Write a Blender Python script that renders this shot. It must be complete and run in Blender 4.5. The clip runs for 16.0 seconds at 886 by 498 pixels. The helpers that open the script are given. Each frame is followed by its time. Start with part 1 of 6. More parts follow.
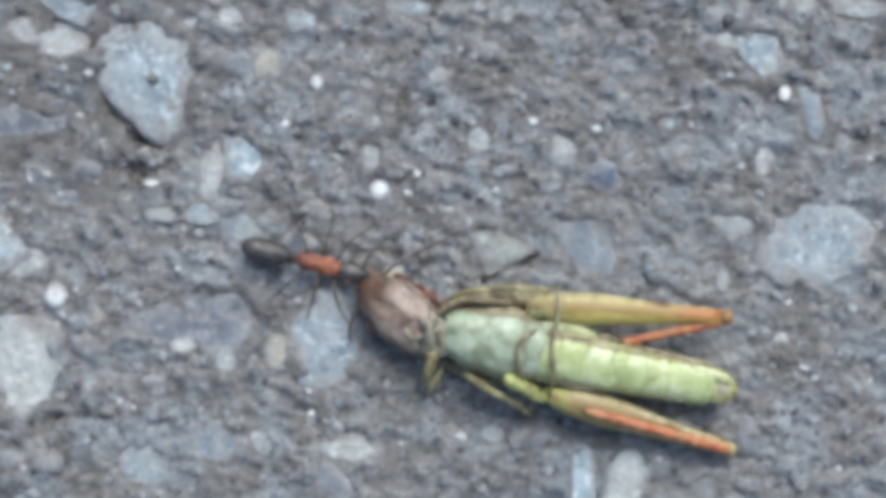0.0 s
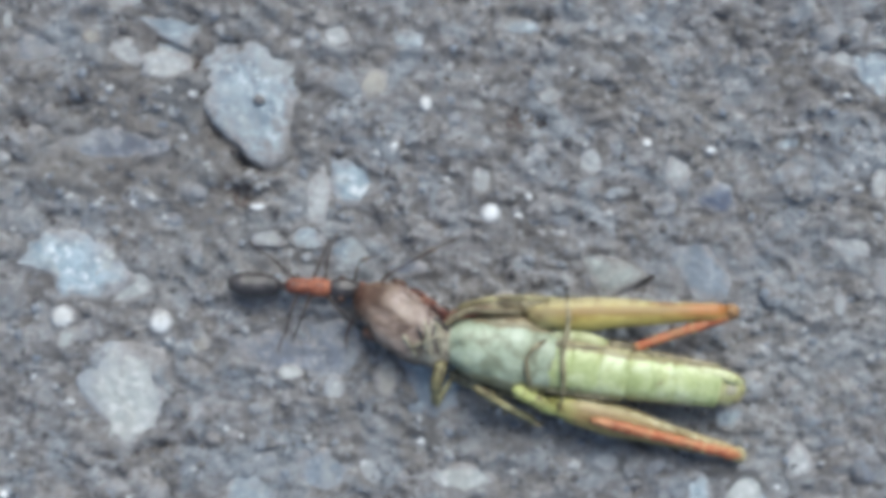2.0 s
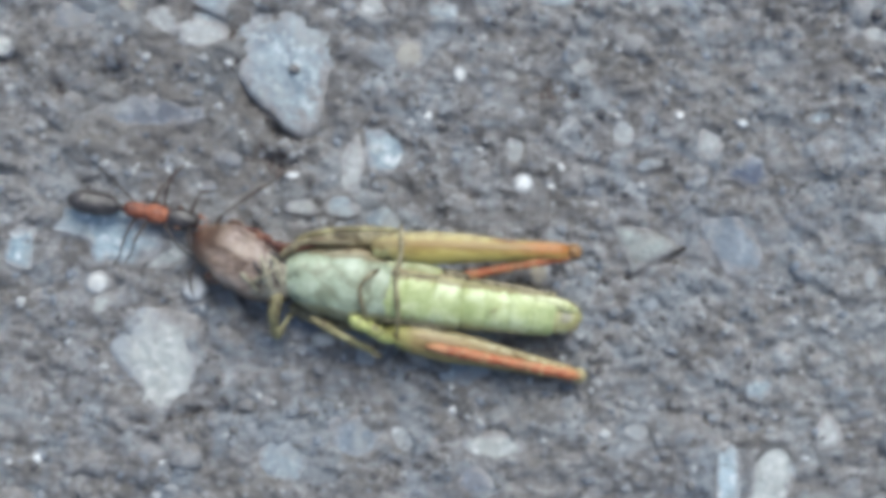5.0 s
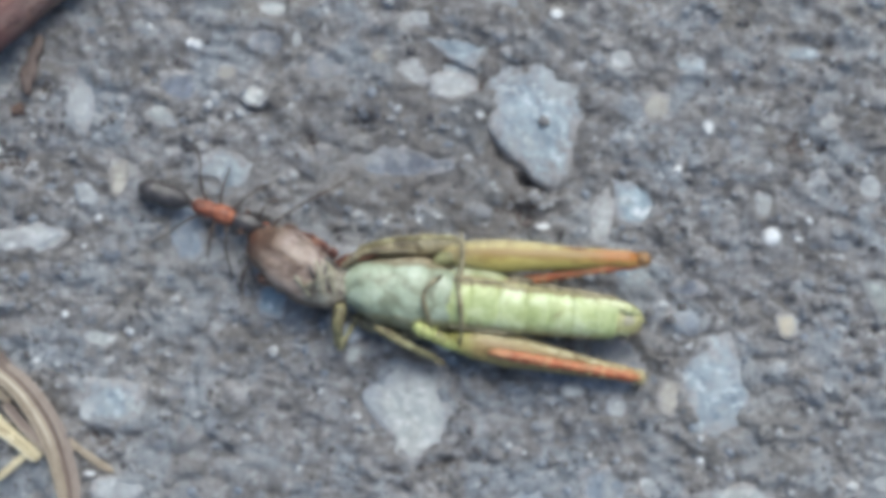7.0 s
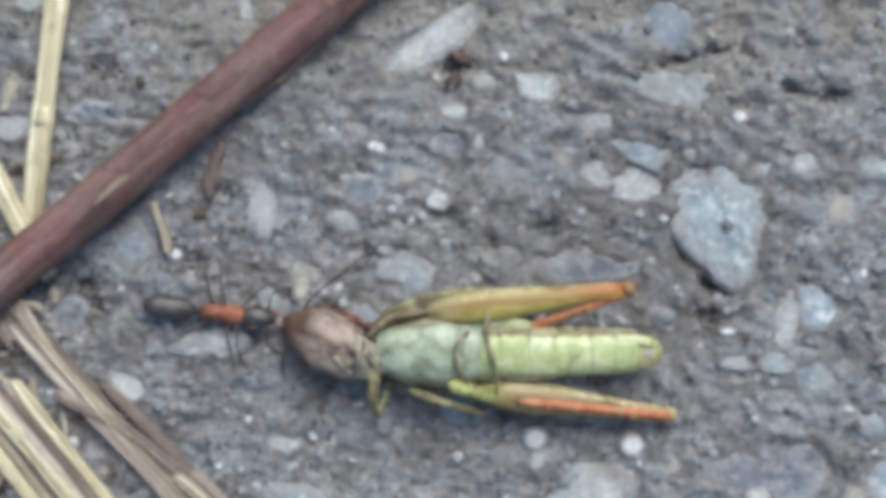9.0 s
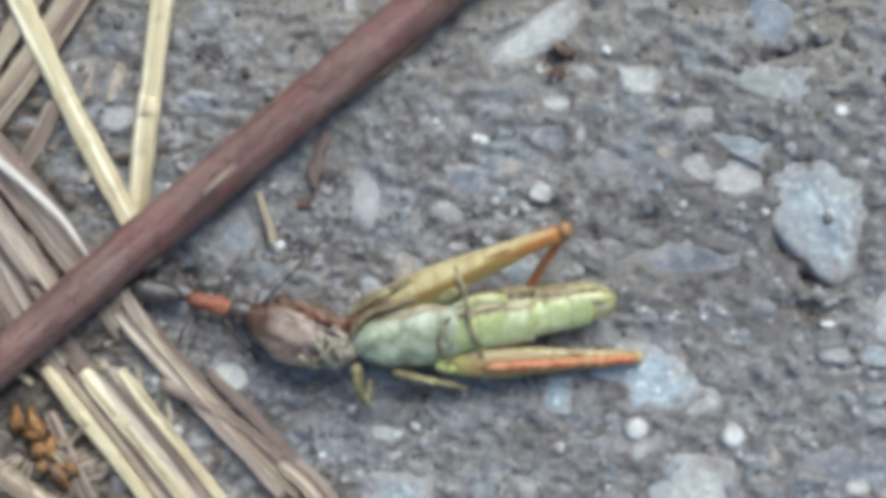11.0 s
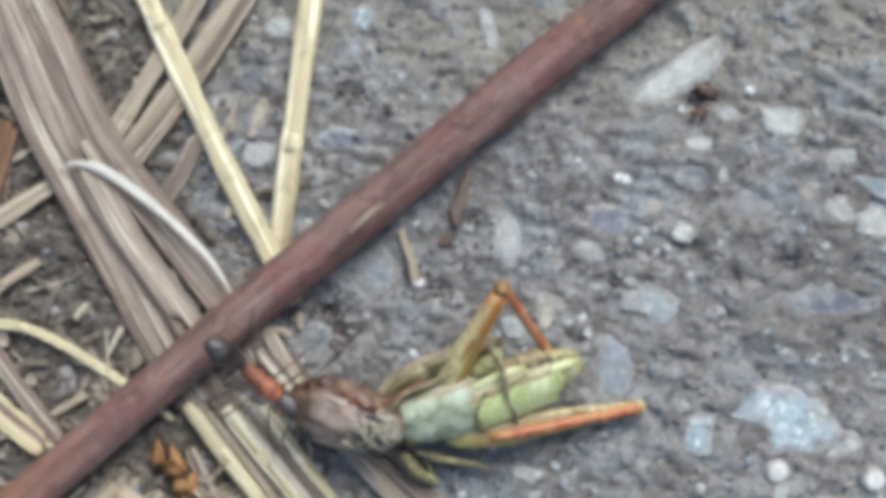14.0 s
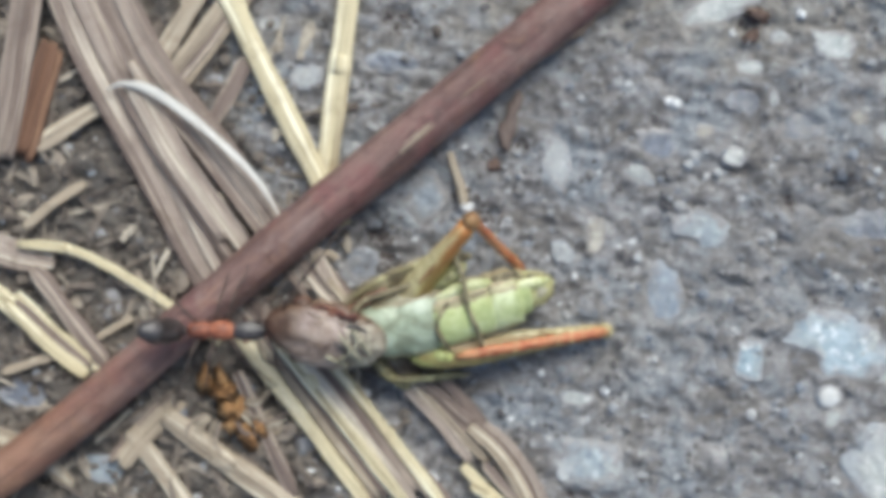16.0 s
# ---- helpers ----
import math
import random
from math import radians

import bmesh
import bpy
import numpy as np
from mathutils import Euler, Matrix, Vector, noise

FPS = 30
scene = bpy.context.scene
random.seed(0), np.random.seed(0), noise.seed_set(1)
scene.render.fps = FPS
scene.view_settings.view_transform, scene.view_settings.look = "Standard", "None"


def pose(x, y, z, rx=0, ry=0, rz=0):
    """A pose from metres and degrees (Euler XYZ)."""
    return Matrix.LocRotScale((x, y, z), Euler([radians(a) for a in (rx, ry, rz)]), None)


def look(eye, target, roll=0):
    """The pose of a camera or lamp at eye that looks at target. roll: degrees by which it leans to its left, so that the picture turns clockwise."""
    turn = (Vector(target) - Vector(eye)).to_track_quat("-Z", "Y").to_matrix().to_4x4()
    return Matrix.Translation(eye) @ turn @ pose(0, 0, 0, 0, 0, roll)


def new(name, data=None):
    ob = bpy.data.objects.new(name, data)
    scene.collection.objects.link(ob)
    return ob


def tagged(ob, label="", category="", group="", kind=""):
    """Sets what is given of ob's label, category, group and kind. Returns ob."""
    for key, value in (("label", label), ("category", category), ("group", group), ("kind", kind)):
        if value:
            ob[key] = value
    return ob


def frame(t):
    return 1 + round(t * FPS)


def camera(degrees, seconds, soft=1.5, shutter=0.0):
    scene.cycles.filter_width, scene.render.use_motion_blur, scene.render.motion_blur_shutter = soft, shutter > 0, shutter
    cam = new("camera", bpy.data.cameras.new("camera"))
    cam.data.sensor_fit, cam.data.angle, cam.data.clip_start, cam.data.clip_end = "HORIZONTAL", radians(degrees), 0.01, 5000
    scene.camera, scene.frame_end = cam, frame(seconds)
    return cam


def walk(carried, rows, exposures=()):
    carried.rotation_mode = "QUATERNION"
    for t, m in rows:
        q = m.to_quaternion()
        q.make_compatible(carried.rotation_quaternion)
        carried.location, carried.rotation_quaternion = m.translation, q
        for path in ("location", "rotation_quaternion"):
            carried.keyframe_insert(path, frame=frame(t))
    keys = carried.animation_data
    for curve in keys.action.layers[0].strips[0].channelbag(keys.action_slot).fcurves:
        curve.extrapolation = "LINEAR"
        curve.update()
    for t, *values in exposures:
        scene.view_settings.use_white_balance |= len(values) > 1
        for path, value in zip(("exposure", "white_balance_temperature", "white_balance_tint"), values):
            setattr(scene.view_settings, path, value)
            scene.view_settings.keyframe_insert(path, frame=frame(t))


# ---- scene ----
MM = 0.001


def place(x, y, z, rx=0, ry=0, rz=0):
    """A pose from millimetres and degrees."""
    return pose(x * MM, y * MM, z * MM, rx, ry, rz)


# ---------------------------------------------------------------- camera
cam = camera(36, 16.0, soft=6.1)
walk(cam, [
    (0.0, place(5.471, -1.402, 81.248, 2.406, -0.307, -0.004)),
    (0.5, place(5.460, -0.678, 81.101, 2.497, -0.250, 0.059)),
    (1.0, place(3.416, -0.329, 80.867, 2.404, -0.188, -0.112)),
    (1.5, place(0.000, 0.000, 80.430, 2.496, -0.293, -0.000)),
    (2.0, place(-1.181, 0.101, 79.699, 2.403, -0.372, -0.097)),
    (2.5, place(-1.623, -1.487, 79.989, 2.402, -0.263, -0.163)),
    (3.0, place(0.339, -1.121, 80.112, 2.423, -0.395, -0.230)),
    (3.5, place(-0.526, -1.437, 80.334, 2.383, -0.221, 0.079)),
    (4.0, place(-2.508, -1.787, 80.152, 2.422, -0.275, 0.340)),
    (4.2, place(-2.223, -1.539, 80.088, 2.419, -0.274, 0.261)),
    (6.3, place(-6.376, -2.144, 80.196, 2.421, -0.138, 0.805)),
    (6.5, place(-7.589, -1.224, 80.368, 2.385, -0.101, 0.803)),
    (7.0, place(-17.756, 0.962, 80.760, 2.530, -0.312, 0.804)),
    (7.5, place(-23.452, 2.498, 80.998, 2.605, -0.395, 0.910)),
    (8.0, place(-25.761, 5.154, 80.905, 2.461, -0.417, 0.942)),
    (8.5, place(-25.512, 6.082, 80.726, 2.332, -0.215, 0.832)),
    (9.0, place(-28.642, 7.173, 80.622, 2.407, -0.259, 0.790)),
    (9.5, place(-28.858, 6.398, 80.740, 2.335, -0.220, 1.134)),
    (10.0, place(-30.433, 6.522, 80.505, 2.254, -0.266, 1.291)),
    (10.2, place(-31.677, 6.481, 80.748, 2.372, -0.270, 1.040)),
    (12.3, place(-35.671, 8.456, 81.158, 2.294, -0.054, 1.367)),
    (12.5, place(-34.665, 9.237, 81.093, 2.270, 0.028, 1.442)),
    (13.0, place(-36.243, 8.153, 81.098, 2.493, -0.365, 1.657)),
    (13.5, place(-38.689, 8.762, 80.949, 2.446, -0.173, 1.554)),
    (14.0, place(-43.213, 8.628, 80.893, 2.406, -0.305, 1.707)),
    (14.5, place(-43.873, 6.216, 80.576, 2.392, -0.267, 1.769)),
    (15.0, place(-43.989, 5.198, 80.185, 2.527, -0.405, 1.587)),
    (15.5, place(-44.464, 6.336, 80.070, 2.444, -0.338, 1.516)),
    (16.0, place(-45.942, 4.075, 80.040, 2.401, -0.307, 1.845)),
], exposures=((0.0, 0.37, 6080, 2), (2.0, 0.31, 6080, 2), (4.0, 0.34, 6080, 2), (6.5, 0.34, 6080, 2), (7.8, 0.24, 6120, 2), (10.0, 0.37, 6210, 2), (12.5, 0.42, 6290, 2), (16.0, 0.46, 6300, 2)))

# ---------------------------------------------------------------- light: a bright overcast sky
world = bpy.data.worlds.new("sky")
scene.world = world
world.use_nodes = True
wn = world.node_tree.nodes
sky = wn.new("ShaderNodeTexSky")
sky.sky_type, sky.sun_disc = "NISHITA", False
sky.sun_elevation, sky.sun_rotation = radians(53), radians(20)
sky.air_density, sky.dust_density, sky.ozone_density = 1.0, 4.0, 1.0
world.node_tree.links.new(sky.outputs["Color"], wn["Background"].inputs["Color"])
wn["Background"].inputs["Strength"].default_value = 0.13
sun_data = bpy.data.lights.new("sun", "SUN")
sun_data.energy, sun_data.angle, sun_data.color = 1.95, radians(32), (1.0, 0.97, 0.94)
sun = new("sun", sun_data)
sun.matrix_world = look((0.7, 1.9, 2.7), (0, 0, 0))


# ---------------------------------------------------------------- materials
class Shader:
    """A short way to write a node material."""

    def __init__(self, name, rough=0.7, metal=0.0, spec=0.5):
        self.mat = bpy.data.materials.new(name)
        self.mat.use_nodes = True
        self.nodes, self.links = self.mat.node_tree.nodes, self.mat.node_tree.links
        self.out = self.nodes["Principled BSDF"]
        self.set("Roughness", rough)
        self.set("Metallic", metal)
        self.set("Specular IOR Level", spec)
        self.at = self.nodes.new("ShaderNodeTexCoord").outputs["Object"]

    def set(self, socket, value):
        if isinstance(value, (int, float, tuple)):
            self.out.inputs[socket].default_value = (*value, 1) if isinstance(value, tuple) else value
        else:
            self.links.new(value, self.out.inputs[socket])

    def node(self, kind, **inputs):
        n = self.nodes.new(kind)
        for key, value in inputs.items():
            s = n.inputs[key.replace("_", " ")]
            if isinstance(value, (int, float, tuple)):
                s.default_value = (*value, 1) if isinstance(value, tuple) and len(s.default_value) == 4 else value
            else:
                self.links.new(value, s)
        return n

    def scaled(self, sx, sy, sz, source=None):
        n = self.node("ShaderNodeMapping", Vector=source or self.at)
        n.inputs["Scale"].default_value = (sx, sy, sz)
        return n.outputs[0]

    def noise(self, per_mm, detail=4.0, rough=0.6, source=None, distort=0.0):
        """Noise with so many features in a millimetre."""
        return self.node("ShaderNodeTexNoise", Vector=source or self.at, Scale=per_mm * 1000, Detail=detail, Roughness=rough,
                         Distortion=distort).outputs["Fac"]

    def cells(self, per_mm, feature="F1", source=None):
        n = self.node("ShaderNodeTexVoronoi", Vector=source or self.at, Scale=per_mm * 1000)
        n.feature = feature
        return n

    def ramp(self, fac, *stops):
        n = self.node("ShaderNodeValToRGB", Fac=fac)
        e = n.color_ramp.elements
        while len(e) < len(stops):
            e.new(0.5)
        for k, (p, c) in zip(e, stops):
            k.position, k.color = p, (*c, 1) if isinstance(c, tuple) else (c, c, c, 1)
        return n.outputs["Color"]

    def mix(self, fac, a, b, blend="MIX"):
        n = self.nodes.new("ShaderNodeMix")
        n.data_type, n.blend_type = "RGBA", blend
        for i, v in ((0, fac), (6, a), (7, b)):
            if isinstance(v, (int, float)):
                n.inputs[i].default_value = v
            elif isinstance(v, tuple):
                n.inputs[i].default_value = (*v, 1)
            else:
                self.links.new(v, n.inputs[i])
        return n.outputs[2]

    def maths(self, op, a, b=0.0):
        n = self.nodes.new("ShaderNodeMath")
        n.operation = op
        for i, v in enumerate((a, b)):
            if isinstance(v, (int, float)):
                n.inputs[i].default_value = v
            else:
                self.links.new(v, n.inputs[i])
        return n.outputs[0]

    def axis(self, which, low, high):
        """0 to 1 from low to high millimetres along one of the thing's own axes."""
        n = self.node("ShaderNodeSeparateXYZ", Vector=self.at)
        m = self.node("ShaderNodeMapRange", Value=n.outputs[which])
        m.inputs["From Min"].default_value, m.inputs["From Max"].default_value = low * MM, high * MM
        return m.outputs[0]

    def bump(self, height, depth_mm, strength=1.0):
        self.set("Normal", self.node("ShaderNodeBump", Height=height, Distance=depth_mm * MM, Strength=strength).outputs["Normal"])

    def done(self, colour):
        self.set("Base Color", colour)
        return self.mat


def binder(s, at=None):
    """Colour and height of the dusty binder between the stones."""
    patch = s.noise(0.28, 5, 0.62, at, 0.5)
    mid = s.noise(0.95, 5, 0.68, at, 0.3)
    fine = s.noise(3.4, 5, 0.7, at)
    broad = s.noise(0.07, 4, 0.6, at)
    base = s.ramp(mid, (0.30, (0.145, 0.134, 0.134)), (0.42, (0.225, 0.213, 0.215)), (0.54, (0.31, 0.298, 0.302)), (0.66, (0.415, 0.41, 0.415)), (0.78, (0.54, 0.545, 0.555)))
    cool = s.mix(s.ramp(patch, (0.51, 0.0), (0.60, 0.85)), base, s.mix(fine, (0.225, 0.255, 0.295), (0.41, 0.445, 0.485)))
    warm = s.mix(s.ramp(patch, (0.38, 0.9), (0.48, 0.0)), cool, s.mix(fine, (0.105, 0.095, 0.091), (0.30, 0.279, 0.268)))
    dusty = s.mix(s.ramp(broad, (0.48, 0.0), (0.66, 0.4)), warm, (0.36, 0.348, 0.33))
    grit = s.mix(s.ramp(fine, (0.33, 0.55), (0.45, 0.0)), dusty, (0.11, 0.104, 0.106))
    return grit, mid, fine


def asphalt():
    s = Shader("weathered_asphalt", rough=0.8, spec=0.35)
    colour, mid, fine = binder(s)
    specks = s.cells(1.5)
    shade = s.node("ShaderNodeSeparateXYZ", Vector=specks.outputs["Color"])
    lump = s.ramp(specks.outputs["Distance"], (0.10, 1.0), (0.32, 0.0))
    pick = s.ramp(shade.outputs[0], (0.66, 0.0), (0.74, 0.8))
    colour = s.mix(s.maths("MULTIPLY", lump, pick), colour, s.mix(shade.outputs[1], (0.24, 0.28, 0.35), (0.50, 0.505, 0.51)))
    spot = s.noise(1.7, 4, 0.62, s.scaled(0.75, 1.25, 1))
    colour = s.mix(s.ramp(spot, (0.53, 0.0), (0.68, 0.7)), colour, (0.55, 0.56, 0.575))
    colour = s.mix(s.ramp(spot, (0.30, 0.6), (0.42, 0.0)), colour, (0.10, 0.094, 0.096))
    # dark brown spots paint in the shade of small pits; pale ones between
    mottle = s.noise(0.62, 5, 0.7, s.scaled(0.8, 1.2, 1), 0.6)
    colour = s.mix(s.ramp(mottle, (0.33, 0.75), (0.43, 0.0)), colour, s.mix(fine, (0.08, 0.073, 0.073), (0.20, 0.188, 0.186)))
    colour = s.mix(s.ramp(mottle, (0.57, 0.0), (0.70, 0.45)), colour, (0.42, 0.42, 0.425))
    # a darker, browner patch about one point, ragged at its edge
    spot_at = s.node("ShaderNodeMapping", Vector=s.at)
    spot_at.inputs["Location"].default_value = (0.0165, -0.0115, 0.0)
    reach = s.node("ShaderNodeVectorMath", Vector=spot_at.outputs[0])
    reach.operation = "LENGTH"
    brown_patch = s.maths("ADD", s.maths("MULTIPLY", reach.outputs["Value"], 95.0), s.maths("MULTIPLY", s.maths("SUBTRACT", s.noise(0.2, 5, 0.7, None, 0.5), 0.5), 1.6))
    colour = s.mix(s.ramp(brown_patch, (0.35, 0.55), (1.0, 0.0)), colour, s.mix(fine, (0.10, 0.086, 0.08), (0.26, 0.238, 0.228)))
    # pale dust lying in drifts over the older surface
    drift = s.maths("ADD", s.axis(1, 13.0, 25.0), s.maths("MULTIPLY", s.maths("SUBTRACT", s.noise(0.16, 5, 0.7, None, 0.6), 0.5), 1.5))
    colour = s.mix(s.ramp(drift, (0.45, 0.0), (0.95, 0.62)), colour, s.mix(s.ramp(fine, (0.35, 0.0), (0.62, 1.0)), (0.20, 0.178, 0.152), (0.47, 0.435, 0.375)))
    # earth washed over the edge of the asphalt, towards the verge
    split = s.node("ShaderNodeSeparateXYZ", Vector=s.at)
    verge = s.maths("ADD", split.outputs[0], s.maths("MULTIPLY", split.outputs[1], 0.28))
    verge = s.maths("ADD", s.maths("MULTIPLY", verge, -200.0), s.maths("MULTIPLY", s.noise(0.35, 5, 0.7), 2.2))
    # far from here the edge wanders, and the surfaces are worn in broad patches
    away = s.node("ShaderNodeVectorMath", Vector=s.at)
    away.operation = "LENGTH"
    far = s.node("ShaderNodeMapRange", Value=away.outputs["Value"])
    far.inputs["From Min"].default_value, far.inputs["From Max"].default_value = 0.15, 1.2
    wander = s.maths("ADD", s.maths("MULTIPLY", s.maths("SUBTRACT", s.noise(0.0012, 6, 0.6), 0.5), 260.0), s.maths("MULTIPLY", s.maths("SUBTRACT", s.noise(0.012, 5, 0.65), 0.5), 60.0))
    verge = s.maths("ADD", verge, s.maths("MULTIPLY", wander, far.outputs[0]))
    worn = s.maths("ADD", s.maths("MULTIPLY", s.noise(0.0016, 6, 0.65), 0.6), s.maths("MULTIPLY", s.noise(0.02, 5, 0.7), 0.4))
    colour = s.mix(s.maths("MULTIPLY", s.ramp(worn, (0.40, 0.7), (0.54, 0.0)), far.outputs[0]), colour, (0.15, 0.145, 0.145))
    earth = s.mix(s.ramp(mid, (0.36, 0.0), (0.62, 1.0)), (0.065, 0.055, 0.048), (0.22, 0.192, 0.163))
    earth = s.mix(s.maths("MULTIPLY", s.ramp(worn, (0.42, 0.0), (0.56, 0.8)), far.outputs[0]), earth, s.mix(fine, (0.06, 0.055, 0.03), (0.26, 0.22, 0.13)))
    colour = s.mix(s.ramp(s.maths("SUBTRACT", verge, 11.5), (0.0, 0.0), (0.6, 0.92)), colour, earth)
    s.bump(s.maths("ADD", s.maths("MULTIPLY", mid, 1.2), s.maths("MULTIPLY", fine, 0.7)), 0.6, 1.0)
    return s.done(colour)


def rock(name, dark, light, vein, rough=0.6, soil=1.0):
    s = Shader(name, rough=rough, spec=0.4)
    rnd = s.node("ShaderNodeObjectInfo").outputs["Random"]
    shift = s.node("ShaderNodeMapping", Vector=s.at)
    s.links.new(s.node("ShaderNodeCombineXYZ", X=rnd, Y=s.maths("MULTIPLY", rnd, 7.3)).outputs[0], shift.inputs["Location"])
    at = shift.outputs[0]
    mott = s.noise(0.5, 6, 0.7, at, 0.7)
    grain = s.noise(3.0, 4, 0.7, at)
    c = s.mix(s.ramp(mott, (0.38, 0.0), (0.58, 1.0)), dark, light)
    c = s.mix(s.ramp(s.noise(1.5, 4, 0.7, at), (0.52, 0.0), (0.64, 0.8)), c, vein)
    c = s.mix(s.ramp(grain, (0.28, 0.55), (0.42, 0.0)), c, (dark[0] * 0.45, dark[1] * 0.45, dark[2] * 0.45))
    c = s.mix(s.maths("MULTIPLY", rnd, 0.3), c, (0.20, 0.195, 0.195))
    # binder laps over the edge in a ragged line and lies in the hollows of the worn top
    rim = s.node("ShaderNodeSeparateXYZ", Vector=s.nodes.new("ShaderNodeTexCoord").outputs["UV"]).outputs[0]
    ragged = s.maths("SUBTRACT", s.noise(0.8, 6, 0.75, at, 0.5), 0.5)
    frayed = s.maths("SUBTRACT", s.noise(2.0, 5, 0.7, at, 0.4), 0.5)
    over = s.maths("ADD", s.maths("ADD", rim, s.maths("MULTIPLY", ragged, 2.0 * soil)), s.maths("MULTIPLY", frayed, 1.5 * soil))
    tar, mid, fine = binder(s, at)
    c = s.mix(s.ramp(s.noise(0.36, 5, 0.72, at, 0.8), (0.52, 0.0), (0.62, 0.55)), c, (0.335, 0.332, 0.31))
    c = s.mix(s.ramp(over, (0.52, 0.0), (0.92, 0.95)), c, tar)
    c = s.mix(s.ramp(s.noise(0.5, 5, 0.7, at), (0.50, 0.0), (0.66, 0.65 * soil)), c, tar)
    s.bump(s.maths("ADD", mott, s.maths("MULTIPLY", grain, 0.5)), 0.3, 0.9)
    return s.done(c)


def grains():
    """Loose chips: each its own tone, the whitest few painted as glints."""
    s = Shader("mixed_grit", rough=0.7, spec=0.4)
    rnd = s.node("ShaderNodeNewGeometry").outputs["Random Per Island"]
    c = s.ramp(rnd, (0.0, (0.085, 0.08, 0.085)), (0.2, (0.14, 0.137, 0.142)), (0.45, (0.215, 0.208, 0.21)), (0.62, (0.20, 0.23, 0.28)),
               (0.80, (0.33, 0.335, 0.345)), (0.93, (0.48, 0.49, 0.50)), (1.0, (0.72, 0.73, 0.74)))
    g = s.noise(2.5, 4, 0.7)
    c = s.mix(s.ramp(g, (0.35, 0.5), (0.6, 0.0)), c, (0.09, 0.083, 0.08))
    s.bump(g, 0.12, 0.8)
    return s.done(c)


def chips(single=False):
    """Worn aggregate, nearly level with the binder."""
    s = Shader("worn_stone_chip" if single else "worn_aggregate", rough=0.7, spec=0.4)
    rnd = s.node("ShaderNodeObjectInfo").outputs["Random"] if single else s.node("ShaderNodeNewGeometry").outputs["Random Per Island"]
    c = s.ramp(rnd, (0.0, (0.21, 0.205, 0.21)), (0.25, (0.27, 0.262, 0.266)), (0.45, (0.235, 0.265, 0.315)), (0.65, (0.34, 0.335, 0.337)),
               (0.85, (0.31, 0.345, 0.39)), (1.0, (0.46, 0.475, 0.485)))
    g, m = s.noise(3.0, 4, 0.7), s.noise(0.9, 5, 0.7, distort=0.4)
    tar, mid, fine = binder(s)
    c = s.mix(s.ramp(m, (0.46, 0.95), (0.60, 0.1)), c, tar)
    c = s.mix(s.ramp(g, (0.56, 0.0), (0.72, 0.5)), c, (0.48, 0.48, 0.48))
    c = s.mix(s.ramp(g, (0.32, 0.5), (0.46, 0.0)), c, (0.09, 0.085, 0.087))
    s.bump(s.maths("ADD", m, g), 0.3, 0.9)
    return s.done(c)


def litter_soil():
    s = Shader("dark_crumbly_soil", rough=0.95, spec=0.2)
    rnd = s.node("ShaderNodeNewGeometry").outputs["Random Per Island"]
    c = s.ramp(rnd, (0.0, (0.085, 0.072, 0.064)), (0.5, (0.14, 0.12, 0.104)), (0.9, (0.18, 0.156, 0.135)), (1.0, (0.28, 0.25, 0.215)))
    s.bump(s.noise(3.0, 4), 0.15)
    return s.done(c)


def shade_crumbs():
    # dark brown of the crumbs that paint shade into hollows
    s = Shader("dark_pit_shade", rough=0.95, spec=0.15)
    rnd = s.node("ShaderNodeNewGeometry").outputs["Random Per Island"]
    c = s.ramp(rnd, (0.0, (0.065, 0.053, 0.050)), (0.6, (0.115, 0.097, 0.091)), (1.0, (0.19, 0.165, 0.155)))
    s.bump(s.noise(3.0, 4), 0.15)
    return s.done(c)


def straw_mat(name, dark, mid, light, rough=0.55):
    """Dry grass: the stripes run along the strip, whose uv goes across and along in millimetres."""
    s = Shader(name, rough=rough, spec=0.35)
    uv = s.nodes.new("ShaderNodeTexCoord").outputs["UV"]
    rnd = s.node("ShaderNodeObjectInfo").outputs["Random"]
    m = s.node("ShaderNodeMapping", Vector=uv)
    m.inputs["Scale"].default_value = (2.1, 0.06, 1.0)
    s.links.new(s.node("ShaderNodeCombineXYZ", X=s.maths("MULTIPLY", rnd, 40.0), Y=s.maths("MULTIPLY", rnd, 23.0)).outputs[0], m.inputs["Location"])
    stripe = s.node("ShaderNodeTexNoise", Vector=m.outputs[0], Scale=1.0, Detail=4.0, Roughness=0.65).outputs["Fac"]
    m2 = s.node("ShaderNodeMapping", Vector=uv)
    m2.inputs["Scale"].default_value = (0.45, 0.25, 1.0)
    blot = s.node("ShaderNodeTexNoise", Vector=m2.outputs[0], Scale=1.0, Detail=4.0, Roughness=0.7).outputs["Fac"]
    c = s.ramp(stripe, (0.37, tuple(0.85 * a + 0.15 * b for a, b in zip(dark, mid))), (0.46, mid), (0.53, mid), (0.60, light))
    hair = s.node("ShaderNodeTexNoise", Vector=s.scaled(7.0, 0.10, 1.0, m.outputs[0]), Scale=1.0, Detail=3.0).outputs["Fac"]
    c = s.mix(s.ramp(hair, (0.58, 0.0), (0.70, 0.55)), c, light)
    c = s.mix(s.ramp(hair, (0.30, 0.55), (0.42, 0.0)), c, dark)
    c = s.mix(s.ramp(blot, (0.52, 0.0), (0.72, 0.7)), c, (dark[0] * 0.9, dark[1] * 0.82, dark[2] * 0.75))
    scuff = s.noise(0.55, 6, 0.75, s.scaled(1, 1, 1), 0.9)
    c = s.mix(s.ramp(scuff, (0.56, 0.0), (0.66, 0.55)), c, (mid[0] * 0.55, mid[1] * 0.47, mid[2] * 0.40))
    s.bump(stripe, 0.15, 0.7)
    return s.done(c)


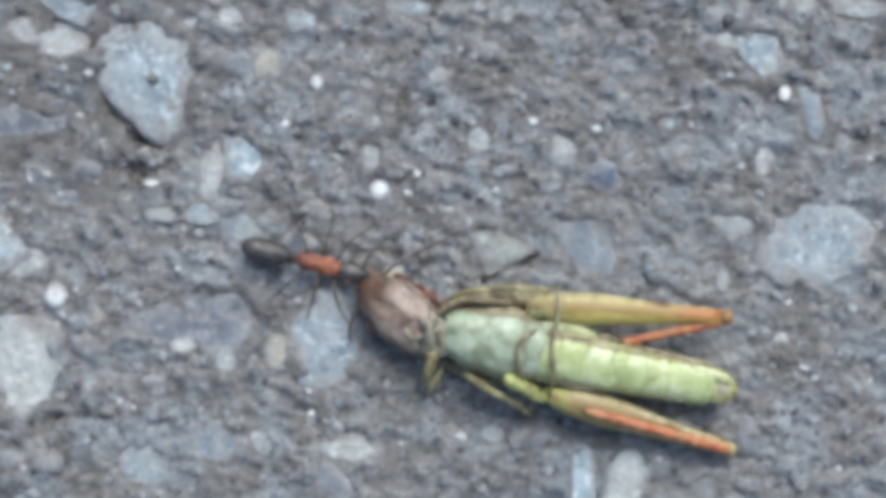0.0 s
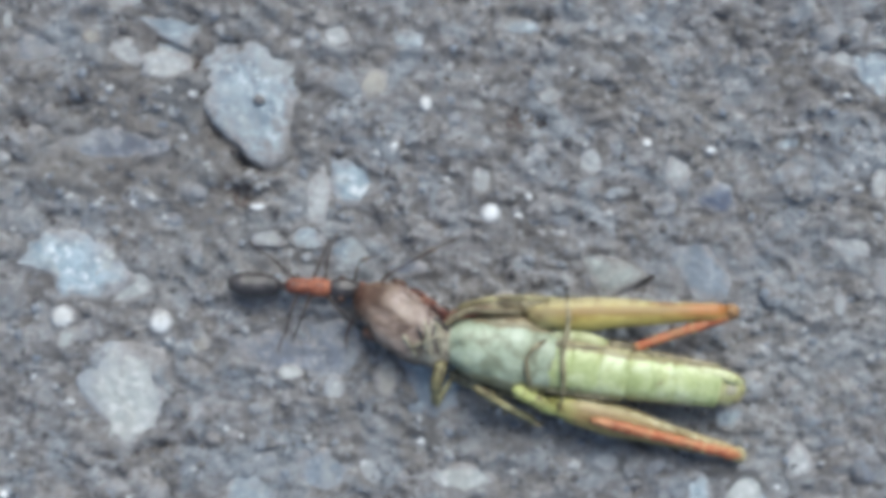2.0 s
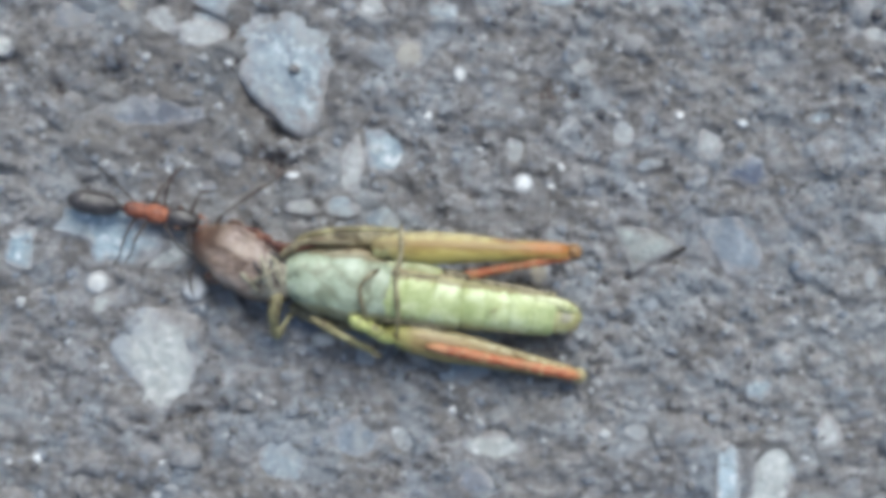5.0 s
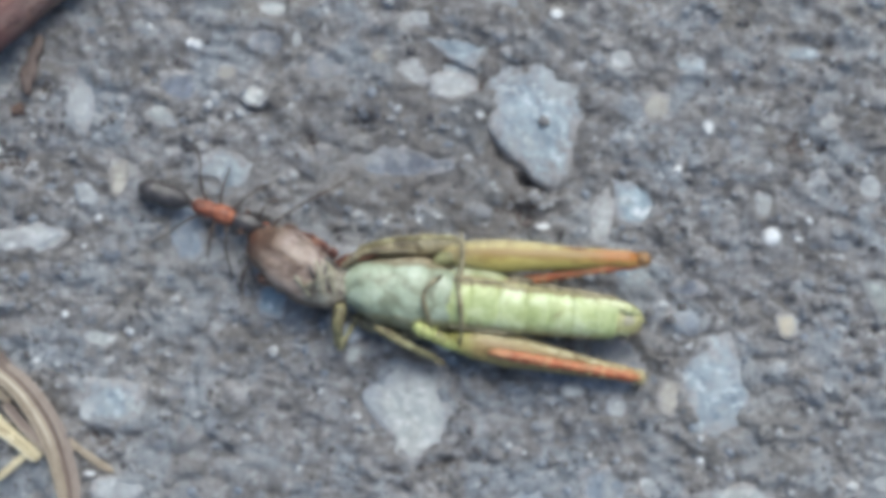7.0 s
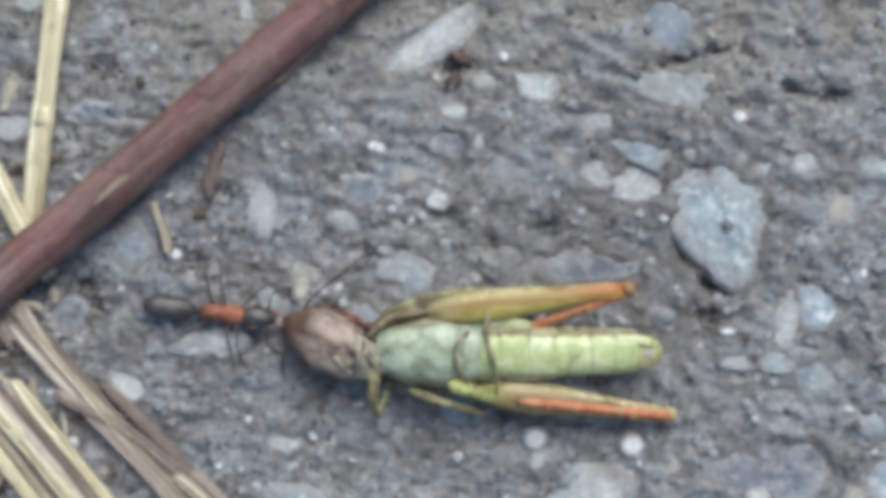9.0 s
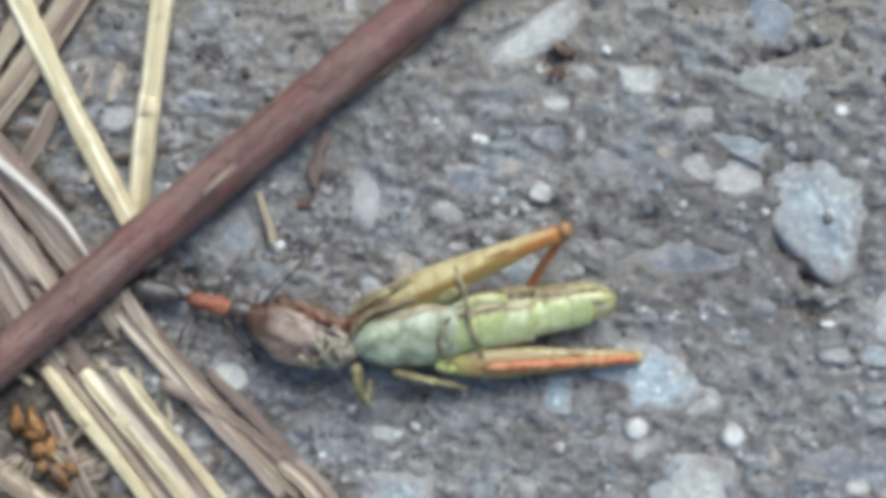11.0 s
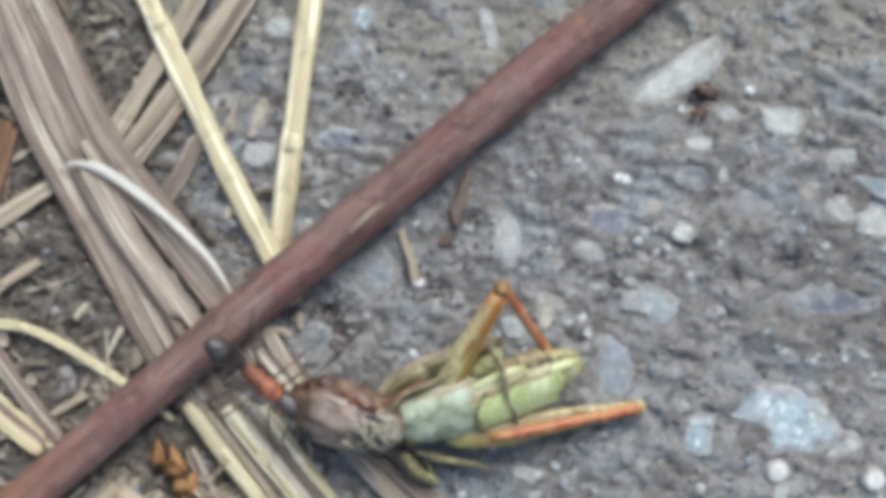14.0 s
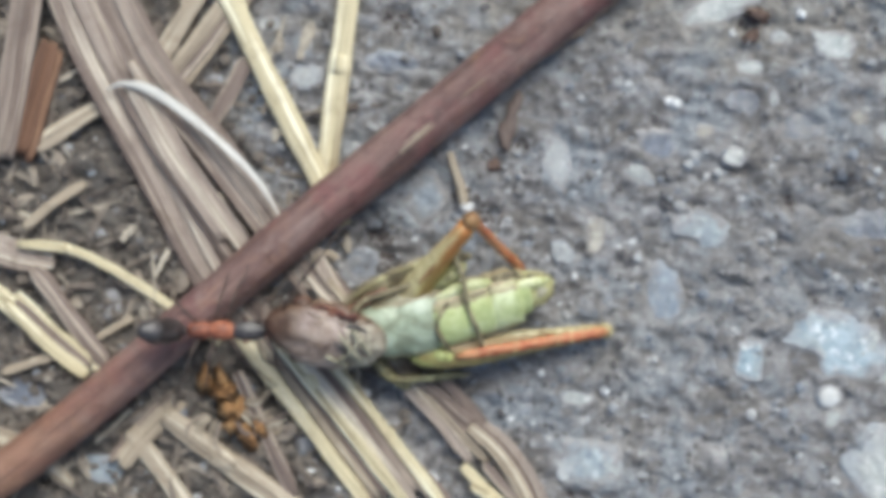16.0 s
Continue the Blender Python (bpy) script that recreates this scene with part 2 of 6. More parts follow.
def bark():
    s = Shader("red_brown_bark", rough=0.62, spec=0.4)
    uv = s.nodes.new("ShaderNodeTexCoord").outputs["UV"]
    m = s.node("ShaderNodeMapping", Vector=uv)
    m.inputs["Scale"].default_value = (1.25, 0.11, 1.0)
    stripe = s.node("ShaderNodeTexNoise", Vector=m.outputs[0], Scale=1.0, Detail=5.0, Roughness=0.65).outputs["Fac"]
    blot = s.noise(0.22, 5, 0.65)
    pores = s.cells(1.6)
    c = s.ramp(stripe, (0.33, (0.075, 0.042, 0.038)), (0.45, (0.140, 0.081, 0.072)), (0.57, (0.19, 0.118, 0.105)), (0.68, (0.27, 0.18, 0.152)))
    c = s.mix(s.ramp(blot, (0.38, 0.7), (0.50, 0.0)), c, s.mix(stripe, (0.105, 0.042, 0.042), (0.23, 0.092, 0.090)))
    scuff = s.noise(0.55, 6, 0.72, distort=0.8)
    c = s.mix(s.ramp(scuff, (0.57, 0.0), (0.68, 0.6)), c, s.mix(stripe, (0.16, 0.085, 0.055), (0.36, 0.205, 0.125)))
    c = s.mix(s.ramp(scuff, (0.34, 0.8), (0.44, 0.0)), c, s.mix(stripe, (0.07, 0.040, 0.038), (0.19, 0.125, 0.115)))
    c = s.mix(s.ramp(s.noise(0.4, 5, 0.7, None, 0.5), (0.54, 0.0), (0.66, 0.5)), c, (0.24, 0.178, 0.162))
    c = s.mix(s.ramp(s.noise(0.7, 5, 0.75, None, 0.7), (0.36, 0.75), (0.47, 0.0)), c, (0.075, 0.038, 0.036))
    c = s.mix(s.ramp(s.noise(0.33, 5, 0.7, None, 0.9), (0.58, 0.0), (0.70, 0.4)), c, (0.25, 0.145, 0.098))
    # the weathered older end is more orange
    c = s.mix(s.ramp(s.maths("ADD", s.axis(0, -10.0, -24.0), s.maths("MULTIPLY", scuff, 0.5)), (0.35, 0.0), (0.9, 0.55)), c, s.mix(stripe, (0.12, 0.06, 0.035), (0.42, 0.23, 0.13)))
    crack = s.node("ShaderNodeTexNoise", Vector=s.scaled(6.5, 0.14, 1.0, uv), Scale=1.0, Detail=3.0).outputs["Fac"]
    c = s.mix(s.ramp(crack, (0.30, 0.85), (0.38, 0.0)), c, (0.045, 0.025, 0.022))
    c = s.mix(s.ramp(pores.outputs["Distance"], (0.06, 0.5), (0.14, 0.0)), c, (0.36, 0.26, 0.22))
    s.bump(s.maths("ADD", stripe, s.maths("ADD", s.maths("MULTIPLY", blot, 0.6), scuff)), 0.22, 1.0)
    return s.done(c)


def cuticle(name, low, mid, high, rough=0.4, per_mm=0.9, marks=None, spec=0.5, stretch=1.0):
    s = Shader(name, rough=rough, spec=spec)
    at = s.scaled(stretch, 1, 1)
    n = s.noise(per_mm, 5, 0.65, at, 0.6)
    f = s.noise(per_mm * 6, 3, 0.6, at)
    c = s.ramp(n, (0.37, low), (0.5, mid), (0.63, high))
    c = s.mix(s.ramp(f, (0.32, 0.35), (0.5, 0.0)), c, (low[0] * 0.6, low[1] * 0.6, low[2] * 0.6))
    if marks:
        c = marks(s, c)
    s.bump(s.maths("ADD", n, s.maths("MULTIPLY", f, 0.4)), 0.08, 0.7)
    return s.done(c)


def belly_marks(s, c, start=0.75):
    """A dark line and dull, blotched brown flanks along the pale belly."""
    wave = s.maths("MULTIPLY", s.maths("SUBTRACT", s.noise(1.1, 5, 0.7), 0.5), 0.9)
    side = s.maths("ADD", s.axis(1, start, start + 1.0), wave)
    c = s.mix(s.ramp(side, (0.10, 0.0), (0.20, 0.75), (0.34, 0.75), (0.46, 0.0)), c, (0.17, 0.11, 0.055))
    c = s.mix(s.ramp(side, (0.36, 0.0), (0.50, 0.9)), c, s.mix(s.ramp(s.noise(1.6, 5, 0.75), (0.38, 0.0), (0.6, 1.0)), (0.13, 0.085, 0.05), (0.42, 0.34, 0.22)))
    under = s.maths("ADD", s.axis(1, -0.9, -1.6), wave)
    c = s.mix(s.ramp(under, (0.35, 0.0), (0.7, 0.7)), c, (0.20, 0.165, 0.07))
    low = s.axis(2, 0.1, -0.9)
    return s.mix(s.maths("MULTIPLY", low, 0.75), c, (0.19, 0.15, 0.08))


def femur_marks(s, c, outer=1):
    """Bands along the thigh: a pale, nicked outer edge, a brown groove that turns orange towards the knee, a yellow inner edge."""
    streak = s.noise(1.4, 5, 0.7, s.scaled(0.3, 1, 1))
    rough = s.maths("MULTIPLY", s.maths("SUBTRACT", streak, 0.5), 0.45)
    knee = s.maths("ADD", s.axis(0, -5.6, -0.4), rough)
    rust = s.mix(s.noise(2.2, 4, 0.7), (0.25, 0.085, 0.022), (0.50, 0.20, 0.05))
    side = s.maths("ADD", s.axis(1, -0.75 * outer, 0.85 * outer), rough)
    c = s.mix(s.ramp(side, (0.12, 0.85), (0.36, 0.0)), c, (0.46, 0.375, 0.105))
    groove = s.ramp(side, (0.36, 0.0), (0.48, 0.95), (0.66, 0.95), (0.76, 0.0))
    c = s.mix(groove, c, (0.25, 0.155, 0.045))
    c = s.mix(s.maths("MULTIPLY", s.ramp(knee, (0.3, 0.0), (0.7, 0.9)), s.ramp(side, (0.2, 0.15), (0.45, 1.0), (0.75, 1.0), (0.9, 0.3))), c, rust)
    c = s.mix(s.ramp(side, (0.70, 0.0), (0.84, 0.9)), c, s.mix(s.noise(2.4, 3, 0.7), (0.33, 0.27, 0.13), (0.62, 0.56, 0.33)))
    nick = s.noise(2.2, 2, 0.5, s.scaled(1, 0.25, 0.25))
    c = s.mix(s.maths("MULTIPLY", s.ramp(side, (0.62, 0.0), (0.8, 1.0)), s.ramp(nick, (0.40, 0.32), (0.50, 0.0))), c, (0.17, 0.10, 0.05))
    c = s.mix(s.ramp(s.maths("ADD", s.axis(0, -7.5, -11.0), rough), (0.4, 0.0), (0.9, 0.5)), c, s.mix(s.noise(1.8, 4, 0.7), (0.24, 0.205, 0.105), (0.50, 0.46, 0.28)))
    return s.mix(s.ramp(streak, (0.31, 0.8), (0.42, 0.0)), c, (0.15, 0.085, 0.03))


def low_femur_marks(s, c):
    """Yellow-green hip end, a cream upper edge, a dark groove and an olive lower half."""
    streak = s.noise(1.4, 5, 0.7, s.scaled(0.3, 1, 1))
    rough = s.maths("MULTIPLY", s.maths("SUBTRACT", streak, 0.5), 0.8)
    up = s.maths("ADD", s.axis(1, -0.75, 0.95), s.maths("MULTIPLY", rough, 0.6))
    hip = s.maths("ADD", s.axis(0, -8.8, -11.4), rough)
    c = s.mix(s.ramp(up, (0.05, 0.8), (0.30, 0.0)), c, s.mix(s.noise(1.6, 4, 0.7), (0.17, 0.13, 0.045), (0.33, 0.27, 0.10)))
    c = s.mix(s.ramp(up, (0.40, 0.0), (0.52, 0.85), (0.62, 0.85), (0.72, 0.0)), c, (0.20, 0.125, 0.045))
    c = s.mix(s.ramp(up, (0.66, 0.0), (0.80, 0.9)), c, s.mix(s.noise(2.0, 4), (0.30, 0.24, 0.12), (0.54, 0.47, 0.27)))
    c = s.mix(s.ramp(hip, (0.35, 0.0), (0.8, 0.8)), c, s.mix(s.noise(1.5, 4, 0.7), (0.26, 0.24, 0.07), (0.48, 0.50, 0.18)))
    c = s.mix(s.ramp(s.axis(0, -3.0, -0.3), (0.2, 0.0), (1.0, 0.6)), c, (0.42, 0.30, 0.13))
    return s.mix(s.ramp(streak, (0.33, 0.8), (0.44, 0.0)), c, (0.15, 0.09, 0.035))


def tibia_marks(s, c):
    nick = s.noise(1.6, 2, 0.5, s.scaled(1, 0.25, 0.25))
    c = s.mix(s.ramp(nick, (0.36, 0.5), (0.46, 0.0)), c, (0.22, 0.06, 0.025))
    c = s.mix(s.ramp(s.noise(0.8, 5, 0.75), (0.50, 0.0), (0.62, 0.75)), c, (0.46, 0.28, 0.14))
    c = s.mix(s.ramp(s.noise(1.3, 4, 0.7, s.scaled(0.5, 2, 2)), (0.36, 0.6), (0.46, 0.0)), c, (0.20, 0.09, 0.035))
    return s.mix(s.ramp(s.maths("ADD", s.axis(0, -2.2, 0.2), s.maths("MULTIPLY", s.maths("SUBTRACT", s.noise(1.2, 4), 0.5), 0.8)), (0.45, 0.0), (0.9, 0.6)), c, (0.42, 0.27, 0.11))


def plate_marks(s, c):
    rnd = s.node("ShaderNodeObjectInfo").outputs["Random"]
    c = s.mix(s.maths("MULTIPLY", rnd, 0.4), c, (0.36, 0.42, 0.17))
    vein = s.noise(1.6, 4, 0.7, s.scaled(0.35, 1, 1))
    c = s.mix(s.ramp(vein, (0.32, 0.5), (0.46, 0.0)), c, (0.33, 0.34, 0.12))
    return belly_marks(s, c)


def thorax_marks(s, c):
    c = s.mix(s.ramp(s.noise(0.4, 4), (0.52, 0.0), (0.66, 0.4)), c, (0.40, 0.465, 0.40))
    c = s.mix(s.ramp(s.noise(0.7, 5, 0.7, distort=1.0), (0.34, 0.55), (0.48, 0.0)), c, (0.20, 0.20, 0.14))
    return belly_marks(s, c, 1.45)


def head_marks(s, c):
    # paler blotches painted on the upturned side, where the head catches light
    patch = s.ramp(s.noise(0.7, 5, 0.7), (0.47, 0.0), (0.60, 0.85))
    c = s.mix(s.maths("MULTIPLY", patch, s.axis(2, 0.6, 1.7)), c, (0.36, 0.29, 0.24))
    # a pale grey-green plate towards the thorax; dull pinkish buff paints the highlight along the raised middle
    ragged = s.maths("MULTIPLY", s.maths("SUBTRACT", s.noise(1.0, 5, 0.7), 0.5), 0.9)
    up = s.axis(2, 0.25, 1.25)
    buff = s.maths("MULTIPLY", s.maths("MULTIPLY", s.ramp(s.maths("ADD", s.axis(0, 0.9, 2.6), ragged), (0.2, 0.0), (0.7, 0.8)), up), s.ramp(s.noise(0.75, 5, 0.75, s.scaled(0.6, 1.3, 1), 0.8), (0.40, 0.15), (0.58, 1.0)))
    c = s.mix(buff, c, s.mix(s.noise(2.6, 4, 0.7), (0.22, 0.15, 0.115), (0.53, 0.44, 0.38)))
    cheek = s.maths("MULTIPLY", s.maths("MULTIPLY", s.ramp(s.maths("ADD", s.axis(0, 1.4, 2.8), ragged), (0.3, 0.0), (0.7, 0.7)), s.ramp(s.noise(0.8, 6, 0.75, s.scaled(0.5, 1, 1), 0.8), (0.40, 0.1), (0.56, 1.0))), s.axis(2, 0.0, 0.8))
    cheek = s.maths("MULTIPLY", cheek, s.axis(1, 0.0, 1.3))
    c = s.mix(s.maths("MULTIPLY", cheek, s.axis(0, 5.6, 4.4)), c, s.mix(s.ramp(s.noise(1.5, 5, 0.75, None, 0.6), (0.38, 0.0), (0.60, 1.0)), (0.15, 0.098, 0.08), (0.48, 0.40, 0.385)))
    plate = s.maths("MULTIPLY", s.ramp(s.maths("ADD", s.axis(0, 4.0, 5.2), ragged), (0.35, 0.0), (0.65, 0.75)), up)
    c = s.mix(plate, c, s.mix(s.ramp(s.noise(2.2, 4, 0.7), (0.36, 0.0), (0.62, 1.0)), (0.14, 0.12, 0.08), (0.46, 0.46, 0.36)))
    fold = s.noise(1.1, 5, 0.75, s.scaled(0.45, 1, 1), 0.8)
    c = s.mix(s.ramp(fold, (0.36, 0.85), (0.48, 0.0)), c, (0.065, 0.034, 0.022))
    return s.mix(s.maths("MULTIPLY", s.axis(0, 1.6, 0.0), 0.85), c, (0.08, 0.032, 0.02))


ASPHALT = asphalt()
ROCKS = {
    "blue": rock("blue_grey_stone", (0.18, 0.225, 0.27), (0.36, 0.42, 0.455), (0.60, 0.65, 0.68)),
    "frost": rock("white_flecked_stone", (0.20, 0.275, 0.33), (0.43, 0.525, 0.585), (0.86, 0.89, 0.90), 0.45, 0.38),
    "pale": rock("pale_grey_stone", (0.28, 0.295, 0.305), (0.46, 0.475, 0.48), (0.66, 0.67, 0.67), 0.6, 0.85),
    "white": rock("whitish_stone", (0.34, 0.365, 0.365), (0.52, 0.54, 0.525), (0.70, 0.71, 0.69), 0.6, 0.5),
    "bright": rock("white_quartz", (0.74, 0.75, 0.76), (0.83, 0.84, 0.85), (0.90, 0.90, 0.90), 0.35, 0.12),
    "cream": rock("cream_stone", (0.30, 0.28, 0.24), (0.46, 0.43, 0.375), (0.58, 0.56, 0.51)),
    "butter": rock("buff_yellow_stone", (0.42, 0.36, 0.26), (0.58, 0.51, 0.38), (0.70, 0.65, 0.54), 0.6, 0.4),
    "dark": rock("dark_blue_stone", (0.05, 0.06, 0.09), (0.095, 0.115, 0.17), (0.20, 0.23, 0.30), 0.6, 0.5),
    "slate": rock("slate_grey_stone", (0.095, 0.105, 0.135), (0.155, 0.175, 0.22), (0.25, 0.275, 0.33), 0.6, 1.0),
    "steel": rock("steel_blue_stone", (0.125, 0.155, 0.20), (0.235, 0.28, 0.335), (0.40, 0.45, 0.50), 0.6, 0.65),
    "slab": rock("greenish_grey_stone", (0.20, 0.22, 0.215), (0.32, 0.345, 0.335), (0.46, 0.48, 0.465)),
}
GRIT, CHIPS, CHIP, SOIL, PIT_SHADE = grains(), chips(), chips(True), litter_soil(), shade_crumbs()
STRAW = {
    "cream": straw_mat("cream_straw", (0.21, 0.16, 0.095), (0.55, 0.48, 0.315), (0.83, 0.79, 0.61)),
    "tan": straw_mat("tan_straw", (0.13, 0.10, 0.072), (0.345, 0.285, 0.215), (0.60, 0.535, 0.42)),
    "grey": straw_mat("grey_brown_blade", (0.115, 0.085, 0.074), (0.285, 0.232, 0.198), (0.55, 0.49, 0.405)),
    "brown": straw_mat("brown_blade", (0.07, 0.050, 0.045), (0.175, 0.132, 0.112), (0.40, 0.335, 0.27)),
    "rust": straw_mat("rusty_blade", (0.065, 0.034, 0.023), (0.145, 0.075, 0.045), (0.25, 0.145, 0.09)),
    "white": straw_mat("bleached_blade", (0.33, 0.30, 0.265), (0.62, 0.60, 0.56), (0.86, 0.85, 0.82)),
}
STRAW["peel"] = straw_mat("peeling_bark", (0.085, 0.055, 0.042), (0.185, 0.128, 0.095), (0.33, 0.25, 0.185))
BARK = bark()
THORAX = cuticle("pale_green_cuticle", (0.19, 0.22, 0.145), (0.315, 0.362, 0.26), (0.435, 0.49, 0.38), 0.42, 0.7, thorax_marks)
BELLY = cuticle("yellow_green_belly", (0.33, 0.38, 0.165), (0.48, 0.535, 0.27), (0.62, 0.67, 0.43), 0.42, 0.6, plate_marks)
HIP = cuticle("yellow_green_hip", (0.15, 0.125, 0.05), (0.34, 0.36, 0.12), (0.47, 0.51, 0.20), 0.42, 1.2)
KNOB = cuticle("bright_hip_joint", (0.24, 0.23, 0.075), (0.40, 0.425, 0.15), (0.52, 0.55, 0.24), 0.42, 1.2)
OLIVE = cuticle("olive_hip", (0.12, 0.10, 0.05), (0.26, 0.25, 0.11), (0.38, 0.38, 0.20), 0.45, 1.0)
LOBE = cuticle("pale_yellow_lobe", (0.36, 0.37, 0.17), (0.52, 0.54, 0.30), (0.62, 0.64, 0.42), 0.42, 1.0)
TIP = cuticle("straw_yellow_tip", (0.24, 0.21, 0.085), (0.39, 0.37, 0.17), (0.50, 0.50, 0.29), 0.42, 1.2)
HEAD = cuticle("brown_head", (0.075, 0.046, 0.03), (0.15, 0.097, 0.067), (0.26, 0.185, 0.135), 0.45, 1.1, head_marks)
LOW_FEMUR = cuticle("brown_edged_femur", (0.15, 0.10, 0.04), (0.27, 0.195, 0.078), (0.38, 0.30, 0.135), 0.45, 0.9, low_femur_marks, 0.5, 0.4)
FEMUR = cuticle("amber_femur", (0.22, 0.15, 0.04), (0.385, 0.295, 0.075), (0.48, 0.395, 0.13), 0.45, 0.9, femur_marks, 0.5, 0.4)
TIBIA = cuticle("orange_red_tibia", (0.25, 0.06, 0.028), (0.44, 0.12, 0.048), (0.52, 0.24, 0.115), 0.45, 1.1, tibia_marks)
KNEE = cuticle("brown_knee", (0.14, 0.07, 0.025), (0.28, 0.15, 0.06), (0.43, 0.28, 0.13), 0.45, 1.6)
LEG = cuticle("olive_leg", (0.085, 0.066, 0.034), (0.23, 0.203, 0.098), (0.41, 0.38, 0.205), 0.5, 0.9)
WING = cuticle("olive_wing", (0.075, 0.058, 0.032), (0.17, 0.14, 0.078), (0.33, 0.29, 0.18), 0.5, 1.0)
STRIPE = cuticle("cream_femur_edge", (0.22, 0.165, 0.075), (0.40, 0.345, 0.19), (0.55, 0.50, 0.32), 0.45, 1.6)
FOLD = cuticle("buff_wing_fold", (0.15, 0.115, 0.075), (0.30, 0.245, 0.17), (0.42, 0.36, 0.265), 0.5, 1.0, None, 0.5, 0.4)
RED = cuticle("dark_red_membrane", (0.05, 0.018, 0.013), (0.11, 0.034, 0.022), (0.20, 0.085, 0.052), 0.5, 2.0)
PALP = cuticle("pale_palp", (0.15, 0.13, 0.085), (0.31, 0.285, 0.20), (0.46, 0.435, 0.33), 0.4, 1.6)
EYE = cuticle("dark_eye", (0.05, 0.024, 0.016), (0.10, 0.05, 0.034), (0.16, 0.085, 0.055), 0.4, 1.6)
DARK = cuticle("dark_chitin", (0.018, 0.014, 0.014), (0.036, 0.029, 0.029), (0.065, 0.055, 0.055), 0.42, 1.8, None, 0.9)
HAIR = cuticle("dark_thin_limb", (0.03, 0.021, 0.018), (0.065, 0.043, 0.034), (0.11, 0.075, 0.055), 0.45, 2.2)
RUFOUS = cuticle("rufous_chitin", (0.11, 0.032, 0.019), (0.27, 0.085, 0.042), (0.40, 0.155, 0.085), 0.5, 1.6)
RUFOUS_DARK = cuticle("dark_rufous_chitin", (0.05, 0.02, 0.014), (0.13, 0.038, 0.022), (0.25, 0.085, 0.045), 0.45, 1.6)
FLAKE = cuticle("rotten_leaf", (0.07, 0.045, 0.037), (0.13, 0.09, 0.075), (0.21, 0.155, 0.13), 0.85, 1.2, None, 0.2)
ORANGE = cuticle("orange_leaf", (0.11, 0.05, 0.02), (0.25, 0.12, 0.04), (0.40, 0.23, 0.10), 0.75, 1.4)


# ---------------------------------------------------------------- mesh tools (all in millimetres)
def finish(name, bm, material, parent=None, label="", smooth=True, skin=0.0):
    if skin:
        bm.normal_update()
        for v in bm.verts:
            v.co += v.normal * skin * (noise.noise(v.co * 1.1) + 0.6 * noise.noise(v.co * 2.7 + Vector((7, 3, 1))))
    bm.transform(Matrix.Scale(MM, 4))
    bm.normal_update()
    me = bpy.data.meshes.new(name)
    bm.to_mesh(me)
    bm.free()
    if smooth:
        me.shade_smooth()
    me.materials.append(material)
    ob = new(name, me)
    ob.parent = parent
    return tagged(ob, label=label)


part = finish


def empty(name, m=None):
    ob = new(name)
    ob.empty_display_size = 0.002
    if m:
        ob.matrix_basis = m
    return ob


def spline(points, steps):
    """A smooth line through the points (Catmull-Rom)."""
    p = [Vector(q) for q in points]
    p = [2 * p[0] - p[1], *p, 2 * p[-1] - p[-2]]
    out = []
    for i in range(1, len(p) - 2):
        for k in range(steps):
            t = k / steps
            out.append(0.5 * (2 * p[i] + (p[i + 1] - p[i - 1]) * t + (2 * p[i - 1] - 5 * p[i] + 4 * p[i + 1] - p[i + 2]) * t * t
                              + (3 * p[i] - p[i - 1] - 3 * p[i + 1] + p[i + 2]) * t ** 3))
    return out + [p[-2]]


def tube(bm, points, radius, sides=8, flat=1.0, wobble=0.0, rng=None, uv=False):
    """A round limb along points; radius(f) for f from 0 to 1. flat squashes it upright."""
    rings, run, runs = [], 0.0, []
    for i, c in enumerate(points):
        if i:
            run += (c - points[i - 1]).length
        runs.append(run)
        d = (points[min(i + 1, len(points) - 1)] - points[max(i - 1, 0)]).normalized()
        side = d.cross(Vector((0, 0, 1)))
        side = side.normalized() if side.length > 0.05 else Vector((1, 0, 0))
        up = side.cross(d).normalized()
        r = radius(i / (len(points) - 1))
        ring = []
        for k in range(sides):
            a = 2 * math.pi * k / sides
            q = r * (1 + (rng.uniform(-wobble, wobble) if wobble else 0))
            ring.append(bm.verts.new(c + q * math.cos(a) * side + q * flat * math.sin(a) * up))
        rings.append(ring)
    layer = bm.loops.layers.uv.verify() if uv else None
    for i in range(len(rings) - 1):
        for k in range(sides):
            f = bm.faces.new((rings[i][k], rings[i][(k + 1) % sides], rings[i + 1][(k + 1) % sides], rings[i + 1][k]))
            if uv:
                wide = 2 * math.pi * radius(0.5) / sides
                for loop, (u, v) in zip(f.loops, ((k, i), (k + 1, i), (k + 1, i + 1), (k, i + 1))):
                    loop[layer].uv = (u * wide, runs[v])
    bm.faces.new(list(reversed(rings[0])))
    bm.faces.new(rings[-1])
    return bm


def loft(bm, sections, sides=24, square=2.0, keel=0.0):
    """A body along x through sections (x, y, z, half width, half height)."""
    rings = []
    for x, y, z, a, b in sections:
        ring = []
        for k in range(sides):
            t = 2 * math.pi * k / sides
            c, s = math.cos(t), math.sin(t)
            u = math.copysign(abs(c) ** (2 / square), c)
            v = math.copysign(abs(s) ** (2 / square), s)
            ring.append(bm.verts.new((x, y + a * u, z + b * v + keel * b * max(0.0, v) * (1 - abs(u)))))
        rings.append(ring)
    for p, q in zip(rings, rings[1:]):
        for k in range(sides):
            bm.faces.new((p[k], p[(k + 1) % sides], q[(k + 1) % sides], q[k]))
    bm.faces.new(list(reversed(rings[0])))
    bm.faces.new(rings[-1])
    bmesh.ops.recalc_face_normals(bm, faces=bm.faces)
    return bm


